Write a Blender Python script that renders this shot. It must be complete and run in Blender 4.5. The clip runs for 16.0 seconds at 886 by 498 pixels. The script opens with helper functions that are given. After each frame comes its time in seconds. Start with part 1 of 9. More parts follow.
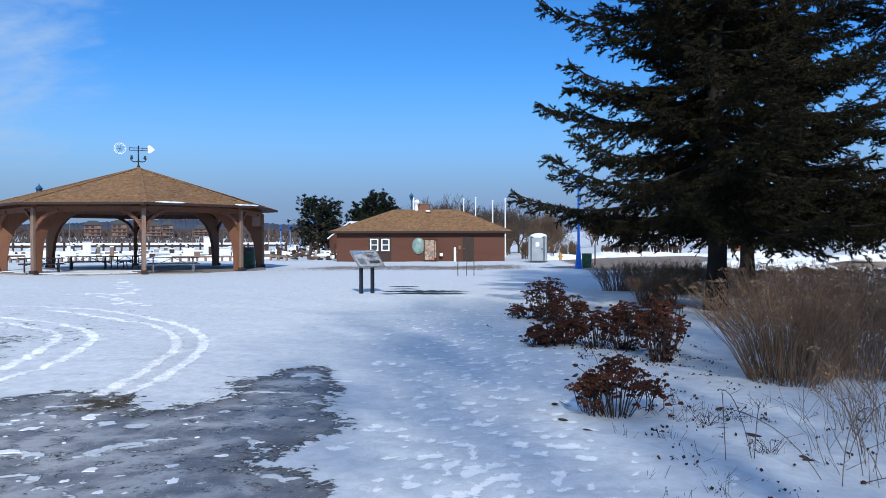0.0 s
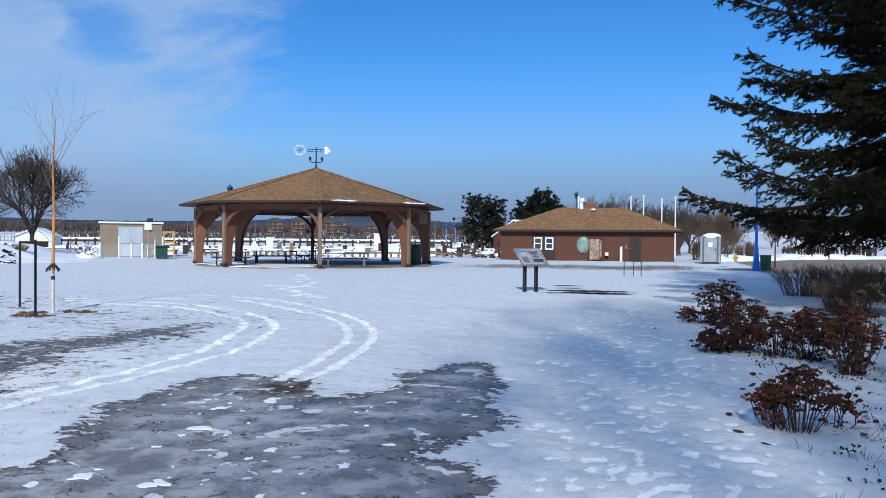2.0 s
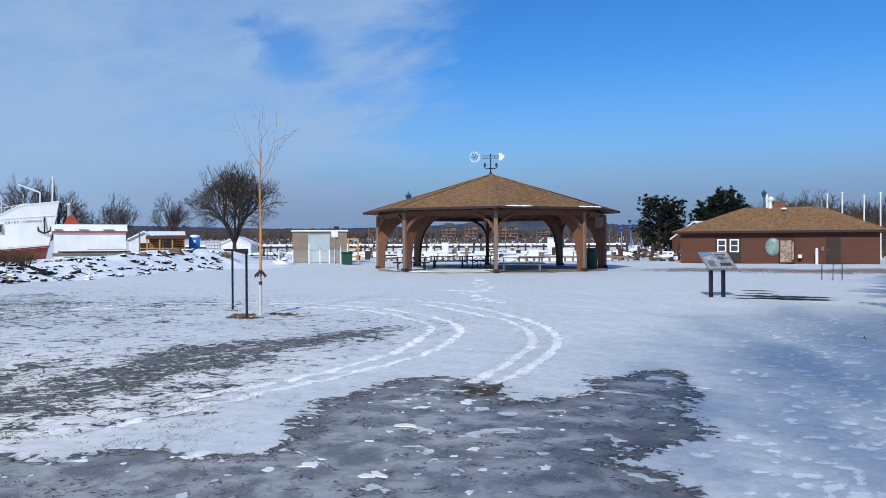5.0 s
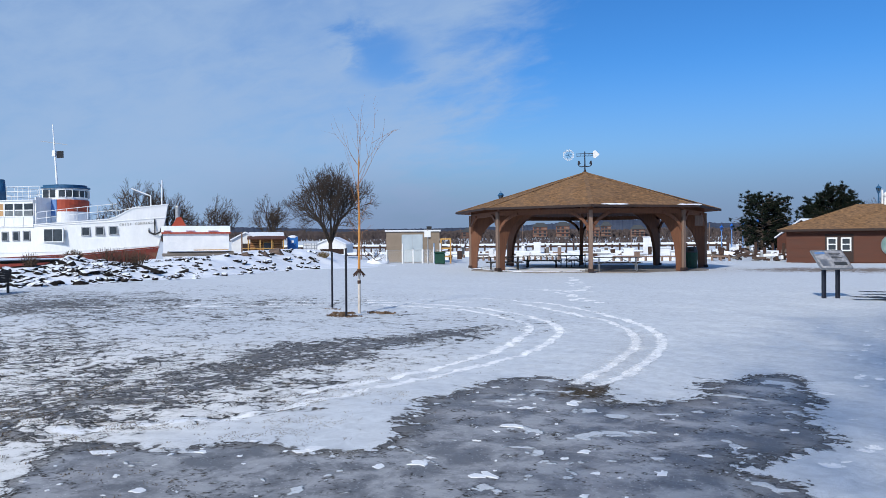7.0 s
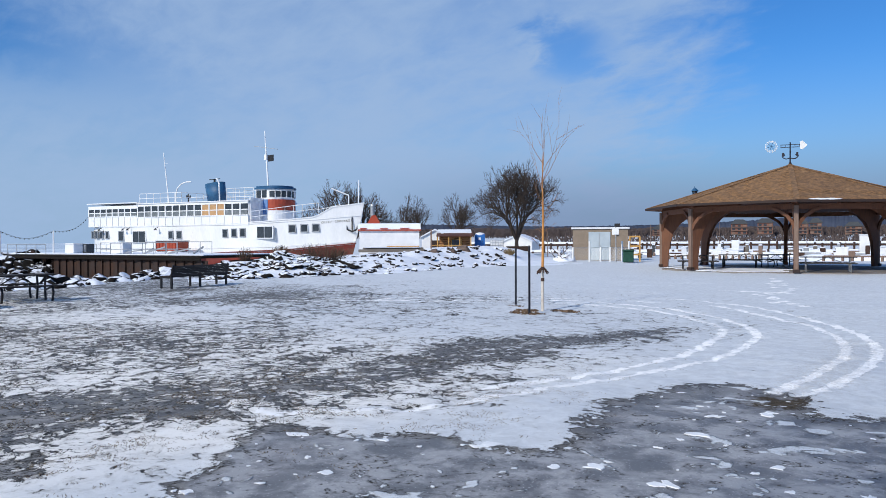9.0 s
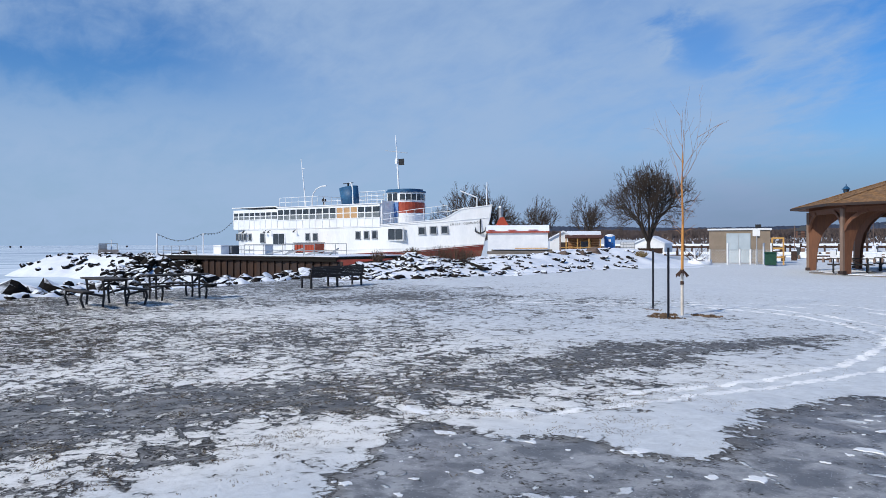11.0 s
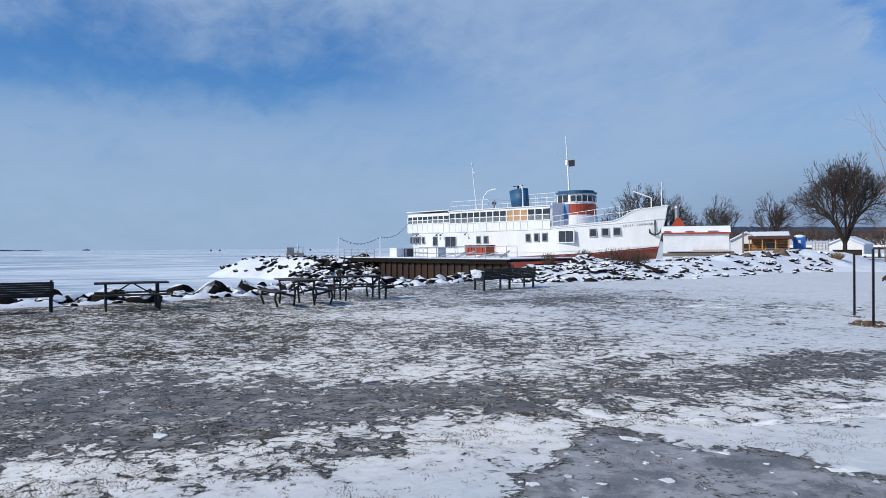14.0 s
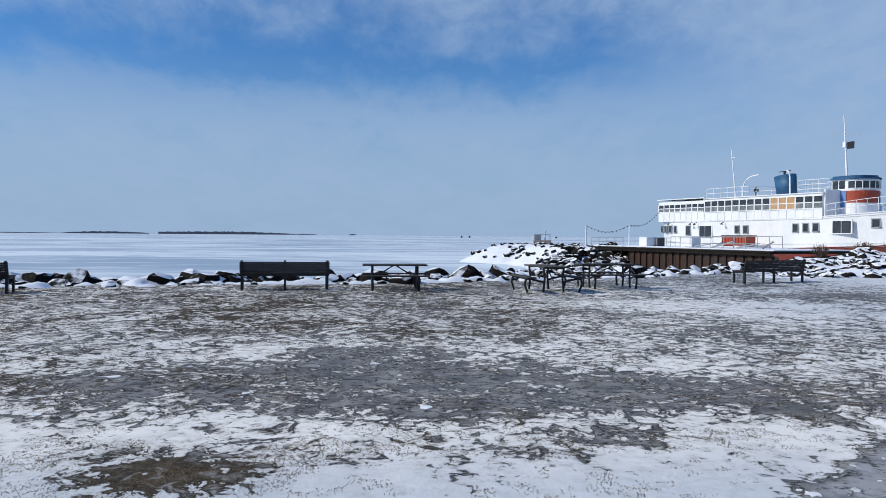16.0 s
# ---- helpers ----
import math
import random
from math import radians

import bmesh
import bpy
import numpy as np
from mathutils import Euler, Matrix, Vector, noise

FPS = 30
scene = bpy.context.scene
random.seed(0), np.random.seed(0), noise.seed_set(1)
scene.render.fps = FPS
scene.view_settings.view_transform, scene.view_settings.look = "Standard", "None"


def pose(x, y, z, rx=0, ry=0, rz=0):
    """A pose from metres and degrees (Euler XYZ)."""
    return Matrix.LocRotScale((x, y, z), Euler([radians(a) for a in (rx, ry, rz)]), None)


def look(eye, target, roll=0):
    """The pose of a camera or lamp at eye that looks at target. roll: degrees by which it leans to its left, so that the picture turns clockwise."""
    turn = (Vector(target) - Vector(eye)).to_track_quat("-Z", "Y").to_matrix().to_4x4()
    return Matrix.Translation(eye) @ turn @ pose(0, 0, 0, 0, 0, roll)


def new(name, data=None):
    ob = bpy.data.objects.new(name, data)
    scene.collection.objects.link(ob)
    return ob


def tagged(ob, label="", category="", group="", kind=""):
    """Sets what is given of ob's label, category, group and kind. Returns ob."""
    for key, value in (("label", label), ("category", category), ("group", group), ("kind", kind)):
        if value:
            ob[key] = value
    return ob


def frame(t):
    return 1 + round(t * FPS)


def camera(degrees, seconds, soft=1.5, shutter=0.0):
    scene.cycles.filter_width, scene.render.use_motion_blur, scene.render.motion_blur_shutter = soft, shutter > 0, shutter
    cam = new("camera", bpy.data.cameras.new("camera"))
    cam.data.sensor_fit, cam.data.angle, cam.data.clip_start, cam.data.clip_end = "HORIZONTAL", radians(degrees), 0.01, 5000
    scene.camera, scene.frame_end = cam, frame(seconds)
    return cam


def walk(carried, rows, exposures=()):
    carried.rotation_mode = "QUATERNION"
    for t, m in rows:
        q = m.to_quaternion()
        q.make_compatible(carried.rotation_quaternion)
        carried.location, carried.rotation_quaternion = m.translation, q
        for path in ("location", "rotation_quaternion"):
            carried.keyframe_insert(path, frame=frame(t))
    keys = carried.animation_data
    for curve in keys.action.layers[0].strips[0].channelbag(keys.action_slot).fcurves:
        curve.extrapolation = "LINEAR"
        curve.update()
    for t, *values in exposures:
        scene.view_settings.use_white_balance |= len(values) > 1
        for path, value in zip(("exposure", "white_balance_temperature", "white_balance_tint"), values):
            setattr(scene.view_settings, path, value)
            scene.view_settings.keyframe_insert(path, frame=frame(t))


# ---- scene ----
# camera: turns where it stands, with short steps aside
cam = camera(60.41, 16.0, 0.8)
EXPOSURES = [(0.0, 0.05, 6150, 6), (1.0, 0.02, 6150, 6), (3.5, -0.12, 6200, 6), (9.0, -0.15, 6420, 8), (16.0, -0.24, 6560, 7)]
ROWS = [
    (0, -0.024, 0.018, 1.598, 0.367, -0.573, 0.157),
    (0.5, -0.024, 0.016, 1.599, 3.615, -0.622, -0.205),
    (1, -0.029, 0.023, 1.597, 7.088, -0.717, -0.362),
    (1.5, -0.042, 0.036, 1.596, 10.036, -0.733, -0.515),
    (2, -0.04, 0.038, 1.595, 12.634, -0.731, -0.468),
    (2.5, -0.037, 0.018, 1.594, 15.275, -0.717, -0.497),
    (3, -0.022, -0.008, 1.601, 17.932, -0.719, -0.464),
    (3.5, -0.042, -0.052, 1.615, 20.378, -0.738, -0.378),
    (4, -0.095, -0.095, 1.623, 21.741, -0.735, -0.315),
    (4.5, -0.138, -0.14, 1.63, 23.144, -0.527, 0.11),
    (5, -0.17, -0.186, 1.628, 25.491, -0.455, 0.251),
    (7.5, -0.338, -0.176, 1.609, 34.993, -0.459, 0.355),
    (8, -0.327, -0.161, 1.616, 38.694, -0.527, 0.206),
    (8.5, -0.3, -0.14, 1.618, 42.728, -0.583, 0.166),
    (9, -0.28, -0.118, 1.616, 46.309, -0.555, 0.199),
    (11.5, -0.39, -0.298, 1.615, 57.769, -0.345, 0.214),
    (12, -0.378, -0.317, 1.615, 59.885, -0.318, 0.273),
    (12.5, -0.385, -0.343, 1.613, 61.897, -0.304, 0.308),
    (13, -0.397, -0.346, 1.609, 63.979, -0.193, 0.384),
    (13.5, -0.39, -0.376, 1.613, 66.077, -0.089, 0.389),
    (14, -0.404, -0.386, 1.614, 68.421, -0.126, 0.426),
    (14.5, -0.421, -0.411, 1.608, 71.793, -0.419, 0.136),
    (15, -0.408, -0.447, 1.603, 76.117, -0.758, -0.254),
    (15.5, -0.417, -0.472, 1.593, 81.445, -0.978, -0.479),
    (16, -0.433, -0.501, 1.588, 86.768, -1.028, -0.437),
]
walk(cam, [(t, pose(x, y, z, 90 + pitch, roll, yaw)) for t, x, y, z, yaw, pitch, roll in ROWS], EXPOSURES)

# ---- light ----
SUN_BEARING, SUN_HEIGHT, SUN_STRENGTH, SKY_STRENGTH = 185.0, 33.0, 3.95, 0.115
WEST_HAZE = (2.75, 4.1, 5.9)
SKY_TINT, HAZE_COLOUR, CLOUD_COLOUR = (0.55, 0.83, 1.2), (2.35, 3.4, 5.3), (3.35, 4.65, 6.9)
BAND_COLOUR = (1.75, 2.35, 3.9)


def at(bearing, dist, z=0.0):
    """A place by its bearing, in degrees to the left of +y, and its distance."""
    return Vector((-dist * math.sin(radians(bearing)), dist * math.cos(radians(bearing)), z))


def node(tree, kind, **values):
    n = tree.nodes.new(kind)
    for key, value in values.items():
        n.inputs[key.replace("_", " ")].default_value = value
    return n


def mapped(tree, src, lo, hi, a=0.0, b=1.0):
    n = tree.nodes.new("ShaderNodeMapRange")
    n.interpolation_type = "SMOOTHSTEP"
    for i, v in enumerate((lo, hi, a, b)):
        n.inputs[i + 1].default_value = v
    tree.links.new(src, n.inputs[0])
    return n.outputs[0]


def maths(tree, op, a, b=0.5):
    n = tree.nodes.new("ShaderNodeMath")
    n.operation = op
    for i, v in enumerate((a, b)):
        if isinstance(v, (int, float)):
            n.inputs[i].default_value = v
        else:
            tree.links.new(v, n.inputs[i])
    return n.outputs[0]


def mixed(tree, fac, a, b, kind="MIX"):
    n = tree.nodes.new("ShaderNodeMix")
    n.data_type, n.blend_type = "RGBA", kind
    for i, v in ((0, fac), (6, a), (7, b)):
        if isinstance(v, (int, float)):
            n.inputs[i].default_value = v
        elif isinstance(v, tuple):
            n.inputs[i].default_value = (*v, 1.0)
        else:
            tree.links.new(v, n.inputs[i])
    return n.outputs[2]


def noised(tree, coords, scale, detail=4.0, rough=0.55, distort=0.0, stretch=None):
    if stretch:
        m = tree.nodes.new("ShaderNodeMapping")
        m.inputs["Scale"].default_value = stretch
        tree.links.new(coords, m.inputs[0])
        coords = m.outputs[0]
    n = node(tree, "ShaderNodeTexNoise", Scale=scale, Detail=detail, Roughness=rough, Distortion=distort)
    tree.links.new(coords, n.inputs["Vector"])
    return n.outputs["Fac"]


world = bpy.data.worlds.new("winter_sky")
scene.world = world
world.use_nodes = True
wt = world.node_tree
wt.nodes.clear()
sky = wt.nodes.new("ShaderNodeTexSky")
sky.sky_type, sky.sun_disc = "NISHITA", False
sky.sun_elevation, sky.sun_rotation = radians(SUN_HEIGHT), radians(360 - SUN_BEARING)
sky.altitude, sky.air_density, sky.dust_density, sky.ozone_density = 200, 1.0, 0.6, 3.0
where = wt.nodes.new("ShaderNodeTexCoord").outputs["Generated"]
parts = wt.nodes.new("ShaderNodeSeparateXYZ")
wt.links.new(where, parts.inputs[0])
wx, wy, wz = parts.outputs
up = maths(wt, "MAXIMUM", wz, 0.0)
# bearing to the left of +y and height above the horizon, in degrees
bearing = maths(wt, "MULTIPLY", maths(wt, "ARCTAN2", maths(wt, "MULTIPLY", wx, -1.0), wy), 57.296)
lift = maths(wt, "MULTIPLY", maths(wt, "ARCSINE", wz, 0.0), 57.296)
# thin high cloud on a flat sheet overhead, broken into soft rows
low = maths(wt, "ADD", up, 0.30)
sheet = wt.nodes.new("ShaderNodeCombineXYZ")
wt.links.new(maths(wt, "DIVIDE", wx, low), sheet.inputs[0])
wt.links.new(maths(wt, "DIVIDE", wy, low), sheet.inputs[1])
big = noised(wt, sheet.outputs[0], 1.3, 4.0, 0.5, 0.3)
mid = noised(wt, sheet.outputs[0], 3.4, 6.0, 0.58, 0.35, (1.0, 1.35, 1.0))
fine = noised(wt, sheet.outputs[0], 9.0, 7.0, 0.62, 0.5, (1.0, 1.6, 1.0))
rough = maths(wt, "ADD", maths(wt, "MULTIPLY", big, 0.4), maths(wt, "ADD", maths(wt, "MULTIPLY", mid, 0.38), maths(wt, "MULTIPLY", fine, 0.22)))
rough = maths(wt, "SUBTRACT", rough, 0.5)
west = mapped(wt, bearing, 3.0, 34.0)
# the sheet of cloud ends over the lawn; the north is clear
ragged_b = maths(wt, "ADD", bearing, maths(wt, "MULTIPLY", rough, 34.0))
ragged_b = maths(wt, "ADD", ragged_b, maths(wt, "MULTIPLY", maths(wt, "SUBTRACT", lift, 12.0), 0.42))
cover = mapped(wt, ragged_b, 24.0, 34.0)
# a long clear gap low over the lake, and a small one over the ship's bow
ragged_e = maths(wt, "ADD", lift, maths(wt, "MULTIPLY", rough, 20.0))
roof = maths(wt, "MINIMUM", maths(wt, "ADD", maths(wt, "MULTIPLY", maths(wt, "SUBTRACT", bearing, 62.0), 0.42), 11.0), 17.0)
gap = maths(wt, "MULTIPLY", mapped(wt, maths(wt, "SUBTRACT", roof, ragged_e), -4.0, 4.5), mapped(wt, ragged_e, 7.0, 13.5))
gap = maths(wt, "MULTIPLY", gap, mapped(wt, bearing, 60.0, 78.0))
hole_b = maths(wt, "DIVIDE", maths(wt, "SUBTRACT", maths(wt, "ADD", bearing, maths(wt, "MULTIPLY", rough, 16.0)), 36.6), 3.2)
hole_e = maths(wt, "DIVIDE", maths(wt, "SUBTRACT", maths(wt, "ADD", lift, maths(wt, "MULTIPLY", rough, 10.0)), 13.6), 2.0)
hole = mapped(wt, maths(wt, "ADD", maths(wt, "MULTIPLY", hole_b, hole_b), maths(wt, "MULTIPLY", hole_e, hole_e)), 1.6, 0.0)
cover = maths(wt, "MULTIPLY", cover, maths(wt, "SUBTRACT", 1.0, maths(wt, "MULTIPLY", gap, 0.95)))
cover = maths(wt, "MULTIPLY", cover, maths(wt, "SUBTRACT", 1.0, maths(wt, "MULTIPLY", hole, 0.75)))
cover = maths(wt, "MULTIPLY", cover, mapped(wt, rough, -0.20, 0.12, 0.45, 0.9))
hsv = node(wt, "ShaderNodeHueSaturation", Hue=0.495, Saturation=1.22, Value=1.0)
wt.links.new(sky.outputs[0], hsv.inputs["Color"])
clear = mixed(wt, 1.0, hsv.outputs[0], SKY_TINT, "MULTIPLY")
haze = mapped(wt, up, 0.24, 0.0)
clear = mixed(wt, maths(wt, "MULTIPLY", haze, 0.9), clear, mixed(wt, west, HAZE_COLOUR, WEST_HAZE))
clouded = mixed(wt, cover, clear, CLOUD_COLOUR)
# a greyer band of far haze low over the north
band = maths(wt, "MULTIPLY", mapped(wt, up, 0.13, 0.02), mapped(wt, bearing, 58.0, 40.0))
clouded = mixed(wt, maths(wt, "MULTIPLY", band, 0.65), clouded, BAND_COLOUR)
back = node(wt, "ShaderNodeBackground", Strength=SKY_STRENGTH)
wt.links.new(clouded, back.inputs[0])
wt.links.new(back.outputs[0], wt.nodes.new("ShaderNodeOutputWorld").inputs[0])

sun = new("sun", bpy.data.lights.new("sun", "SUN"))
sun.data.energy, sun.data.angle, sun.data.color = SUN_STRENGTH, radians(1.2), (1.0, 0.93, 0.83)
sun.matrix_world = look(at(SUN_BEARING, 60.0, 60.0 * math.tan(radians(SUN_HEIGHT))), (0, 0, 0))


# ---- materials ----
def material(name, dark, light, scale=6.0, rough=0.7, bump=0.15, metal=0.0, fine=60.0, vary=0.0, wear=None, wear_at=0.62, stretch=None, spec=0.4):
    """A worn surface: two colours at a coarse and a fine scale, relief, and patches of wear."""
    m = bpy.data.materials.new(name)
    m.use_nodes = True
    t = m.node_tree
    b = t.nodes["Principled BSDF"]
    co = t.nodes.new("ShaderNodeTexCoord").outputs["Object"]
    coarse, grain = noised(t, co, scale, 5.0, 0.6, 0.3, stretch), noised(t, co, fine, 3.0, 0.6, 0.0, stretch)
    colour = mixed(t, mapped(t, maths(t, "ADD", maths(t, "MULTIPLY", coarse, 0.65), maths(t, "MULTIPLY", grain, 0.35)), 0.3, 0.7), dark, light)
    if vary:
        r = t.nodes.new("ShaderNodeObjectInfo").outputs["Random"]
        h = node(t, "ShaderNodeHueSaturation", Saturation=1.0)
        t.links.new(colour, h.inputs["Color"])
        t.links.new(mapped(t, r, 0.0, 1.0, 1.0 - vary, 1.0 + vary), h.inputs["Value"])
        colour = h.outputs[0]
    if wear:
        colour = mixed(t, mapped(t, noised(t, co, scale * 0.37, 6.0, 0.7), wear_at, wear_at + 0.1), colour, wear)
    t.links.new(colour, b.inputs["Base Color"])
    b.inputs["Metallic"].default_value, b.inputs["Specular IOR Level"].default_value = metal, spec
    t.links.new(mapped(t, coarse, 0.2, 0.8, max(0.05, rough - 0.12), min(1.0, rough + 0.12)), b.inputs["Roughness"])
    if bump:
        k = node(t, "ShaderNodeBump", Strength=bump, Distance=0.02)
        t.links.new(grain, k.inputs["Height"])
        t.links.new(k.outputs[0], b.inputs["Normal"])
    return m


def snow_topped(m, lo=0.35, hi=0.7, amount=0.5):
    """Snow lies on the faces of m that look upwards, broken by noise."""
    t = m.node_tree
    b = t.nodes["Principled BSDF"]
    was = b.inputs["Base Color"].links[0].from_socket
    g = t.nodes.new("ShaderNodeNewGeometry")
    s = t.nodes.new("ShaderNodeSeparateXYZ")
    t.links.new(g.outputs["Normal"], s.inputs[0])
    co = t.nodes.new("ShaderNodeTexCoord").outputs["Object"]
    n = noised(t, co, 1.7, 5.0, 0.6)
    k = maths(t, "ADD", s.outputs[2], maths(t, "MULTIPLY", maths(t, "SUBTRACT", n, 0.5), amount * 2))
    fac = mapped(t, k, lo, hi)
    t.links.new(mixed(t, fac, was, (0.8, 0.83, 0.88)), b.inputs["Base Color"])
    return m


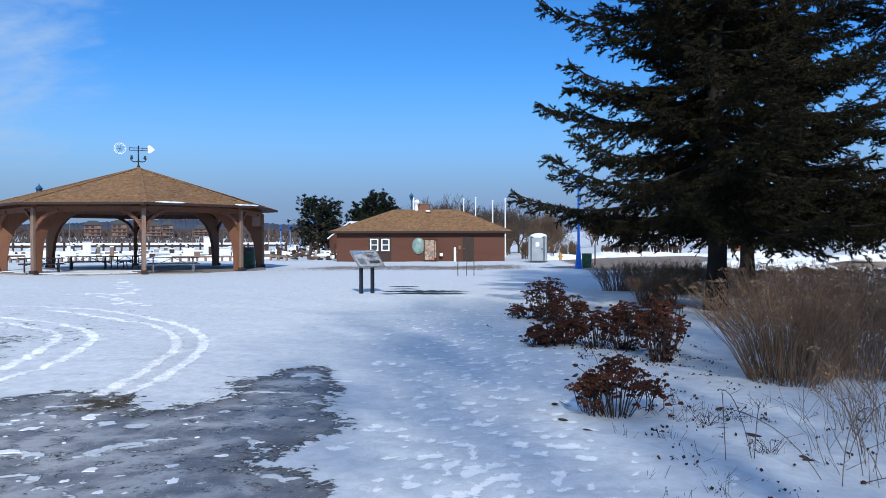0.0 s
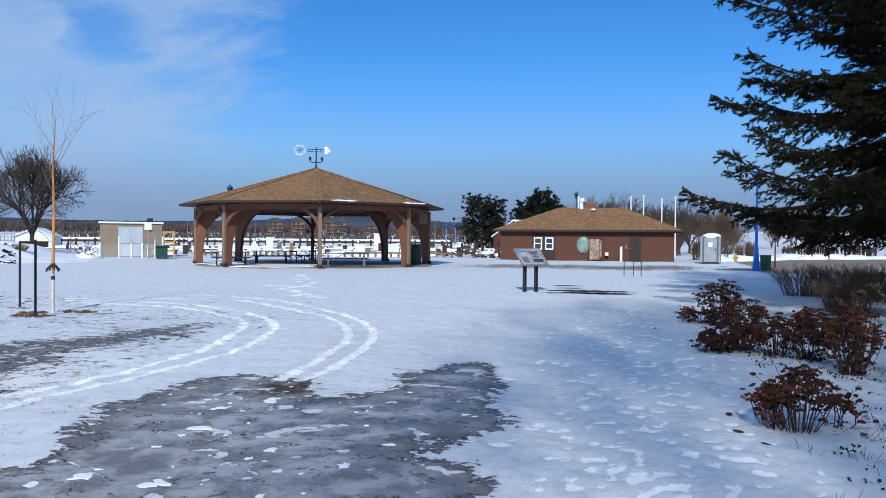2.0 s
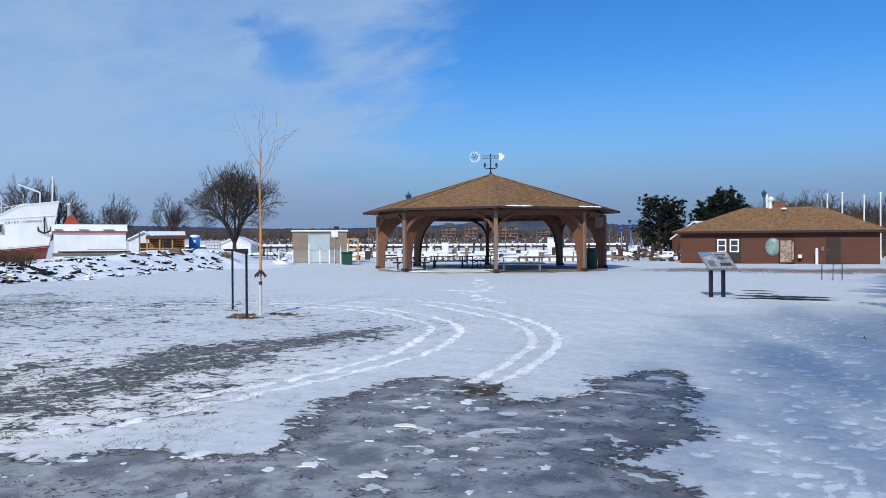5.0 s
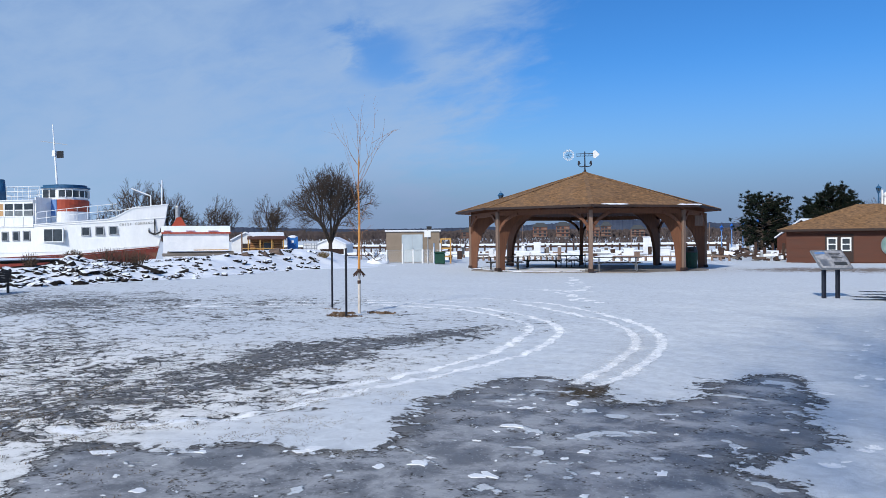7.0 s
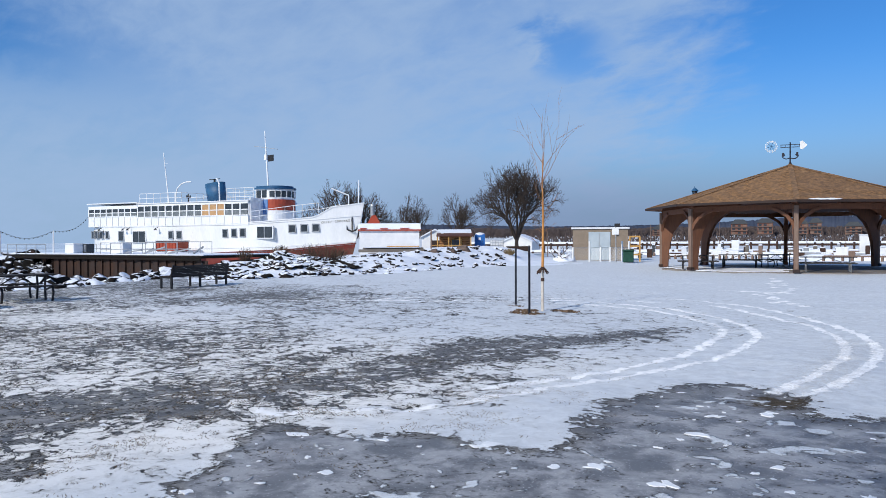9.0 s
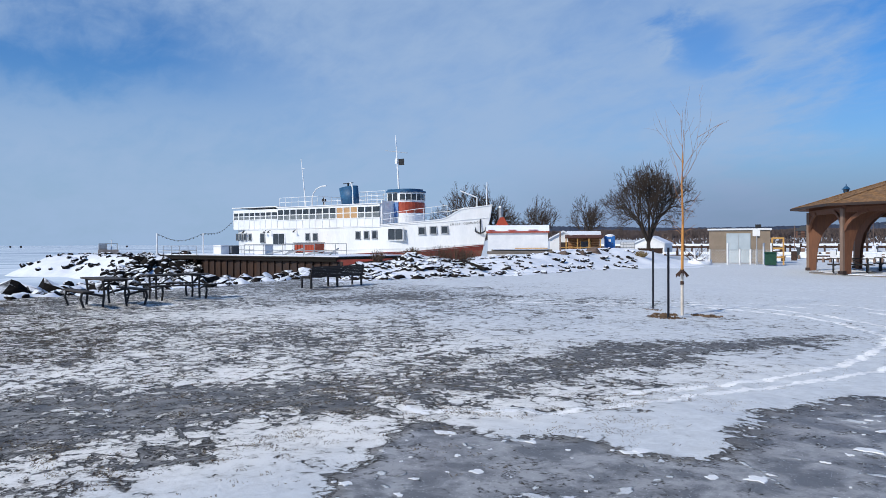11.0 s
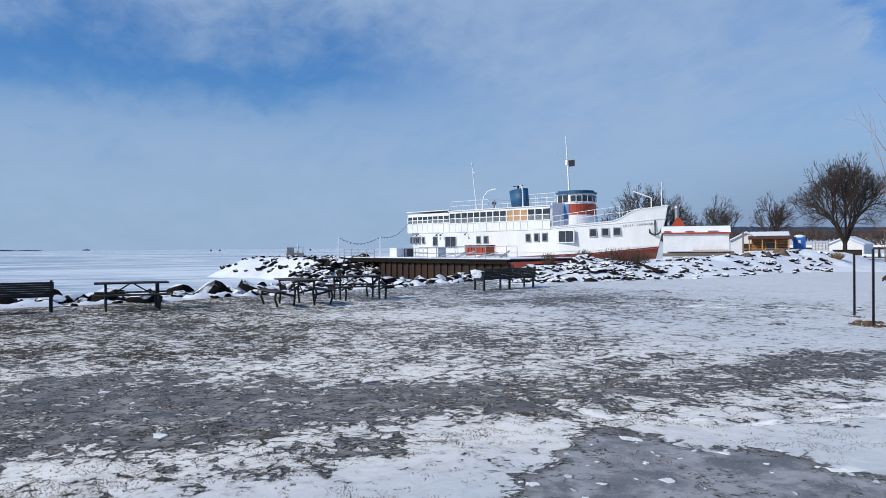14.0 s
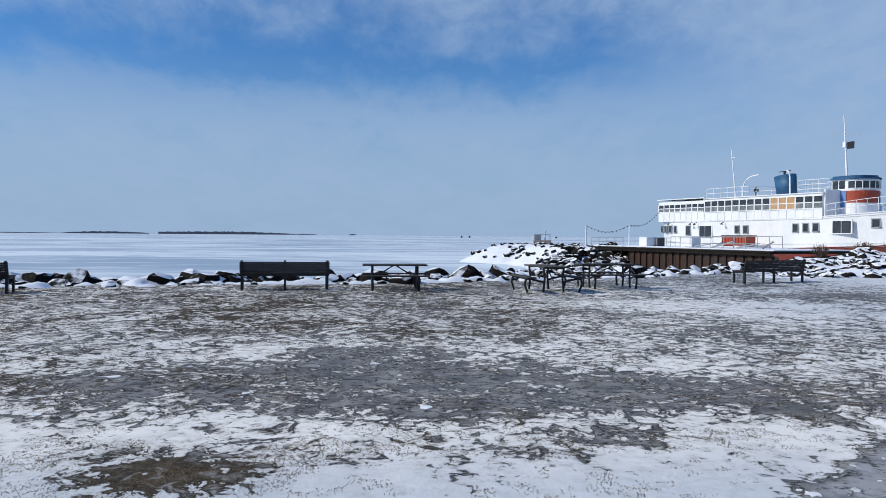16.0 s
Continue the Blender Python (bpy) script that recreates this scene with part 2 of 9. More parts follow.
M = {
    "shingle": material("brown_shingle", (0.095, 0.052, 0.026), (0.335, 0.19, 0.088), 4.2, 0.9, 0.4, fine=7.0, stretch=(1, 1, 1.2), wear=(0.36, 0.21, 0.10), wear_at=0.60),
    "stain": material("brown_stained_timber", (0.115, 0.048, 0.026), (0.195, 0.085, 0.046), 3.0, 0.75, 0.25, fine=30.0, stretch=(4, 4, 0.6)),
    "post_grey": material("weathered_timber", (0.15, 0.10, 0.075), (0.26, 0.18, 0.14), 4.0, 0.85, 0.3, stretch=(5, 5, 0.5)),
    "siding": material("brown_siding", (0.075, 0.024, 0.0125), (0.105, 0.036, 0.02), 1.2, 0.7, 0.2, fine=25.0, stretch=(0.6, 1, 8)),
    "dark_brown": material("dark_brown_paint", (0.02, 0.012, 0.010), (0.045, 0.025, 0.02), 3.0, 0.7),
    "white": material("white_paint", (0.68, 0.69, 0.70), (0.82, 0.82, 0.81), 1.5, 0.5, 0.08, wear=(0.55, 0.5, 0.44), wear_at=0.68),
    "ship_white": material("ship_white_paint", (0.74, 0.75, 0.75), (0.86, 0.86, 0.85), 0.7, 0.4, 0.1, fine=7.0, wear=(0.60, 0.56, 0.50), wear_at=0.66, stretch=(1, 1, 0.35)),
    "ship_red": material("red_bottom_paint", (0.10, 0.014, 0.010), (0.20, 0.03, 0.02), 1.1, 0.7, 0.2, wear=(0.14, 0.07, 0.045), wear_at=0.55),
    "red": material("red_paint", (0.30, 0.045, 0.02), (0.42, 0.075, 0.035), 1.4, 0.5, 0.1, wear=(0.25, 0.08, 0.05)),
    "ship_blue": material("blue_paint", (0.012, 0.06, 0.14), (0.03, 0.12, 0.24), 1.3, 0.5, 0.1),
    "pale_blue": material("pale_blue_paint", (0.10, 0.2, 0.42), (0.16, 0.28, 0.52), 1.3, 0.5, 0.1),
    "lamp_blue": material("bright_blue_paint", (0.005, 0.085, 0.42), (0.012, 0.13, 0.55), 4.0, 0.35, 0.05),
    "dark_glass": material("dark_window_glass", (0.02, 0.025, 0.03), (0.05, 0.06, 0.07), 1.5, 0.12, 0.0, spec=0.6),
    # grey for the saloon's lower panes: their reflection is put into the colour
    "reflection_glass": material("window_glass_painted_reflection", (0.10, 0.115, 0.12), (0.24, 0.26, 0.265), 1.5, 0.25, 0.0, spec=0.5),
    "orange_glass": material("plywood_behind_glass", (0.42, 0.24, 0.10), (0.55, 0.34, 0.17), 2.5, 0.4, 0.05),
    "black": material("black_steel", (0.008, 0.008, 0.009), (0.02, 0.02, 0.022), 8.0, 0.5, 0.1),
    "navy": material("dark_navy_post", (0.006, 0.008, 0.016), (0.016, 0.02, 0.035), 8.0, 0.5, 0.1),
    "name_grey": material("faded_grey_lettering", (0.20, 0.19, 0.17), (0.34, 0.33, 0.30), 5.0, 0.7, 0.0),
    "steel": material("galvanised_steel", (0.30, 0.31, 0.32), (0.45, 0.46, 0.47), 9.0, 0.45, 0.1, metal=0.7),
    "rust": material("rusted_sheet_pile", (0.020, 0.010, 0.007), (0.055, 0.027, 0.016), 1.6, 0.85, 0.5, wear=(0.035, 0.022, 0.018), wear_at=0.5),
    "timber": material("grey_weathered_wood", (0.10, 0.085, 0.07), (0.22, 0.19, 0.16), 3.0, 0.85, 0.3, stretch=(0.5, 6, 6)),
    "bench_wood": material("dark_bench_slat", (0.014, 0.010, 0.008), (0.04, 0.028, 0.022), 4.0, 0.6, 0.25, vary=0.25, stretch=(0.4, 5, 5)),
    "table_wood": material("weathered_table_board", (0.022, 0.018, 0.016), (0.06, 0.05, 0.043), 4.0, 0.7, 0.3, vary=0.25, stretch=(0.4, 5, 5)),
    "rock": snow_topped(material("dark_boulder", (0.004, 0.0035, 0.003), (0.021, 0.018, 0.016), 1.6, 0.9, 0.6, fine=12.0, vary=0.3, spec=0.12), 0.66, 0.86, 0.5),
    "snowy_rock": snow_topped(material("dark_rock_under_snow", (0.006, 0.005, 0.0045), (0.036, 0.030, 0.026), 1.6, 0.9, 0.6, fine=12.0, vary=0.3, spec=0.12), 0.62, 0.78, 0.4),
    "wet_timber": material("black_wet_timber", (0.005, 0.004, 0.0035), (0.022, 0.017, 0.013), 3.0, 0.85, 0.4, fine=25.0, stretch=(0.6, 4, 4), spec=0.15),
    "bare_rock": material("brown_boulder", (0.05, 0.034, 0.026), (0.17, 0.12, 0.095), 1.6, 0.85, 0.6, fine=12.0, vary=0.25),
    "bark": material("grey_brown_bark", (0.035, 0.026, 0.020), (0.095, 0.07, 0.055), 5.0, 0.95, 0.5, stretch=(3, 3, 0.6)),
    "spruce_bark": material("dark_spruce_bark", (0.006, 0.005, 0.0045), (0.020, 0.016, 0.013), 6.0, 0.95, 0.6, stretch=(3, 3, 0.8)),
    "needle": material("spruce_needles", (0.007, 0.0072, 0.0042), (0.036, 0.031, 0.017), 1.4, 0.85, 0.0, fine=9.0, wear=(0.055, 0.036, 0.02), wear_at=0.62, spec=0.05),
    "pine_needle": material("pine_needles", (0.005, 0.009, 0.006), (0.016, 0.025, 0.013), 0.8, 0.7, 0.0, fine=6.0, spec=0.2),
    "gold_bark": material("golden_young_bark", (0.42, 0.17, 0.035), (0.66, 0.32, 0.09), 3.0, 0.6, 0.2, fine=30.0),
    "gold_twig": material("golden_brown_twig", (0.20, 0.095, 0.045), (0.42, 0.21, 0.09), 3.0, 0.7, 0.0),
    "pale_bark": material("whitened_lower_bark", (0.5, 0.43, 0.36), (0.72, 0.67, 0.6), 6.0, 0.7, 0.2),
    "sedum": material("dried_red_brown_flower_heads", (0.034, 0.011, 0.006), (0.165, 0.053, 0.026), 5.0, 0.95, 0.3, fine=40.0, vary=0.2),
    "dark_leaf": material("curled_dead_leaves", (0.018, 0.010, 0.008), (0.075, 0.032, 0.02), 6.0, 0.9, 0.2, fine=40.0),
    "dark_stem": material("dark_dry_stem", (0.03, 0.016, 0.012), (0.085, 0.048, 0.034), 5.0, 0.9, 0.0),
    "stem_grey": material("grey_brown_stem", (0.07, 0.05, 0.04), (0.17, 0.125, 0.095), 5.0, 0.9, 0.0),
    "straw": material("dry_tan_stem", (0.115, 0.066, 0.039), (0.285, 0.175, 0.103), 3.0, 0.9, 0.0, fine=20.0),
    "grass": material("dead_yellow_grass", (0.16, 0.11, 0.05), (0.34, 0.25, 0.12), 3.0, 0.9, 0.0),
    "plastic_grey": material("grey_toilet_plastic", (0.24, 0.27, 0.30), (0.33, 0.36, 0.39), 2.0, 0.5, 0.08),
    "plastic_dark": material("slate_toilet_plastic", (0.07, 0.09, 0.12), (0.12, 0.15, 0.19), 2.0, 0.5, 0.08),
    "plastic_blue": material("blue_toilet_plastic", (0.01, 0.10, 0.36), (0.03, 0.17, 0.5), 2.0, 0.45, 0.08),
    "plastic_green": material("green_bin_plastic", (0.004, 0.035, 0.022), (0.012, 0.075, 0.045), 4.0, 0.5, 0.1),
    "tan_wall": material("tan_block_wall", (0.20, 0.155, 0.11), (0.28, 0.22, 0.165), 1.6, 0.85, 0.3, fine=20.0),
    "pale_door": material("pale_steel_door", (0.34, 0.40, 0.44), (0.46, 0.52, 0.55), 1.2, 0.55, 0.05),
    "yellow_wood": material("yellow_timber", (0.42, 0.22, 0.055), (0.58, 0.34, 0.11), 3.0, 0.7, 0.2),
    "cabin": material("orange_brown_log", (0.22, 0.10, 0.04), (0.38, 0.2, 0.09), 2.0, 0.8, 0.3),
    "snow": material("packed_snow", (0.74, 0.78, 0.86), (0.88, 0.9, 0.93), 1.2, 0.75, 0.5, fine=18.0, spec=0.3),
    "panel": material("printed_sign_panel", (0.16, 0.17, 0.20), (0.46, 0.46, 0.48), 4.2, 0.3, 0.0, fine=14.0),
    "brick_red": material("red_brick_wall", (0.17, 0.075, 0.05), (0.26, 0.12, 0.085), 0.2, 0.9, 0.0, fine=2.0),
    "mulch": material("brown_mulch", (0.10, 0.06, 0.035), (0.24, 0.16, 0.10), 4.0, 0.95, 0.6, fine=30.0),
    "concrete": material("dirty_concrete", (0.16, 0.14, 0.125), (0.30, 0.27, 0.245), 1.2, 0.85, 0.3, fine=20.0),
    "far_wood": material("far_bare_wood", (0.075, 0.06, 0.058), (0.15, 0.118, 0.108), 0.09, 1.0, 0.0, fine=0.8, spec=0.0),
    # blue-grey: the haze of distance is put into the wooded hills' colour
    "far_hill": material("hazy_wooded_hill", (0.045, 0.058, 0.09), (0.075, 0.088, 0.122), 0.01, 1.0, 0.0, fine=0.08, spec=0.0),
    "brush": material("tan_bare_brush", (0.07, 0.048, 0.035), (0.17, 0.12, 0.085), 0.6, 0.95, 0.0, spec=0.1),
    "art_green": material("painted_globe", (0.10, 0.20, 0.20), (0.30, 0.38, 0.34), 2.2, 0.4, 0.0),
    "art_mix": material("painted_mural", (0.05, 0.05, 0.06), (0.5, 0.36, 0.25), 5.0, 0.5, 0.0, fine=16.0, wear=(0.42, 0.09, 0.03), wear_at=0.52),
    "grey_lid": material("dark_grey_lid", (0.03, 0.035, 0.04), (0.06, 0.065, 0.07), 5.0, 0.5, 0.1),
}


# ---- building blocks ----
def thing(name, place=(0, 0, 0), turn=0.0, label="", category="", group="", kind=""):
    ob = new(name)
    ob.empty_display_size = 0.2
    ob.matrix_basis = Matrix.Translation(place) @ Matrix.Rotation(radians(turn), 4, "Z")
    return tagged(ob, label, category, group, kind)


def finish(bm, name, smooth=False):
    me = bpy.data.meshes.new(name)
    bm.normal_update()
    bm.to_mesh(me)
    bm.free()
    if smooth:
        me.polygons.foreach_set("use_smooth", [True] * len(me.polygons))
    return me


def part(name, bm, mat, parent, label="", smooth=False, kind=""):
    """Links a bmesh, or a finished mesh, as one mesh object under a thing or a part."""
    me = finish(bm, name, smooth) if isinstance(bm, bmesh.types.BMesh) else bm
    if not me.materials:
        me.materials.append(M[mat])
    ob = new(name, me)
    ob.parent = parent
    return tagged(ob, label, kind=kind)


def solo(name, bm, mat, label, category, kind="", group="", place=None, smooth=False):
    me = finish(bm, name, smooth) if isinstance(bm, bmesh.types.BMesh) else bm
    if not me.materials:
        me.materials.append(M[mat])
    ob = new(name, me)
    if place is not None:
        ob.matrix_basis = place
    return tagged(ob, label, category, group, kind)


def box(bm, x0, y0, z0, x1, y1, z1, bevel=0.0, m=None):
    """A box between two corners, with eased edges."""
    r = bmesh.ops.create_cube(bm, size=1.0, matrix=Matrix.Translation(((x0 + x1) / 2, (y0 + y1) / 2, (z0 + z1) / 2)) @ Matrix.Diagonal((abs(x1 - x0), abs(y1 - y0), abs(z1 - z0), 1)))
    vs = r["verts"]
    if bevel:
        es = list({e for v in vs for e in v.link_edges})
        vs = list({v for f in bmesh.ops.bevel(bm, geom=es, offset=bevel, segments=1, affect="EDGES")["faces"] for v in f.verts} | {v for v in vs if v.is_valid})
    if m is not None:
        bmesh.ops.transform(bm, matrix=m, verts=vs)
    return bm


def B():
    return bmesh.new()


def tube(bm, p, q, r0, r1=None, seg=8):
    """A tapered round bar from p to q."""
    p, q = Vector(p), Vector(q)
    d = q - p
    m = Matrix.Translation((p + q) / 2) @ d.to_track_quat("Z", "Y").to_matrix().to_4x4()
    bmesh.ops.create_cone(bm, cap_ends=True, segments=seg, radius1=r0, radius2=r0 if r1 is None else r1, depth=d.length, matrix=m)
    return bm


def beam(bm, p, q, w, h):
    """A square bar from p to q, w wide and h high."""
    p, q = Vector(p), Vector(q)
    d = q - p
    m = Matrix.Translation((p + q) / 2) @ d.to_track_quat("X", "Z").to_matrix().to_4x4() @ Matrix.Diagonal((d.length, w, h, 1))
    bmesh.ops.create_cube(bm, size=1.0, matrix=m)
    return bm


def extruded(bm, outline, depth, axis="y", start=0.0):
    """A flat outline in x and z (or in y and z, or x and y), given a thickness."""
    def put(a, b, k):
        return {"y": (a, k, b), "x": (k, a, b), "z": (a, b, k)}[axis]
    f = [bm.verts.new(put(a, b, start)) for a, b in outline]
    g = [bm.verts.new(put(a, b, start + depth)) for a, b in outline]
    bm.faces.new(f)
    bm.faces.new(g[::-1])
    for i in range(len(f)):
        j = (i + 1) % len(f)
        bm.faces.new((f[j], f[i], g[i], g[j]))
    bmesh.ops.recalc_face_normals(bm, faces=bm.faces)
    return bm


def from_arrays(name, verts, faces, mat, smooth=False):
    """A mesh from an array of vertices and an array of faces of one size."""
    me = bpy.data.meshes.new(name)
    n, k = faces.shape
    me.vertices.add(len(verts))
    me.vertices.foreach_set("co", np.asarray(verts, np.float32).ravel())
    me.loops.add(n * k)
    me.loops.foreach_set("vertex_index", faces.astype(np.int32).ravel())
    me.polygons.add(n)
    me.polygons.foreach_set("loop_start", np.arange(0, n * k, k, dtype=np.int32))
    if smooth:
        me.polygons.foreach_set("use_smooth", np.ones(n, bool))
    me.update(calc_edges=True)
    me.validate()
    me.materials.append(M[mat])
    return me


def noise2(x, y, seed, scale):
    """Smooth noise from 0 to 1 on arrays, from a lattice of random numbers."""
    rng = np.random.RandomState(seed)
    lat = rng.rand(256, 256)
    u, v = x * scale + 1000.0, y * scale + 1000.0
    i, j = np.floor(u).astype(int), np.floor(v).astype(int)
    a, b = u - i, v - j
    a, b = a * a * (3 - 2 * a), b * b * (3 - 2 * b)
    g = lambda p, q: lat[p % 256, q % 256]
    return (g(i, j) * (1 - a) + g(i + 1, j) * a) * (1 - b) + (g(i, j + 1) * (1 - a) + g(i + 1, j + 1) * a) * b


def fbm(x, y, seed, scale, octaves=4):
    out, amp, tot = 0.0, 1.0, 0.0
    for k in range(octaves):
        out = out + amp * noise2(x, y, seed + k, scale * 2**k)
        tot += amp
        amp *= 0.5
    return out / tot


# ---- ground, lake, distance ----
def graded(lo, hi, step, far_lo, far_hi, grow=1.12):
    """Coordinates with an even step from lo to hi, which then widens out to far_lo and far_hi."""
    mid = list(np.arange(lo, hi + step / 2, step))
    out, s = [mid[-1]], step
    while out[-1] < far_hi:
        s *= grow
        out.append(out[-1] + s)
    left, s = [mid[0]], step
    while left[-1] > far_lo:
        s *= grow
        left.append(left[-1] - s)
    return np.array(left[:0:-1] + mid + out[1:])


def inside_dist(poly, x, y):
    """Distance to the edge of a polygon, positive inside."""
    d, ins = np.full(x.shape, 1e9), np.zeros(x.shape, bool)
    for (ax, ay), (bx, by) in zip(poly, poly[1:] + poly[:1]):
        ex, ey = bx - ax, by - ay
        t = np.clip(((x - ax) * ex + (y - ay) * ey) / (ex * ex + ey * ey), 0, 1)
        d = np.minimum(d, np.hypot(x - ax - t * ex, y - ay - t * ey))
        cross = (ay > y) != (by > y)
        ins ^= cross & (x < ax + (y - ay) * ex / (ey if ey else 1e-9))
    return np.where(ins, d, -d)


def line_dist(line, x, y):
    d = np.full(x.shape, 1e9)
    for (ax, ay), (bx, by) in zip(line, line[1:]):
        ex, ey = bx - ax, by - ay
        t = np.clip(((x - ax) * ex + (y - ay) * ey) / (ex * ex + ey * ey), 0, 1)
        d = np.minimum(d, np.hypot(x - ax - t * ex, y - ay - t * ey))
    return d


def rounded(line, n=3):
    """Cuts the corners of a line n times."""
    for _ in range(n):
        out = [line[0]]
        for (ax, ay), (bx, by) in zip(line, line[1:]):
            out += [(0.75 * ax + 0.25 * bx, 0.75 * ay + 0.25 * by), (0.25 * ax + 0.75 * bx, 0.25 * ay + 0.75 * by)]
        line = out + [line[-1]]
    return line


def smooth(v, lo, hi):
    t = np.clip((v - lo) / (hi - lo), 0, 1)
    return t * t * (3 - 2 * t)


SHORE_Y = [-900, -60, -12, -5, 2.4, 10, 16, 22, 30, 40, 50, 60, 80, 900]
SHORE_X = [-60, -24, -24.2, -26.2, -28.2, -32, -36, -40, -45, -62, -95, -130, -200, -1500]
LAKE_Z = -1.0


def land_height(x, y):
    """The lie of the land, without its small relief."""
    r = np.hypot(x, y)
    d = x - np.interp(y, SHORE_Y, SHORE_X)
    z = np.where(d < 0, np.maximum(d * 0.7, -2.5), 0.0)
    fwd = smooth(y, 0, 120)
    z = z + fwd * np.clip(r - 330, 0, 400) * 0.022 * smooth(d, 0, 60)
    # bank of ploughed and drifted snow to the east, past the road
    brg = np.degrees(np.arctan2(-x, y))
    east = smooth(-brg, 6.5, 13)
    z = z + east * smooth(r, 70, 130) * 1.1 * smooth(y, 5, 30) + east * np.clip(r - 110, 0, 250) * 0.009
    z = z + np.exp(-((x - 17) / 9) ** 2 - ((y - 56) / 2.6) ** 2) * 0.55
    z = z + np.exp(-((x - 27) / 5) ** 2 - ((y - 44) / 2.0) ** 2) * 0.9
    return z


def refined(v, lo, hi):
    """Halves the steps between lo and hi."""
    m = (v[1:] + v[:-1]) / 2
    return np.sort(np.concatenate([v, m[(m > lo) & (m < hi)]]))


gx = refined(graded(-30.0, 10.0, 0.13, -1500, 1800), -6.6, 3.6)
gy = refined(graded(-9.0, 26.0, 0.13, -900, 3800), 2.6, 19.0)
X, Y = np.meshgrid(gx, gy)
R = np.hypot(X, Y)
near = smooth(R, 60, 20)
cover, brown, track, foot, dirt = (np.zeros(X.shape) for _ in range(5))
# wide sheet of bare ice before the camera, and a tongue that runs off to the west
ice_main = [(-5.9, 3.0), (-6.16, 3.36), (-5.6, 3.65), (-5.3, 3.8), (-4.95, 4.4), (-4.3, 4.5), (-4.1, 4.6), (-4.5, 5.35), (-4.7, 5.95), (-4.85, 6.45), (-4.7, 6.9), (-4.4, 7.65), (-4.05, 8.0), (-3.6, 7.92), (-3.3, 7.75), (-3.05, 7.3), (-2.75, 7.36), (-2.45, 7.8), (-2.62, 8.7), (-2.25, 9.65), (-1.57, 9.93), (-1.13, 9.22), (-0.92, 8.39), (-0.95, 7.49), (-1.04, 6.49), (-1.28, 6.0), (-1.22, 5.5), (-0.88, 5.2), (-0.77, 4.7), (-0.8, 3.4), (-1.4, 2.0), (-4.2, 1.4), (-5.3, 2.1)]
ice_band = [(-9.6, 1.9), (-9.0, 3.4), (-8.4, 5.0), (-8.8, 6.8), (-9.2, 9.0), (-8.0, 10.8), (-7.5, 13.1), (-7.0, 11.6), (-6.9, 9.0), (-6.8, 6.6), (-6.7, 4.8), (-6.8, 2.6), (-7.7, 1.6)]
ice_grey = [(-9.3, -5.4), (-10.2, -2.6), (-12.1, -0.6), (-10.2, 0.9), (-9.4, 2.8), (-7.7, 2.9), (-6.8, 1.8), (-6.6, -0.1), (-7.1, -1.8), (-6.9, -3.6)]
ice_blue = [(-18.5, -2.6), (-18.3, 0.6), (-12.8, 1.0), (-12.4, -1.6)]
warp = (fbm(X, Y, 3, 0.9, 5) - 0.5) * 2.4
for poly, soft, top in ((ice_main, 0.42, 1.0), (ice_band, 0.8, 0.65), (ice_grey, 1.1, 0.74), (ice_blue, 1.2, 0.5)):
    cover = np.maximum(cover, top * smooth(inside_dist(poly, X, Y) + warp * min(0.5, soft * 0.8), -soft, soft))
# the west lawn: patchy snow over ice and dead grass
west = smooth(X, -4.0, -5.8) * smooth(Y, 13, 3)
patchy = 0.31 + 0.40 * (fbm(X, Y, 11, 0.33, 3) - 0.5) * 2
patchy = patchy + 0.26 * (fbm(X, Y, 13, 1.7, 3) - 0.5) * 2 * smooth(R, 10, 7) + 0.08 * smooth(R, 8.5, 5.5) * smooth(Y, 5.0, 2.0)
cover = np.maximum(cover, west * patchy * smooth(R, 2.0, 3.5))
lawn = smooth(X, -9.5, -13.0) * smooth(Y, 7.5, 1.0)
cover = np.maximum(cover, lawn * (0.53 + 0.35 * (fbm(X, Y, 17, 0.5, 3) - 0.5)))
far_w = smooth(X, -9, -15) * smooth(Y, 30, 17) * (0.30 + 0.20 * smooth(X, -16, -20) * smooth(Y, 18, 12) + 0.22 * (fbm(X, Y, 19, 0.35, 3) - 0.5) * 2)
cover = np.maximum(cover, far_w)
for cx, cy, rx, ry, k in ((-5.5, -2.05, 0.75, 0.8, 0.98), (-8.6, -3.6, 1.0, 2.0, 0.78), (-6.4, 1.2, 0.5, 0.7, 0.7), (-16, 3.0, 3, 5, 0.6), (-12.5, 5.0, 3.5, 4, 0.5)):
    cover = np.maximum(cover, k * np.exp(-((X - cx) / rx) ** 2 - ((Y - cy) / ry) ** 2))
snow_patch = np.exp(-((X + 17.5) / 1.6) ** 2 - ((Y - 6.8) / 3.2) ** 2)
cover = cover * (1 - 0.8 * snow_patch)
cover = np.maximum(cover, 0.05 + 0.16 * fbm(X, Y, 23, 0.16, 3) * smooth(X, 1.0, -3.0))
cover = np.where(X > 0.2, cover * smooth(X, 1.4, 0.0), cover)
brown = np.clip(lawn * 0.52 * fbm(X, Y, 31, 0.28, 3) * 1.5 + 0.25 * west * fbm(X, Y, 37, 0.7, 3), 0, 1)
brown = np.maximum(brown, smooth(X, -15, -19) * smooth(Y, 9, 4) * 0.28)
# dead turf in the trodden south part of the lawn
turf_w = smooth(X, -7.2, -8.4) * smooth(Y, 1.5, -3.0)
brown = np.maximum(brown, turf_w * (0.12 + 0.62 * fbm(X, Y, 39, 0.6, 3)))
for cx, cy, s in ((-3.4, 7.5, 0.5), (-5.5, -2.05, 1.1)):
    brown = np.maximum(brown, 0.62 * np.exp(-((X - cx) ** 2 + (Y - cy) ** 2) / s**2))
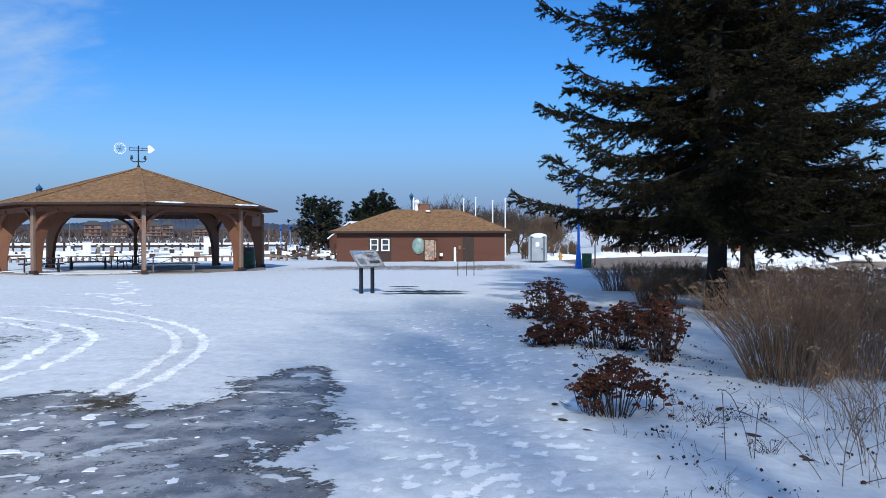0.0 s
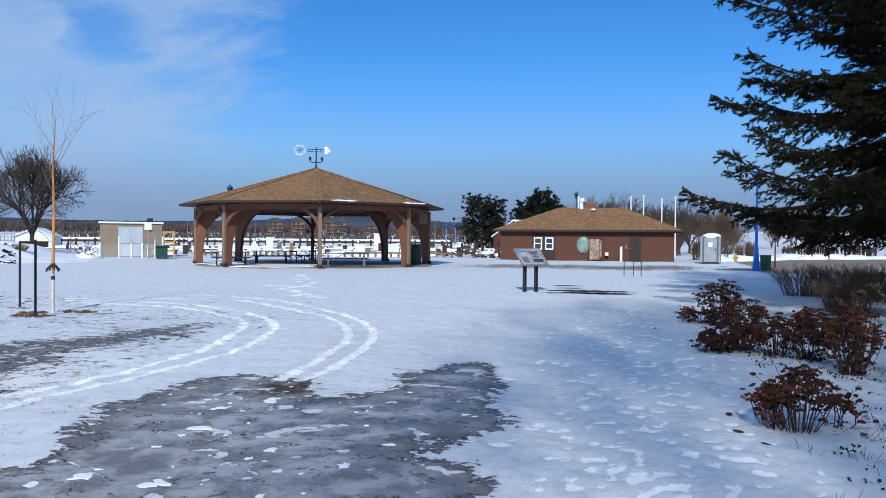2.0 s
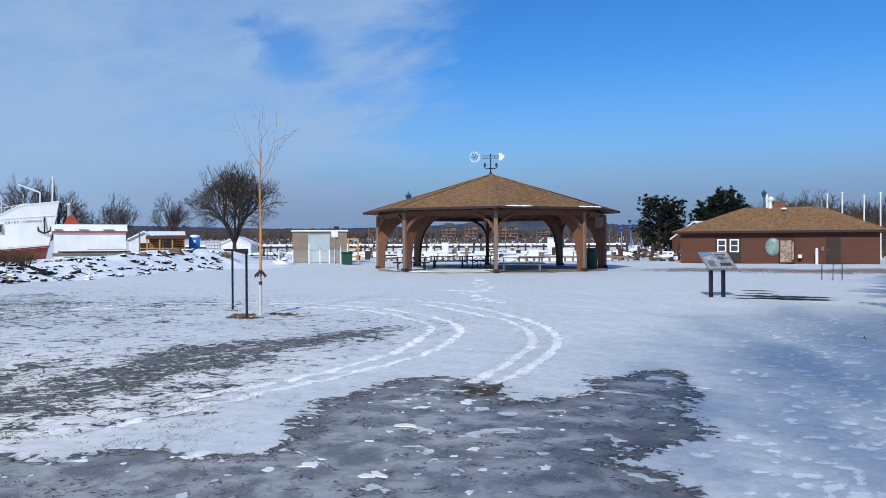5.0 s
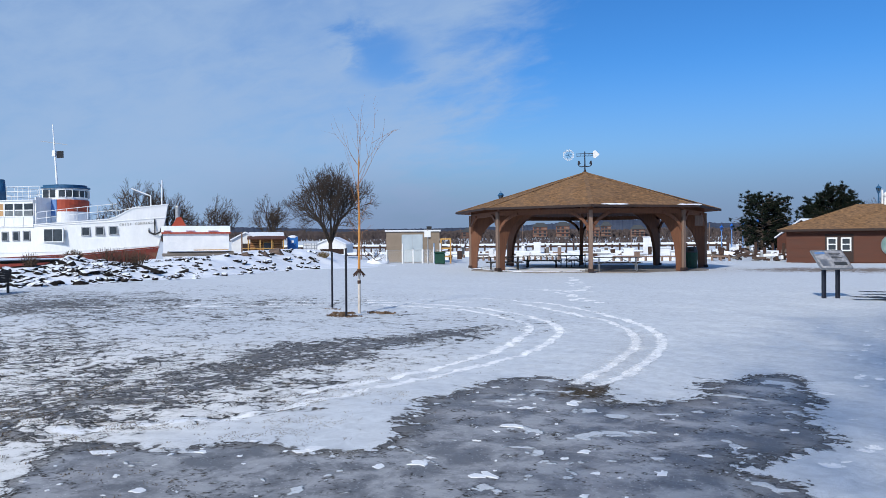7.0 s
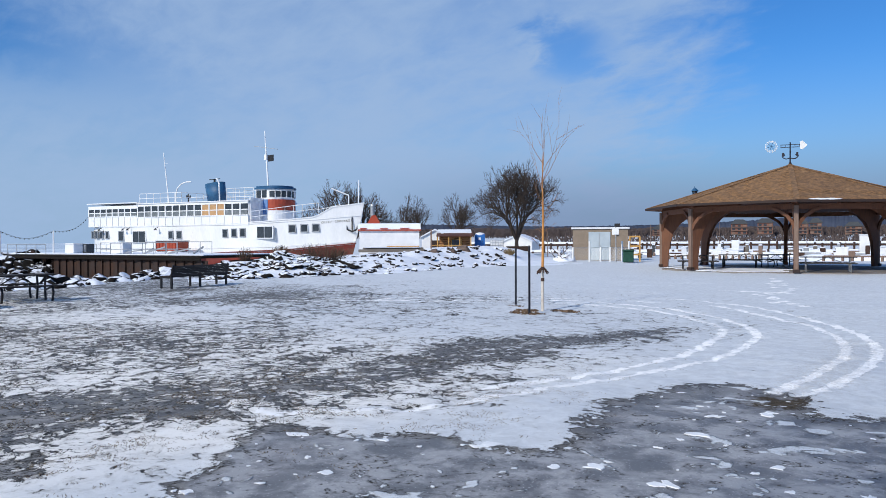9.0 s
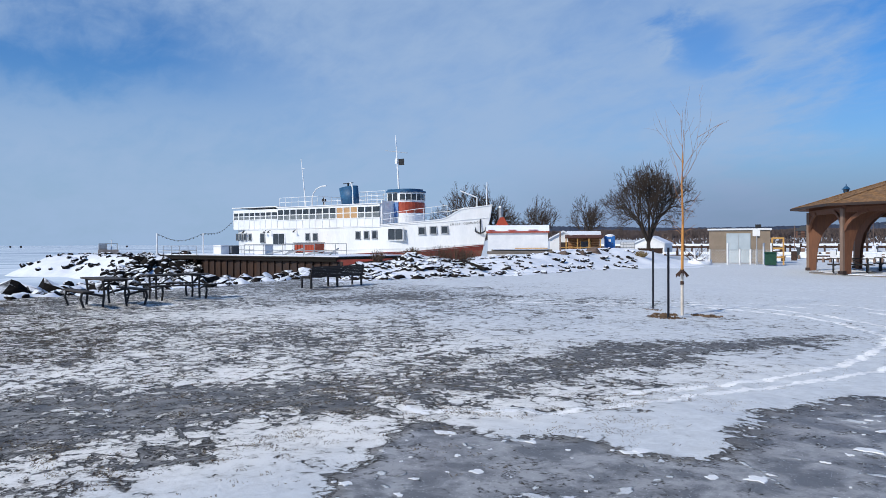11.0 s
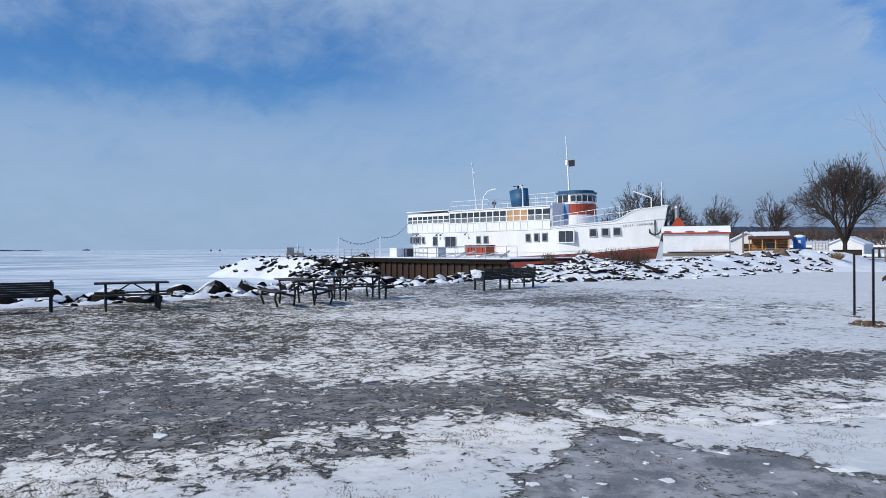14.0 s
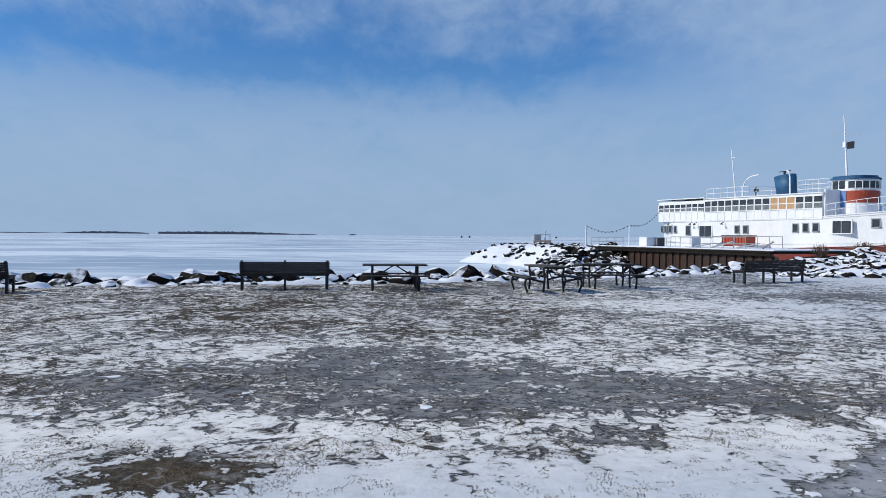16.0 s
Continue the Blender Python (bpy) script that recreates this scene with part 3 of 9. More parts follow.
# wheel tracks that swing round in a loop, and a line of footprints
loop_out = rounded([(-21.0, 11.2), (-17.2, 14.1), (-14.6, 16.4), (-12.6, 18.1), (-10.9, 18.9), (-9.38, 18.71), (-7.47, 17.39), (-5.97, 15.8), (-4.9, 14.22), (-4.2, 12.97), (-3.82, 11.85), (-3.5, 10.47), (-3.4, 9.4), (-3.33, 8.5), (-3.4, 7.9)], 2)
loop_out2 = rounded([(-20.2, 10.9), (-16.6, 13.6), (-13.9, 15.8), (-11.9, 17.25), (-10.3, 17.85), (-8.71, 17.4), (-7.28, 16.27), (-5.93, 14.99), (-4.92, 13.45), (-4.38, 12.27), (-4.05, 11.23), (-3.8, 9.77), (-3.7, 8.8), (-3.68, 7.95)], 2)
loop_in = rounded([(-19.6, 10.4), (-15.6, 13.6), (-13.3, 15.6), (-11.6, 16.4), (-10.0, 16.25), (-8.6, 15.7), (-7.51, 14.96), (-6.59, 13.82), (-5.95, 12.78), (-5.6, 11.73), (-5.4, 10.79), (-5.2, 9.46), (-5.24, 8.63), (-5.4, 7.86), (-5.42, 7.07), (-5.55, 6.49), (-5.59, 5.73), (-5.7, 5.0), (-6.0, 4.4), (-6.7, 3.6)], 2)
loop_in2 = rounded([(-12.6, 15.5), (-11.0, 15.85), (-9.3, 15.5), (-8.2, 14.7), (-7.3, 13.9), (-6.6, 12.9), (-6.1, 11.4), (-5.78, 10.12), (-5.66, 8.96), (-5.72, 7.9), (-5.8, 6.9), (-6.0, 6.0)], 2)
for line in (loop_out, loop_out2, loop_in, loop_in2):
    track = np.maximum(track, np.clip(1 - line_dist(line, X, Y) / 0.5, 0, 1) * smooth(X, -25.0, -18.0))
crumbs = np.clip(1 - line_dist([(-4.6, 13.0), (-4.0, 11.0), (-3.6, 9.2), (-3.5, 7.8)], X, Y) / 0.7, 0, 1)
steps = rounded([(-14.3, 33.5), (-12.4, 29), (-10.4, 25.0), (-10.2, 24.0), (-9.9, 21.8), (-7.6, 19.1)], 1)
rnd = np.random.RandomState(5)
prints = []
for (ax, ay), (bx, by) in zip(steps, steps[1:]):
    for k in np.arange(0, 1, 0.4 / max(0.4, math.hypot(bx - ax, by - ay))):
        prints.append((ax + (bx - ax) * k + rnd.uniform(-0.3, 0.3), ay + (by - ay) * k + rnd.uniform(-0.2, 0.2), 0.17))
prints += [(-11.9 + 0.3 * k, 23.2 + rnd.uniform(-0.1, 0.1), 0.18) for k in range(9)]
for px, py, pr in prints:
    sel = (abs(X - px) < 0.6) & (abs(Y - py) < 0.6)
    track[sel] = np.maximum(track[sel], np.clip(1 - (np.hypot(X[sel] - px, Y[sel] - py) - pr * 0.5) / 0.5, 0, 1))
# trodden path along the bed
path = []
for k in range(760):
    t = rnd.rand() ** 1.25
    py = 3.4 + 15 * t
    path.append((0.35 + 0.1 * math.sin(py) + rnd.normal() * (0.50 + 0.012 * py) - 0.25 * (t > 0.5), py, rnd.uniform(0.035, 0.085)))
for px, py, pr in path:
    sel = (abs(X - px) < 0.5) & (abs(Y - py) < 0.5)
    foot[sel] = np.maximum(foot[sel], smooth(np.hypot((X[sel] - px) * 1.5, Y[sel] - py), pr * 1.5, pr * 0.5))
trodden = smooth(np.abs(X - 0.2 - 0.012 * Y * np.sign(X)), 1.25, 0.35) * smooth(Y, 21, 15) * smooth(Y, 2, 3.5)
# bare, gritty road to the east and the worn strip before the brown building
road = smooth(inside_dist([(-6, 59.3), (6.5, 57.5), (8.2, 50), (5.6, 47.5), (7.0, 41.5), (30, 33), (70, 20), (80, 48), (34, 58), (20, 72), (8, 70), (6, 60.6), (-6, 60.4)], X, Y) + (fbm(X, Y, 51, 0.35, 4) - 0.5) * 4.0, -0.9, 1.2)
dirt = np.maximum(dirt, road * 0.85)
dirt = np.maximum(dirt, 0.62 * np.exp(-((Y - 47 - 0.2 * X) / 5.5) ** 2) * smooth(X, -14, -6) * smooth(X, 9, 3) * (0.5 + fbm(X, Y, 57, 0.3, 3)))
dirt = np.maximum(dirt, 0.5 * np.exp(-((Y - 33) / 4.0) ** 2) * smooth(X, 0, 8) * fbm(X, Y, 59, 0.3, 3) * 1.3)
fnear = smooth(X, 14, 10) * smooth(X, -34, -30) * smooth(Y, 32, 26) * smooth(Y, -12, -9)
Z = land_height(X, Y)
lumps = (fbm(X, Y, 61, 0.55, 4) - 0.5) * 0.10 + (fbm(X, Y, 71, 3.1, 3) - 0.5) * 0.025 * fnear
Z = Z + lumps * smooth(R, 2, 6) * (1 - 0.7 * smooth(cover, 0.5, 0.9)) * (1 + smooth(R, 60, 150) * 2)
Z = Z + smooth(track, 0.6, 0.85) * (noise2(X, Y, 81, 4.0) - 0.6) * 0.05 * fnear - foot * 0.022
Z = Z + smooth(line_dist([(1.2, 4), (1.3, 9), (1.6, 14), (3, 20)], X, Y), 1.6, 0.2) * 0.05 * fnear
ny, nx = X.shape
idx = np.arange(nx * ny).reshape(ny, nx)
quads = np.stack([idx[:-1, :-1], idx[:-1, 1:], idx[1:, 1:], idx[1:, :-1]], -1).reshape(-1, 4)
M["ground"] = bpy.data.materials.new("snow_ice_and_dead_grass")
ground_mesh = from_arrays("ground", np.stack([X, Y, Z], -1).reshape(-1, 3), quads, "ground", True)
crisp = smooth(X, -4.8, -6.6) * smooth(Y, 27, 9)
# thin, dark ice along the far edge of the sheet
thin_ice = smooth(inside_dist(ice_main, X, Y), 1.1, 0.1) * smooth(Y, 3.4, 5.5)
for nm, field in (("pale", crisp * smooth(Y, 11, 4)), ("thin", thin_ice), ("crisp", crisp), ("bare", cover), ("brown", brown), ("track", track), ("crumb", crumbs), ("trod", trodden), ("foot", foot), ("grit", dirt)):
    a = ground_mesh.attributes.new(nm, "FLOAT", "POINT")
    a.data.foreach_set("value", field.astype(np.float32).ravel())
ground = tagged(new("ground", ground_mesh), "snowy lawn with bare ice, dead grass and wheel tracks", "ground", kind="structure")


def ground_material(m):
    m.use_nodes = True
    t = m.node_tree
    b = t.nodes["Principled BSDF"]
    co = t.nodes.new("ShaderNodeTexCoord").outputs["Object"]

    def field(name):
        a = t.nodes.new("ShaderNodeAttribute")
        a.attribute_name = name
        return a.outputs["Fac"]
    bare, brn, trk, crumb, trod, ft0, grit, crisp_at, pale_at = (field(n) for n in ("bare", "brown", "track", "crumb", "trod", "foot", "grit", "crisp", "pale"))
    n1 = noised(t, co, 1.1, 6.0, 0.62, 0.9)
    n2 = noised(t, co, 6.5, 6.0, 0.65, 0.6)
    n3 = noised(t, co, 26.0, 5.0, 0.65)
    n4 = noised(t, co, 110.0, 3.0, 0.6)
    n2b = noised(t, co, 2.7, 7.0, 0.66, 1.4)
    ft = mapped(t, maths(t, "ADD", ft0, maths(t, "MULTIPLY", maths(t, "SUBTRACT", noised(t, co, 14.0, 4.0, 0.6, 0.8), 0.5), 1.5)), 0.25, 0.9)
    # packed wheel ruts with ragged, sharp edges
    ragged = maths(t, "ADD", trk, maths(t, "MULTIPLY", maths(t, "SUBTRACT", noised(t, co, 9.0, 4.0, 0.6, 0.6), 0.5), 0.42))
    trk = mapped(t, ragged, 0.79, 0.90)
    # crust that has broken into plates
    bent = t.nodes.new("ShaderNodeVectorMath")
    bent.operation = "MULTIPLY_ADD"
    wob = node(t, "ShaderNodeTexNoise", Scale=1.9, Detail=5.0, Roughness=0.65)
    t.links.new(co, wob.inputs["Vector"])
    t.links.new(wob.outputs["Color"], bent.inputs[0])
    bent.inputs[1].default_value = (0.7, 0.7, 0.0)
    t.links.new(co, bent.inputs[2])
    cells = node(t, "ShaderNodeTexVoronoi", Scale=2.3)
    cells.feature = "DISTANCE_TO_EDGE"
    t.links.new(bent.outputs[0], cells.inputs["Vector"])
    cells2 = node(t, "ShaderNodeTexVoronoi", Scale=5.6)
    cells2.feature = "DISTANCE_TO_EDGE"
    t.links.new(bent.outputs[0], cells2.inputs["Vector"])
    crack = maths(t, "MAXIMUM", mapped(t, cells.outputs["Distance"], 0.085, 0.0), maths(t, "MULTIPLY", mapped(t, cells2.outputs["Distance"], 0.09, 0.0), 0.8))
    crack = maths(t, "MULTIPLY", crack, crisp_at)
    patch = maths(t, "ADD", maths(t, "MULTIPLY", n1, 0.22), maths(t, "MULTIPLY", n2, 0.46))
    patch = maths(t, "ADD", maths(t, "MULTIPLY", n2b, 0.34), patch)
    patch = maths(t, "ADD", maths(t, "MULTIPLY", patch, 0.86), maths(t, "MULTIPLY", n3, 0.14))
    patch = maths(t, "ADD", maths(t, "MULTIPLY", maths(t, "SUBTRACT", patch, 0.515), 2.9), 0.5)
    # west of the path the crust is broken finer
    n12 = noised(t, co, 13.0, 6.0, 0.7, 0.7)
    crust = maths(t, "ADD", maths(t, "ADD", maths(t, "MULTIPLY", n1, 0.20), maths(t, "MULTIPLY", n2b, 0.28)), maths(t, "ADD", maths(t, "MULTIPLY", n2, 0.26), maths(t, "MULTIPLY", n12, 0.26)))
    crust = maths(t, "ADD", maths(t, "MULTIPLY", maths(t, "SUBTRACT", crust, 0.512), 3.6), 0.5)
    patch = maths(t, "ADD", maths(t, "MULTIPLY", patch, maths(t, "SUBTRACT", 1.0, crisp_at)), maths(t, "MULTIPLY", crust, crisp_at))
    # snow lies where the noise is above the bareness
    level = maths(t, "ADD", maths(t, "MULTIPLY", bare, 0.72), 0.05)
    gap = maths(t, "SUBTRACT", maths(t, "SUBTRACT", patch, maths(t, "MULTIPLY", maths(t, "SUBTRACT", crack, 0.18), 0.24)), level)
    snow = mapped(t, gap, -0.015, 0.035)
    chips = mapped(t, maths(t, "ADD", maths(t, "MULTIPLY", noised(t, co, 2.2, 3.0, 0.55, 0.7), 0.8), maths(t, "MULTIPLY", n2, 0.2)), 0.59, 0.61)
    snow = maths(t, "MAXIMUM", snow, maths(t, "MULTIPLY", chips, mapped(t, bare, 0.7, 0.9)))
    snow = maths(t, "MAXIMUM", snow, maths(t, "MULTIPLY", trk, mapped(t, maths(t, "ADD", n2, maths(t, "MULTIPLY", n3, 0.5)), 0.50, 0.58)))
    # ice: grey with cloudy white and dark veins
    cloudy = noised(t, co, 2.6, 8.0, 0.66, 0.3)
    ice = mixed(t, mapped(t, cloudy, 0.38, 0.62), (0.145, 0.147, 0.157), (0.385, 0.39, 0.405))
    ice = mixed(t, mapped(t, bare, 0.95, 0.75), ice, mixed(t, mapped(t, cloudy, 0.36, 0.68), (0.085, 0.080, 0.076), (0.34, 0.33, 0.315)))
    ice = mixed(t, mapped(t, noised(t, co, 0.8, 4.0, 0.6, 0.5), 0.45, 0.7, 0.0, 0.35), ice, (0.30, 0.29, 0.30))
    ice = mixed(t, mapped(t, n3, 0.64, 0.70), ice, (0.06, 0.054, 0.05))
    ice = mixed(t, mapped(t, maths(t, "ADD", field("thin"), maths(t, "MULTIPLY", maths(t, "SUBTRACT", noised(t, co, 3.0, 5.0, 0.6, 0.5), 0.5), 1.2)), 0.4, 0.9, 0.0, 0.5), ice, (0.12, 0.115, 0.115))
    ice = mixed(t, mapped(t, noised(t, co, 60.0, 2.0, 0.5), 0.66, 0.70, 0.0, 0.8), ice, (0.6, 0.6, 0.62))
    turf = mixed(t, mapped(t, n4, 0.42, 0.66), (0.020, 0.015, 0.010), (0.20, 0.145, 0.085))
    turf = mixed(t, mapped(t, noised(t, co, 1.6, 4.0), 0.45, 0.6, 0.0, 0.45), turf, (0.035, 0.03, 0.02))
    grassy = mapped(t, maths(t, "ADD", maths(t, "MULTIPLY", n2, 0.7), maths(t, "MULTIPLY", brn, 0.55)), 0.52, 0.66)
    rim = mapped(t, maths(t, "ABSOLUTE", maths(t, "ADD", gap, 0.03)), 0.08, 0.02)
    grassy = maths(t, "MAXIMUM", grassy, maths(t, "MULTIPLY", rim, mapped(t, maths(t, "ADD", n3, maths(t, "MULTIPLY", brn, 0.3)), 0.5, 0.62)))
    under = mixed(t, grassy, ice, turf)
    white = mixed(t, mapped(t, n2, 0.3, 0.7), (0.57, 0.595, 0.625), (0.70, 0.73, 0.765))
    white = mixed(t, pale_at, white, mixed(t, mapped(t, n2b, 0.35, 0.6), (0.71, 0.695, 0.665), (0.90, 0.88, 0.845)))
    white = mixed(t, mapped(t, maths(t, "ADD", maths(t, "MULTIPLY", trk, mapped(t, n2, 0.36, 0.62, 0.4, 0.8)), maths(t, "MULTIPLY", ft, 0.9)), 0.15, 0.7), white, (0.96, 0.96, 0.96))
    kicked = maths(t, "MULTIPLY", trod, mapped(t, maths(t, "ADD", maths(t, "MULTIPLY", noised(t, co, 7.0, 3.0, 0.5, 0.5), 0.75), maths(t, "MULTIPLY", n3, 0.25)), 0.56, 0.66, 0.0, 0.4))
    white = mixed(t, kicked, white, (0.97, 0.97, 0.97))
    strewn = mapped(t, maths(t, "ADD", maths(t, "MULTIPLY", n3, 0.8), maths(t, "MULTIPLY", crumb, 0.16)), 0.50, 0.56)
    white = mixed(t, maths(t, "MULTIPLY", strewn, mapped(t, crumb, 0.05, 0.5, 0.0, 0.3)), white, (0.45, 0.41, 0.37))
    blades = maths(t, "MULTIPLY", mapped(t, n4, 0.60, 0.68), mapped(t, maths(t, "ADD", maths(t, "MULTIPLY", bare, 0.6), maths(t, "MULTIPLY", n2, 0.6)), 0.42, 0.66))
    white = mixed(t, maths(t, "MULTIPLY", blades, 0.75), white, (0.17, 0.135, 0.08))
    # dark outline round the snow: edge shade and bare turf painted together
    edge = maths(t, "MULTIPLY", mapped(t, gap, -0.22, -0.06), mapped(t, gap, 0.03, -0.02))
    under = mixed(t, maths(t, "MULTIPLY", edge, maths(t, "MULTIPLY", mapped(t, n3, 0.3, 0.55, 0.35, 0.95), maths(t, "ADD", maths(t, "MULTIPLY", crisp_at, 0.6), 0.4))), under, (0.018, 0.014, 0.010))
    # dead blades show through the thin rim of the snow
    thin_rim = maths(t, "MULTIPLY", mapped(t, gap, 0.34, 0.02), mapped(t, n12, 0.49, 0.57))
    white = mixed(t, maths(t, "MULTIPLY", thin_rim, maths(t, "MULTIPLY", crisp_at, 0.8)), white, (0.12, 0.092, 0.058))
    colour = mixed(t, snow, under, white)
    gritty = mixed(t, mapped(t, n3, 0.3, 0.7), (0.15, 0.115, 0.09), (0.30, 0.245, 0.20))
    gk = mapped(t, maths(t, "SUBTRACT", maths(t, "ADD", grit, 0.0), patch), -0.06, 0.10)
    colour = mixed(t, gk, colour, gritty)
    t.links.new(colour, b.inputs["Base Color"])
    rough = mixed(t, snow, mixed(t, grassy, mixed(t, mapped(t, cloudy, 0.3, 0.7), (0.45,) * 3, (0.7,) * 3), (0.9,) * 3), (0.8,) * 3)
    t.links.new(rough, b.inputs["Roughness"])
    b.inputs["Specular IOR Level"].default_value = 0.22
    high = maths(t, "ADD", maths(t, "MULTIPLY", snow, 0.6), maths(t, "MULTIPLY", maths(t, "MULTIPLY", n3, 0.5), maths(t, "ADD", maths(t, "MULTIPLY", snow, 0.28), maths(t, "ADD", maths(t, "MULTIPLY", grassy, 0.6), 0.1))))
    high = maths(t, "ADD", high, maths(t, "MULTIPLY", trk, 0.25))
    high = maths(t, "ADD", high, maths(t, "MULTIPLY", kicked, 0.12))
    k = node(t, "ShaderNodeBump", Strength=0.85, Distance=0.045)
    t.links.new(high, k.inputs["Height"])
    t.links.new(k.outputs[0], b.inputs["Normal"])


ground_material(M["ground"])

# frozen lake with wind-blown streaks of snow
M["lake"] = bpy.data.materials.new("frozen_lake_snow")


def lake_material(m):
    m.use_nodes = True
    t = m.node_tree
    b = t.nodes["Principled BSDF"]
    co = t.nodes.new("ShaderNodeTexCoord").outputs["Object"]
    a = noised(t, co, 0.016, 6.0, 0.6, 0.8, (1.6, 0.7, 1.0))
    c = noised(t, co, 0.11, 6.0, 0.65, 1.0, (1.5, 0.6, 1.0))
    k = maths(t, "ADD", maths(t, "MULTIPLY", a, 0.55), maths(t, "MULTIPLY", c, 0.45))
    colour = mixed(t, mapped(t, k, 0.42, 0.57), (0.32, 0.42, 0.53), (0.74, 0.815, 0.875))
    melt = noised(t, co, 0.045, 5.0, 0.55, 0.6, (1.0, 0.5, 1.0))
    colour = mixed(t, mapped(t, melt, 0.54, 0.66, 0.0, 0.75), colour, (0.38, 0.48, 0.58))
    t.links.new(colour, b.inputs["Base Color"])
    b.inputs["Roughness"].default_value = 0.7


lake_material(M["lake"])
lake_x, lake_y = graded(-200, 50, 25, -4700, 300, 1.3), graded(-100, 100, 25, -4500, 3000, 1.3)
LX, LY = np.meshgrid(lake_x, lake_y)
LI = np.arange(LX.size).reshape(LX.shape)
lake_mesh = from_arrays("lake", np.stack([LX, LY, np.full(LX.shape, LAKE_Z)], -1).reshape(-1, 3), np.stack([LI[:-1, :-1], LI[:-1, 1:], LI[1:, 1:], LI[1:, :-1]], -1).reshape(-1, 4), "lake")
tagged(new("lake", lake_mesh), "frozen lake under wind-streaked snow", "lake", kind="structure")


def ridge(name, b0, b1, dist, depth, height, seed, mat, label, base=-1.0, step=0.05, rough=1.0):
    """A low wooded ridge or island from one bearing to another; height: its top by bearing."""
    bs = np.arange(b0, b1 + step / 2, step)
    prof = np.array([height(b) for b in bs])
    j = (noise2(bs * 40, bs * 0, seed, 0.25) - 0.5) * 0.35 + (noise2(bs * 40, bs * 0, seed + 1, 1.1) - 0.5) * 0.35
    prof = prof * (1 + j * rough * np.clip(prof / prof.max(), 0.2, 1))
    rows = []
    for f, k in ((0.0, 0.0), (0.12, 0.75), (0.3, 1.0), (0.6, 0.9), (1.0, 0.0)):
        d = dist + depth * f
        rows.append(np.stack([-d * np.sin(np.radians(bs)), d * np.cos(np.radians(bs)), base + prof * k], -1))
    v = np.array(rows)
    I = np.arange(v.shape[0] * v.shape[1]).reshape(v.shape[:2])
    q = np.stack([I[:-1, :-1], I[:-1, 1:], I[1:, 1:], I[1:, :-1]], -1).reshape(-1, 4)
    return tagged(new(name, from_arrays(name, v.reshape(-1, 3), q, mat)), label, "hill", kind="structure")


# far hills, their haze only in the material's colour
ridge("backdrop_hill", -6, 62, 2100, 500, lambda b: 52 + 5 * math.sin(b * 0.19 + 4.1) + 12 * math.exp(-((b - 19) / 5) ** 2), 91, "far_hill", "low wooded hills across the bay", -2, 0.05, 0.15)


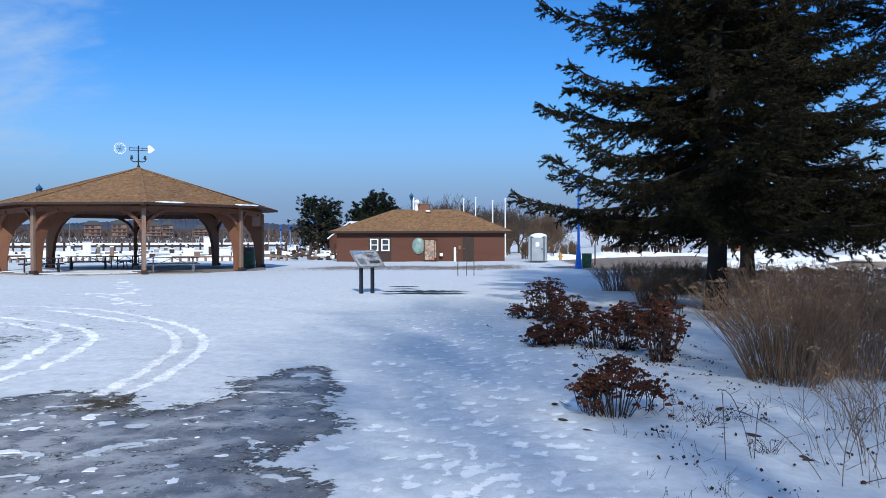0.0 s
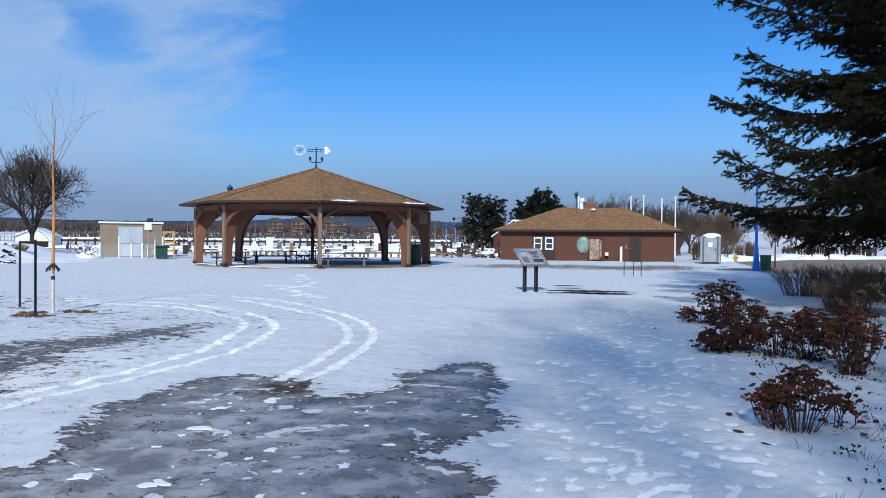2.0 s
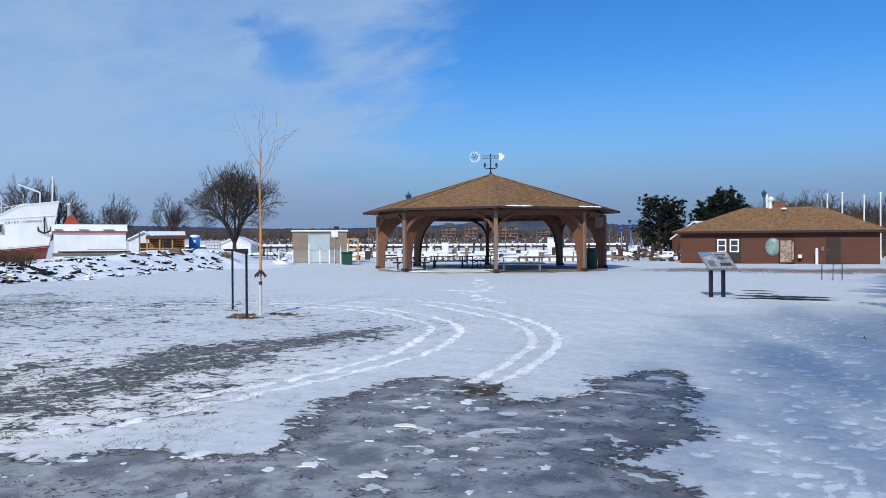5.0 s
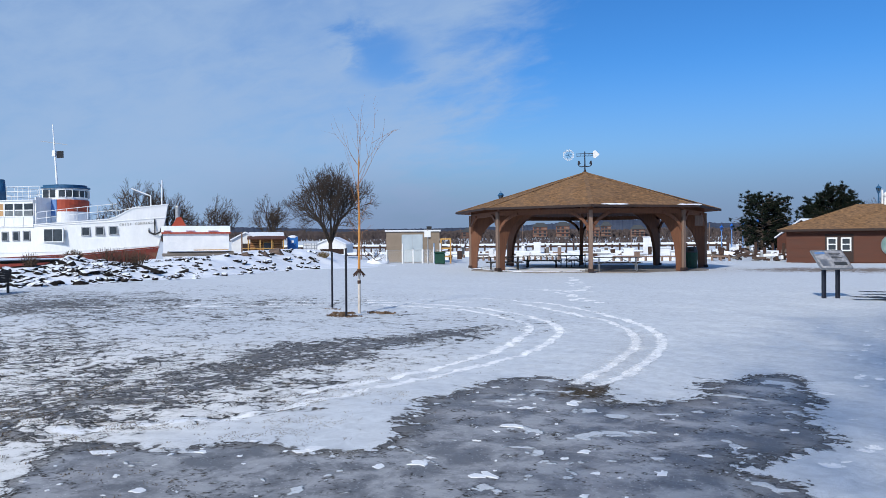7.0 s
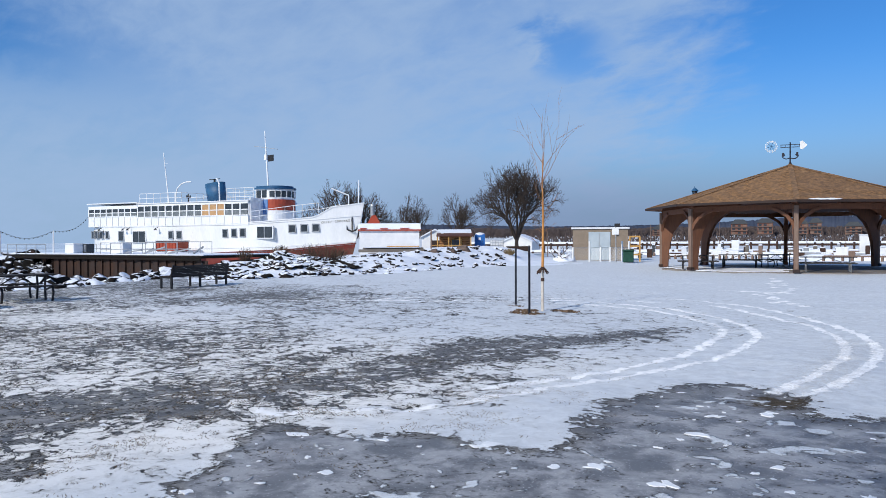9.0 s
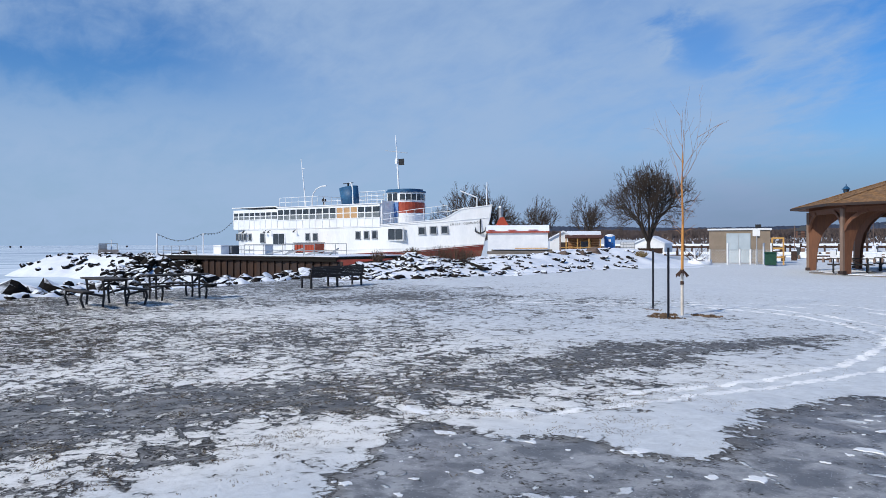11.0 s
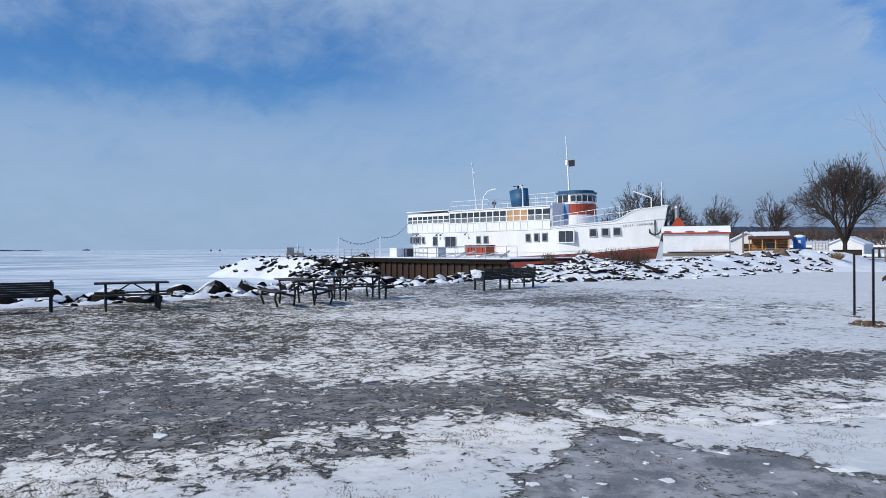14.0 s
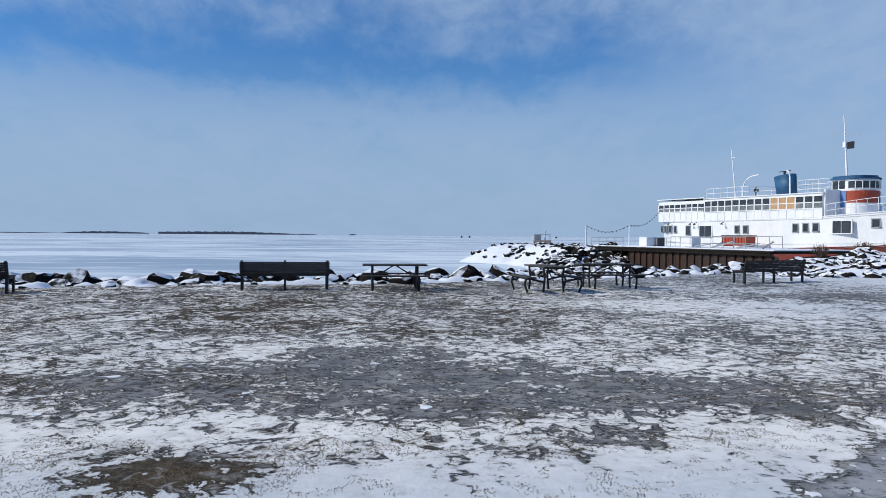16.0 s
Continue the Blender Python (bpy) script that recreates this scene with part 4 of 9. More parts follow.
# ---- the open pavilion ----
def pavilion():
    c, rp, re, ze, zp = Vector((-17.8, 43.7, 0)), 7.0, 7.95, 3.5, 5.85
    p = thing("pavilion", c, -66, "open octagonal picnic pavilion with brown timber arches and brown shingle roof", "pavilion")
    slope = (zp - ze) / re
    bm = B()
    n = 16
    for k in range(8):
        a0, a1 = radians(45 * k - 22.5), radians(45 * k + 22.5)
        bm.faces.new([bm.verts.new((7.25 * math.cos(a), 7.25 * math.sin(a), 0.05)) for a in (a0, a1)] + [bm.verts.new((0, 0, 0.05))])
    bmesh.ops.remove_doubles(bm, verts=bm.verts, dist=0.001)
    for e in list(bm.edges):
        if e.is_boundary and min(v.co.xy.length for v in e.verts) > 1:
            r = bmesh.ops.extrude_edge_only(bm, edges=[e])
            for v in r["geom"]:
                if isinstance(v, bmesh.types.BMVert):
                    v.co.z = -0.15
    part("slab", bm, "concrete", p, "concrete slab, half covered with blown snow")
    for k in range(8):
        a = 45.0 * k
        turn = Matrix.Rotation(radians(a), 4, "Z")
        # arch leg, broad in the radial plane, with a curved inner edge
        inner = [(6.62, 0.05), (6.6, 0.8), (6.5, 1.5), (6.28, 2.15), (5.9, 2.65), (5.35, 3.05), (4.6, 3.4), (3.8, 3.7)]
        outline = [(6.98, 0.05), (6.98, ze + slope * (re - 6.98) - 0.1), (3.8, ze + slope * (re - 3.8) - 0.1)] + inner[::-1]
        bm = extruded(B(), outline, 0.22, "y", -0.11)
        bmesh.ops.transform(bm, matrix=turn, verts=bm.verts)
        part("arch_leg", bm, "stain", p)
        bm = box(B(), 6.98, -0.1, 0.05, 7.12, 0.1, 3.3, 0.012, turn)
        part("outer_post", bm, "post_grey", p, "weathered grey outer post")
        bm = box(B(), 6.93, -0.16, 0.06, 7.17, 0.16, 0.22, 0.01, turn)
        part("post_shoe", bm, "dark_brown", p)
        # curved knee braces along the rim, both ways
        for s in (-1, 1):
            dirv = Vector((math.cos(radians(90 + s * 22.5)), math.sin(radians(90 + s * 22.5)), 0)) * s
            pts = [Vector((7.0, 0, 0)) + dirv * u + Vector((0, 0, z)) for u, z in ((0.05, 2.2), (0.18, 2.5), (0.42, 2.8), (0.8, 3.05), (1.15, 3.18))]
            bm = B()
            for q0, q1 in zip(pts, pts[1:]):
                beam(bm, q0, q1 + (q1 - q0) * 0.12, 0.12, 0.15)
            bmesh.ops.transform(bm, matrix=turn, verts=bm.verts)
            part("knee_brace", bm, "stain", p)
        q0 = Vector((6.9 * math.cos(radians(a)), 6.9 * math.sin(radians(a)), 3.25))
        q1 = Vector((6.9 * math.cos(radians(a + 45)), 6.9 * math.sin(radians(a + 45)), 3.25))
        part("rim_beam", beam(B(), q0, q1, 0.16, 0.26), "stain", p)
        # roof facet, laid in courses of shingles
        bm = B()
        rings = 34
        e0, e1 = Vector((math.cos(radians(a)), math.sin(radians(a)), 0)), Vector((math.cos(radians(a + 45)), math.sin(radians(a + 45)), 0))
        for i in range(rings):
            f0, f1 = 1 - i / rings, 1 - (i + 1) / rings
            z0, z1 = ze + (zp - ze) * (1 - f0), ze + (zp - ze) * (1 - f1)
            va, vb = bm.verts.new(e0 * re * f0 + Vector((0, 0, z0 + 0.02))), bm.verts.new(e1 * re * f0 + Vector((0, 0, z0 + 0.02)))
            vl, vm = bm.verts.new(e0 * re * f0 + Vector((0, 0, z0))), bm.verts.new(e1 * re * f0 + Vector((0, 0, z0)))
            if f1 > 0.001:
                vc, vd = bm.verts.new(e1 * re * f1 + Vector((0, 0, z1))), bm.verts.new(e0 * re * f1 + Vector((0, 0, z1)))
                bm.faces.new((va, vb, vc, vd))
            else:
                bm.faces.new((va, vb, bm.verts.new((0, 0, z1))))
            bm.faces.new((vl, vm, vb, va))
        bmesh.ops.remove_doubles(bm, verts=bm.verts, dist=0.001)
        part("roof_facet", bm, "shingle", p)
        bm = B()
        f0, f1 = [e * re + Vector((0, 0, ze - 0.02)) for e in (e0, e1)]
        beam(bm, f0, f1, 0.05, 0.12)
        part("fascia", bm, "dark_brown", p)
        bm = B()
        vs = [bm.verts.new(e * r + Vector((0, 0, ze - 0.08 + slope * (re - r)))) for e, r in ((e0, re), (e1, re), (e1, 0.1), (e0, 0.1))]
        bm.faces.new(vs[::-1])
        part("soffit", bm, "stain", p, "brown boarded underside")
        bm = B()
        beam(bm, e0 * (re - 0.02) + Vector((0, 0, ze + 0.03)), Vector((0, 0, zp + 0.03)), 0.26, 0.035)
        part("hip_cap", bm, "shingle", p)
    # lumps of snow left along one eave
    rs = random.Random(4)
    for k, lo, hi in ((0, 0.12, 0.30), (0, 0.86, 1.0)):
        e0, e1 = [Vector((math.cos(radians(45 * k + d)), math.sin(radians(45 * k + d)), 0)) * (re - 0.07) for d in (0, 45)]
        bm = B()
        u = lo
        while u < hi:
            q = e0.lerp(e1, u) + Vector((0, 0, ze + 0.05))
            bmesh.ops.create_icosphere(bm, subdivisions=2, radius=1.0, matrix=Matrix.Translation(q) @ Matrix.Rotation(radians(45 * k + 22.5), 4, "Z") @ Matrix.Diagonal((0.12, rs.uniform(0.15, 0.4), rs.uniform(0.03, 0.065), 1)))
            u += rs.uniform(0.02, 0.04)
        part("eave_snow", bm, "snow", p, "thin strip of snow on the eave", True)
    # snow blown in over the west side of the slab
    turn = Matrix.Rotation(radians(66), 4, "Z") @ Matrix.Translation(-c)
    ring = rounded([(-24.4, 41.2), (-20.3, 37.0), (-17.0, 36.75), (-15.6, 38.2), (-17.2, 39.8), (-16.4, 41.6), (-18.6, 43.0), (-20.5, 43.4), (-23.0, 45.2), (-24.5, 44.6), (-24.4, 41.2)], 3)
    bm = B()
    bm.faces.new([bm.verts.new(turn @ Vector((x + 0.25 * math.sin(9 * y), y + 0.2 * math.sin(7 * x), 0.075))) for x, y in ring[:-1]])
    r = bmesh.ops.extrude_face_region(bm, geom=list(bm.faces))
    for v in r["geom"]:
        if isinstance(v, bmesh.types.BMVert):
            v.co.z = 0.04
    bmesh.ops.recalc_face_normals(bm, faces=bm.faces)
    part("blown_snow", bm, "snow", p, "snow blown over the slab")
    # notice and light under one side
    bm = box(B(), -0.22, -0.05, -0.28, 0.22, 0.05, 0.28, 0.01, Matrix.Translation((3.8, 6.0, 2.75)) @ Matrix.Rotation(radians(66 + 14), 4, "Z"))
    part("notice_box", bm, "post_grey", p)
    return p


pavilion()


def weathervane():
    # faces across the view from the lawn
    w = thing("weathervane", (-17.8, 43.7, 5.85), 22, "blue iron weathervane with spoked wheel and white arrow", "weathervane")
    part("pole", tube(B(), (0, 0, -0.05), (0, 0, 1.3), 0.045, 0.03), "navy", w)
    part("foot", tube(B(), (0, 0, -0.05), (0, 0, 0.16), 0.13, 0.06), "dark_brown", w)
    bm = B()
    beam(bm, (-0.5, 0, 1.16), (0.5, 0, 1.16), 0.03, 0.035)
    beam(bm, (-0.5, 0, 1.02), (0.5, 0, 1.02), 0.03, 0.035)
    for x in (-0.48, -0.24, 0.0, 0.24, 0.48):
        beam(bm, (x, 0, 1.02), (x + 0.01, 0, 1.17), 0.025, 0.025)
    part("crossbar", bm, "navy", w)
    bm = B()
    for s in (-1, 1):
        pts = [(0.02, 0.4), (0.2, 0.36), (0.36, 0.42), (0.42, 0.55), (0.34, 0.64), (0.27, 0.56)]
        for (a, b), (c, d) in zip(pts, pts[1:]):
            tube(bm, (s * a, 0, b), (s * c, 0, d), 0.028, seg=6)
        box(bm, s * 0.36 - 0.06, -0.015, 0.5, s * 0.36 + 0.06, 0.015, 0.72)
    part("scroll", bm, "navy", w)
    bm = B()
    for k in range(28):
        a, b = 2 * math.pi * k / 28, 2 * math.pi * (k + 1) / 28
        for r, s in ((0.30, 0.024), (0.235, 0.016)):
            beam(bm, (-0.98 + r * math.cos(a), 0, 1.1 + r * math.sin(a)), (-0.98 + r * math.cos(b), 0, 1.1 + r * math.sin(b)), 0.05, s)
        if k % 2:
            box(bm, -0.02, -0.025, 0.3, 0.02, 0.025, 0.345, 0.0, Matrix.Translation((-0.98, 0, 1.1)) @ Matrix.Rotation(a, 4, "Y"))
    part("wheel_rim", bm, "white", w, "white toothed wheel rim")
    bm = B()
    for k in range(6):
        a = math.pi * k / 3 + 0.2
        beam(bm, (-0.98, 0, 1.1), (-0.98 + 0.24 * math.cos(a), 0, 1.1 + 0.24 * math.sin(a)), 0.025, 0.025)
    part("wheel_spokes", bm, "ship_blue", w)
    bm = extruded(B(), [(0.5, 0.92), (0.62, 0.86), (0.84, 1.05), (0.88, 1.1), (0.84, 1.15), (0.62, 1.36), (0.5, 1.3)], 0.03, "y", -0.015)
    part("arrow_head", bm, "white", w, "white arrow head")


weathervane()


# ---- the brown park building ----
def framed_window(parent, x0, x1, z0, z1, y, cols, rows, mat="white", glass="dark_glass", bar=0.06, depth=0.06):
    """A window in the plane of y, which looks towards -y: frame, bars and panes."""
    w = part("window", box(B(), x0 + bar, y - 0.01, z0 + bar, x1 - bar, y + 0.02, z1 - bar), glass, parent, "window")
    bm = B()
    for a, b, c, d in ((x0, x1, z1 - bar, z1), (x0, x1, z0, z0 + bar), (x0, x0 + bar, z0 + bar, z1 - bar), (x1 - bar, x1, z0 + bar, z1 - bar)):
        box(bm, a, y - depth, c, b, y + 0.01, d)
    part("window_frame", bm, mat, w)
    for i in range(1, cols):
        x = x0 + (x1 - x0) * i / cols
        part("glazing_bar", box(B(), x - bar * 0.35, y - depth * 0.8, z0 + bar, x + bar * 0.35, y - 0.012, z1 - bar), mat, w)
    for i in range(1, rows):
        z = z0 + (z1 - z0) * i / rows
        part("glazing_bar", box(B(), x0 + bar, y - depth * 0.7, z - bar * 0.35, x1 - bar, y - 0.012, z + bar * 0.35), mat, w)
    return w


def park_building():
    h = thing("park_building", (-8.9, 60.7, 0), 0, "low brown park building with a hipped brown shingle roof", "building")
    L, D, H = 13.4, 9.2, 2.35
    for nm, b in (("front_wall", (0, 0, -0.1, L, 0.2, H)), ("back_wall", (0, D - 0.2, -0.1, L, D, H)), ("side_wall", (0, 0.2, -0.1, 0.2, D - 0.2, H)), ("side_wall", (L - 0.2, 0.2, -0.1, L, D - 0.2, H))):
        part(nm, box(B(), *b), "siding", h)
    # clapboards of the front
    for i in range(14):
        z = 0.05 + i * 0.165
        bm = extruded(B(), [(0, z), (0, z + 0.165), (-0.012, z + 0.165), (-0.026, z)], L, "x", 0.0)
        bmesh.ops.transform(bm, matrix=Matrix(((0, 0, 0, 0), (0, 0, 0, 0), (0, 0, 0, 0), (0, 0, 0, 1))) if False else Matrix.Identity(4), verts=bm.verts)
        part("clapboard", bm, "siding", h)
    o, zr = 0.55, 4.34
    x0, x1, y0, y1, ym = -o, L + o, -o, D + o, D / 2
    r0, r1 = Vector((4.3, ym, zr)), Vector((9.75, ym, zr))
    c = [Vector((x0, y0, 2.42)), Vector((x1, y0, 2.42)), Vector((x1, y1, 2.42)), Vector((x0, y1, 2.42))]
    for lower, upper in (((c[0], c[1]), (r0, r1)), ((c[1], c[2]), (r1, r1)), ((c[2], c[3]), (r1, r0)), ((c[3], c[0]), (r0, r0))):
        bm = B()
        n = 26
        for i in range(n):
            f, g = i / n, (i + 1) / n
            a, b = lower[0].lerp(upper[0], f), lower[1].lerp(upper[1], f)
            d, e = lower[0].lerp(upper[0], g), lower[1].lerp(upper[1], g)
            up = Vector((0, 0, 0.022))
            va, vb, vl, vm = (bm.verts.new(q) for q in (a + up, b + up, a, b))
            if (d - e).length > 0.001:
                bm.faces.new((va, vb, bm.verts.new(e), bm.verts.new(d)))
            else:
                bm.faces.new((va, vb, bm.verts.new(e)))
            bm.faces.new((vl, vm, vb, va))
        bmesh.ops.remove_doubles(bm, verts=bm.verts, dist=0.001)
        part("roof_slope", bm, "shingle", h)
    bm = B()
    for a, b in zip(c, c[1:] + c[:1]):
        beam(bm, a + Vector((0, 0, -0.07)), b + Vector((0, 0, -0.07)), 0.06, 0.16)
    part("fascia", bm, "dark_brown", h)
    part("soffit", box(B(), x0 + 0.05, y0 + 0.05, 2.30, x1 - 0.05, y1 - 0.05, 2.34), "dark_brown", h)
    part("window_panel", box(B(), 2.55, -0.06, 0.06, 4.36, -0.03, 2.05), "dark_brown", h)
    for a in (2.68, 3.57):
        framed_window(h, a, a + 0.66, 0.84, 1.82, -0.085, 1, 2, bar=0.1)
    d = part("door", box(B(), 10.05, -0.07, 0.03, 10.95, -0.03, 2.02), "dark_brown", h, "dark brown door")
    part("door_handle", tube(B(), (10.15, -0.13, 1.0), (10.15, -0.08, 1.0), 0.03), "steel", d)
    part("door_trim", box(B(), 9.9, -0.09, 0.03, 10.03, -0.03, 2.1), "siding", h)
    part("wall_box", box(B(), 9.72, -0.12, 0.95, 9.9, -0.03, 1.25, 0.01), "post_grey", h)
    # chimney and vents on the roof
    ch = part("chimney", box(B(), 6.3, ym + 0.1, 4.0, 7.3, ym + 0.9, 4.78, 0.02), "brick_red", h, "brown brick chimney")
    part("chimney_cap", box(B(), 6.25, ym + 0.05, 4.78, 7.35, ym + 0.95, 4.84), "concrete", ch)
    v = part("roof_vent", tube(B(), (6.2, ym - 0.2, 4.2), (6.2, ym - 0.2, 5.0), 0.16, 0.14, 12), "white", h, "white roof vent")
    bm = B()
    bmesh.ops.create_uvsphere(bm, u_segments=12, v_segments=8, radius=0.24, matrix=Matrix.Translation((6.25, ym - 0.2, 4.95)))
    part("vent_cap", bm, "white", v, smooth=True)
    part("vent_pipe", tube(B(), (5.95, ym - 0.1, 4.3), (5.95, ym - 0.1, 5.35), 0.07, 0.07), "white", h)
    bm = B()
    bmesh.ops.create_uvsphere(bm, u_segments=10, v_segments=6, radius=0.2, matrix=Matrix.Translation((7.2, ym - 1.0, 4.15)) @ Matrix.Diagonal((1.2, 1, 0.5, 1)))
    part("roof_snow", bm, "snow", h, smooth=True)


park_building()


def wall_art():
    g = thing("globe_disc", (-8.9 + 6.55, 60.62, 1.25), 0, "round painted globe mounted on the brown wall", "sign")
    bm = B()
    bmesh.ops.create_uvsphere(bm, u_segments=28, v_segments=14, radius=0.55, matrix=Matrix.Diagonal((0.9, 0.25, 1.15, 1)))
    part("face", bm, "art_green", g, smooth=True)
    bm = B()
    for k in range(28):
        a, b = 2 * math.pi * k / 28, 2 * math.pi * (k + 1) / 28
        tube(bm, (0.5 * math.cos(a), 0, 0.64 * math.sin(a)), (0.5 * math.cos(b), 0, 0.64 * math.sin(b)), 0.025, seg=5)
    part("rim", bm, "steel", g)
    v = thing("drink_machine", (-8.9 + 7.5, 60.35, 0), 0, "vending machine with a worn colourful front against the wall", "vending machine")
    part("cabinet", box(B(), -0.5, -0.3, 0.05, 0.5, 0.26, 1.76, 0.03), "dark_brown", v)
    part("front_panel", box(B(), -0.46, -0.335, 0.12, 0.3, -0.302, 1.7, 0.01), "art_mix", v, "colourful printed front")
    part("coin_panel", box(B(), 0.33, -0.335, 0.3, 0.46, -0.302, 1.6), "art_mix", v)
    part("foot_box", box(B(), 0.72, -0.1, 0.42, 0.98, 0.2, 0.68, 0.02), "white", v)
    w = thing("white_bollard", (-8.9 + 9.43, 60.0, -0.02), 0, "white round bollard before the brown building", "bollard")
    part("post", tube(B(), (0, 0, 0), (0, 0, 1.12), 0.1, 0.1, 14), "white", w)
    part("cap", tube(B(), (0, 0, 1.12), (0, 0, 1.18), 0.1, 0.03, 14), "white", w)


wall_art()


# ---- the old passenger ship ----
SHIP = Matrix.Translation((-73.8, 24.9, 0)) @ Matrix.Rotation(math.atan2(10.2, 27.5), 4, "Z")
HB, SL = 3.25, 27.4


def half_beam(u):
    """Half the ship's breadth at u metres from the stern."""
    f = min(max((u - 17.0) / (SL - 17.0), 0.0), 1.0)
    k = 1 - f**2.3
    s = min(max((1.5 - u) / 1.5, 0.0), 1.0)
    return HB * max(k, 0.012) * (1 - 0.12 * s * s)


def red_line(u):
    return float(np.interp(u, [0, 14, 22, 28], [0.35, 0.62, 0.95, 1.5]))


def sheer(u):
    return float(np.interp(u, [0, 12, 18, 22, 24.2, 25.4, 27.4], [3.08, 3.08, 3.18, 3.42, 3.6, 4.4, 4.72]))


def hull_skin(lo, hi, us, flare=0.0, thick=0.0):
    """The skin of the hull between two height functions, both sides and across the stern."""
    bm = B()
    rows = []
    for u in us:
        row = []
        for s in (-1, 1):
            for k in (0.0, 0.33, 0.66, 1.0):
                z = lo(u) + (hi(u) - lo(u)) * k
                depth = min(max((z + 1.2) / 5.5, 0), 1)
                f = min(max((u - 19.0) / (SL - 19.0), 0), 1)
                w = half_beam(u) * (1 - (1 - depth) * (0.10 + 0.45 * f))
                uu = u + f**3 * (depth - 0.8) * 1.6
                row.append(bm.verts.new((uu, HB + s * max(w, 0.03), z)))
        rows.append(row)
    for r0, r1 in zip(rows, rows[1:]):
        for b in (0, 4):
            for k in range(3):
                bm.faces.new((r0[b + k], r1[b + k], r1[b + k + 1], r0[b + k + 1]))
    r = rows[0]
    for k in range(3):
        bm.faces.new((r[k], r[k + 1], r[k + 5], r[k + 4]))
    bmesh.ops.recalc_face_normals(bm, faces=bm.faces)
    return bm


def side_v(u, z=3.0):
    depth = min(max((z + 1.2) / 5.5, 0), 1)
    f = min(max((u - 19.0) / (SL - 19.0), 0), 1)
    return HB - half_beam(u) * (1 - (1 - depth) * (0.10 + 0.45 * f))


def on_side(u_flat, z):
    """From a place along the flat side's plane, seen from the lawn, to the place on the curved bow."""
    u = u_flat
    for _ in range(6):
        u = u_flat - 0.64 * side_v(u, z)
    return u, side_v(u, z)


def ship():
    s = new("passenger_ship")
    s.matrix_basis = SHIP
    tagged(s, "old white passenger ship with red bottom and blue funnel", "ship")
    us = list(np.linspace(0, 16, 9)) + list(np.linspace(17, SL, 22))
    part("hull_bottom", hull_skin(lambda u: -1.3, red_line, us), "ship_red", s, "red hull bottom", True)
    hull = part("hull_side", hull_skin(red_line, sheer, us), "ship_white", s, "white hull side", True)
    # rubbing strake and bulwark cap
    for nm, zf, r, mat in (("rubbing_strake", lambda u: red_line(u) + 0.06, 0.05, "ship_red"), ("deck_strake", lambda u: float(np.interp(u, [0, 18, 24, 27.4], [3.02, 3.08, 3.4, 3.75])), 0.04, "ship_white"), ("bulwark_cap", lambda u: sheer(u) + 0.02, 0.045, "ship_white"), ("mid_strake", lambda u: red_line(u) + 0.75 - 0.02 * u, 0.03, "ship_white")):
        for side in (-1, 1):
            bm = B()
            q = []
            for u in us:
                f = min(max((u - 19.0) / (SL - 19.0), 0), 1)
                dz = min(max((zf(u) + 1.2) / 5.5, 0), 1)
                v = side_v(u, zf(u)) - 0.02
                q.append(Vector((u + f**3 * (dz - 0.8) * 1.6, v if side < 0 else 2 * HB - v, zf(u))))
            for a, b in zip(q, q[1:]):
                tube(bm, a, b + (b - a) * 0.02, r, seg=5)
            part(nm, bm, mat, s)
    # decks
    bm = B()
    fr = [bm.verts.new((u, side_v(u, 3.1) + 0.03, 3.05 + max(0, u - 18) * 0.04)) for u in us] + [bm.verts.new((u, 2 * HB - side_v(u, 3.1) - 0.03, 3.05 + max(0, u - 18) * 0.04)) for u in us[::-1]]
    bm.faces.new(fr)
    part("main_deck", bm, "snow", s, "snowy foredeck")
    # upper saloon: aft block and main block, with their rows of windows
    def saloon(u0, u1, z0, z1, v0, count, wz0, wz1, roof_z, nm, glasses):
        bm = B()
        box(bm, u0, v0, z0, u1, v0 + 0.08, wz0)
        box(bm, u0, v0, wz1, u1, v0 + 0.08, z1)
        part(nm + "_side", bm, "ship_white", s)
        part(nm + "_far_side", box(B(), u0, 2 * HB - v0 - 0.08, z0, u1, 2 * HB - v0, z1), "ship_white", s)
        part(nm + "_end", box(B(), u0, v0 + 0.08, z0, u0 + 0.08, 2 * HB - v0 - 0.08, z1), "ship_white", s)
        part(nm + "_end", box(B(), u1 - 0.08, v0 + 0.08, z0, u1, 2 * HB - v0 - 0.08, z1), "ship_white", s)
        part(nm + "_roof", box(B(), u0 - 0.12, v0 - 0.1, roof_z - 0.09, u1 + 0.1, 2 * HB - v0 + 0.1, roof_z, 0.03), "ship_white", s)
        step = (u1 - u0) / count
        for i in range(count):
            a, b = u0 + i * step, u0 + (i + 1) * step
            w = part("saloon_window", box(B(), a + 0.05, v0 + 0.03, wz0, b - 0.05, v0 + 0.06, wz1), glasses(i), s)
            # lower half of the dark windows: a paler pane carries the painted reflection
            part("lower_pane", box(B(), a + 0.06, v0 + 0.018, wz0 + 0.01, b - 0.06, v0 + 0.028, wz0 + (wz1 - wz0) * 0.44), "reflection_glass" if glasses(i) == "dark_glass" else "orange_glass", w)
            bm = box(B(), a - 0.05, v0 - 0.01, wz0, a + 0.06, v0 + 0.09, wz1)
            zm = wz0 + (wz1 - wz0) * 0.47
            box(bm, a + 0.06, v0, zm - 0.035, b - 0.05, v0 + 0.085, zm + 0.035)
            part("mullion", bm, "ship_white", w)
            part("panel_rib", box(B(), a - 0.025, v0 - 0.035, z0 + 0.05, a + 0.025, v0, wz0 - 0.02), "ship_white", s)
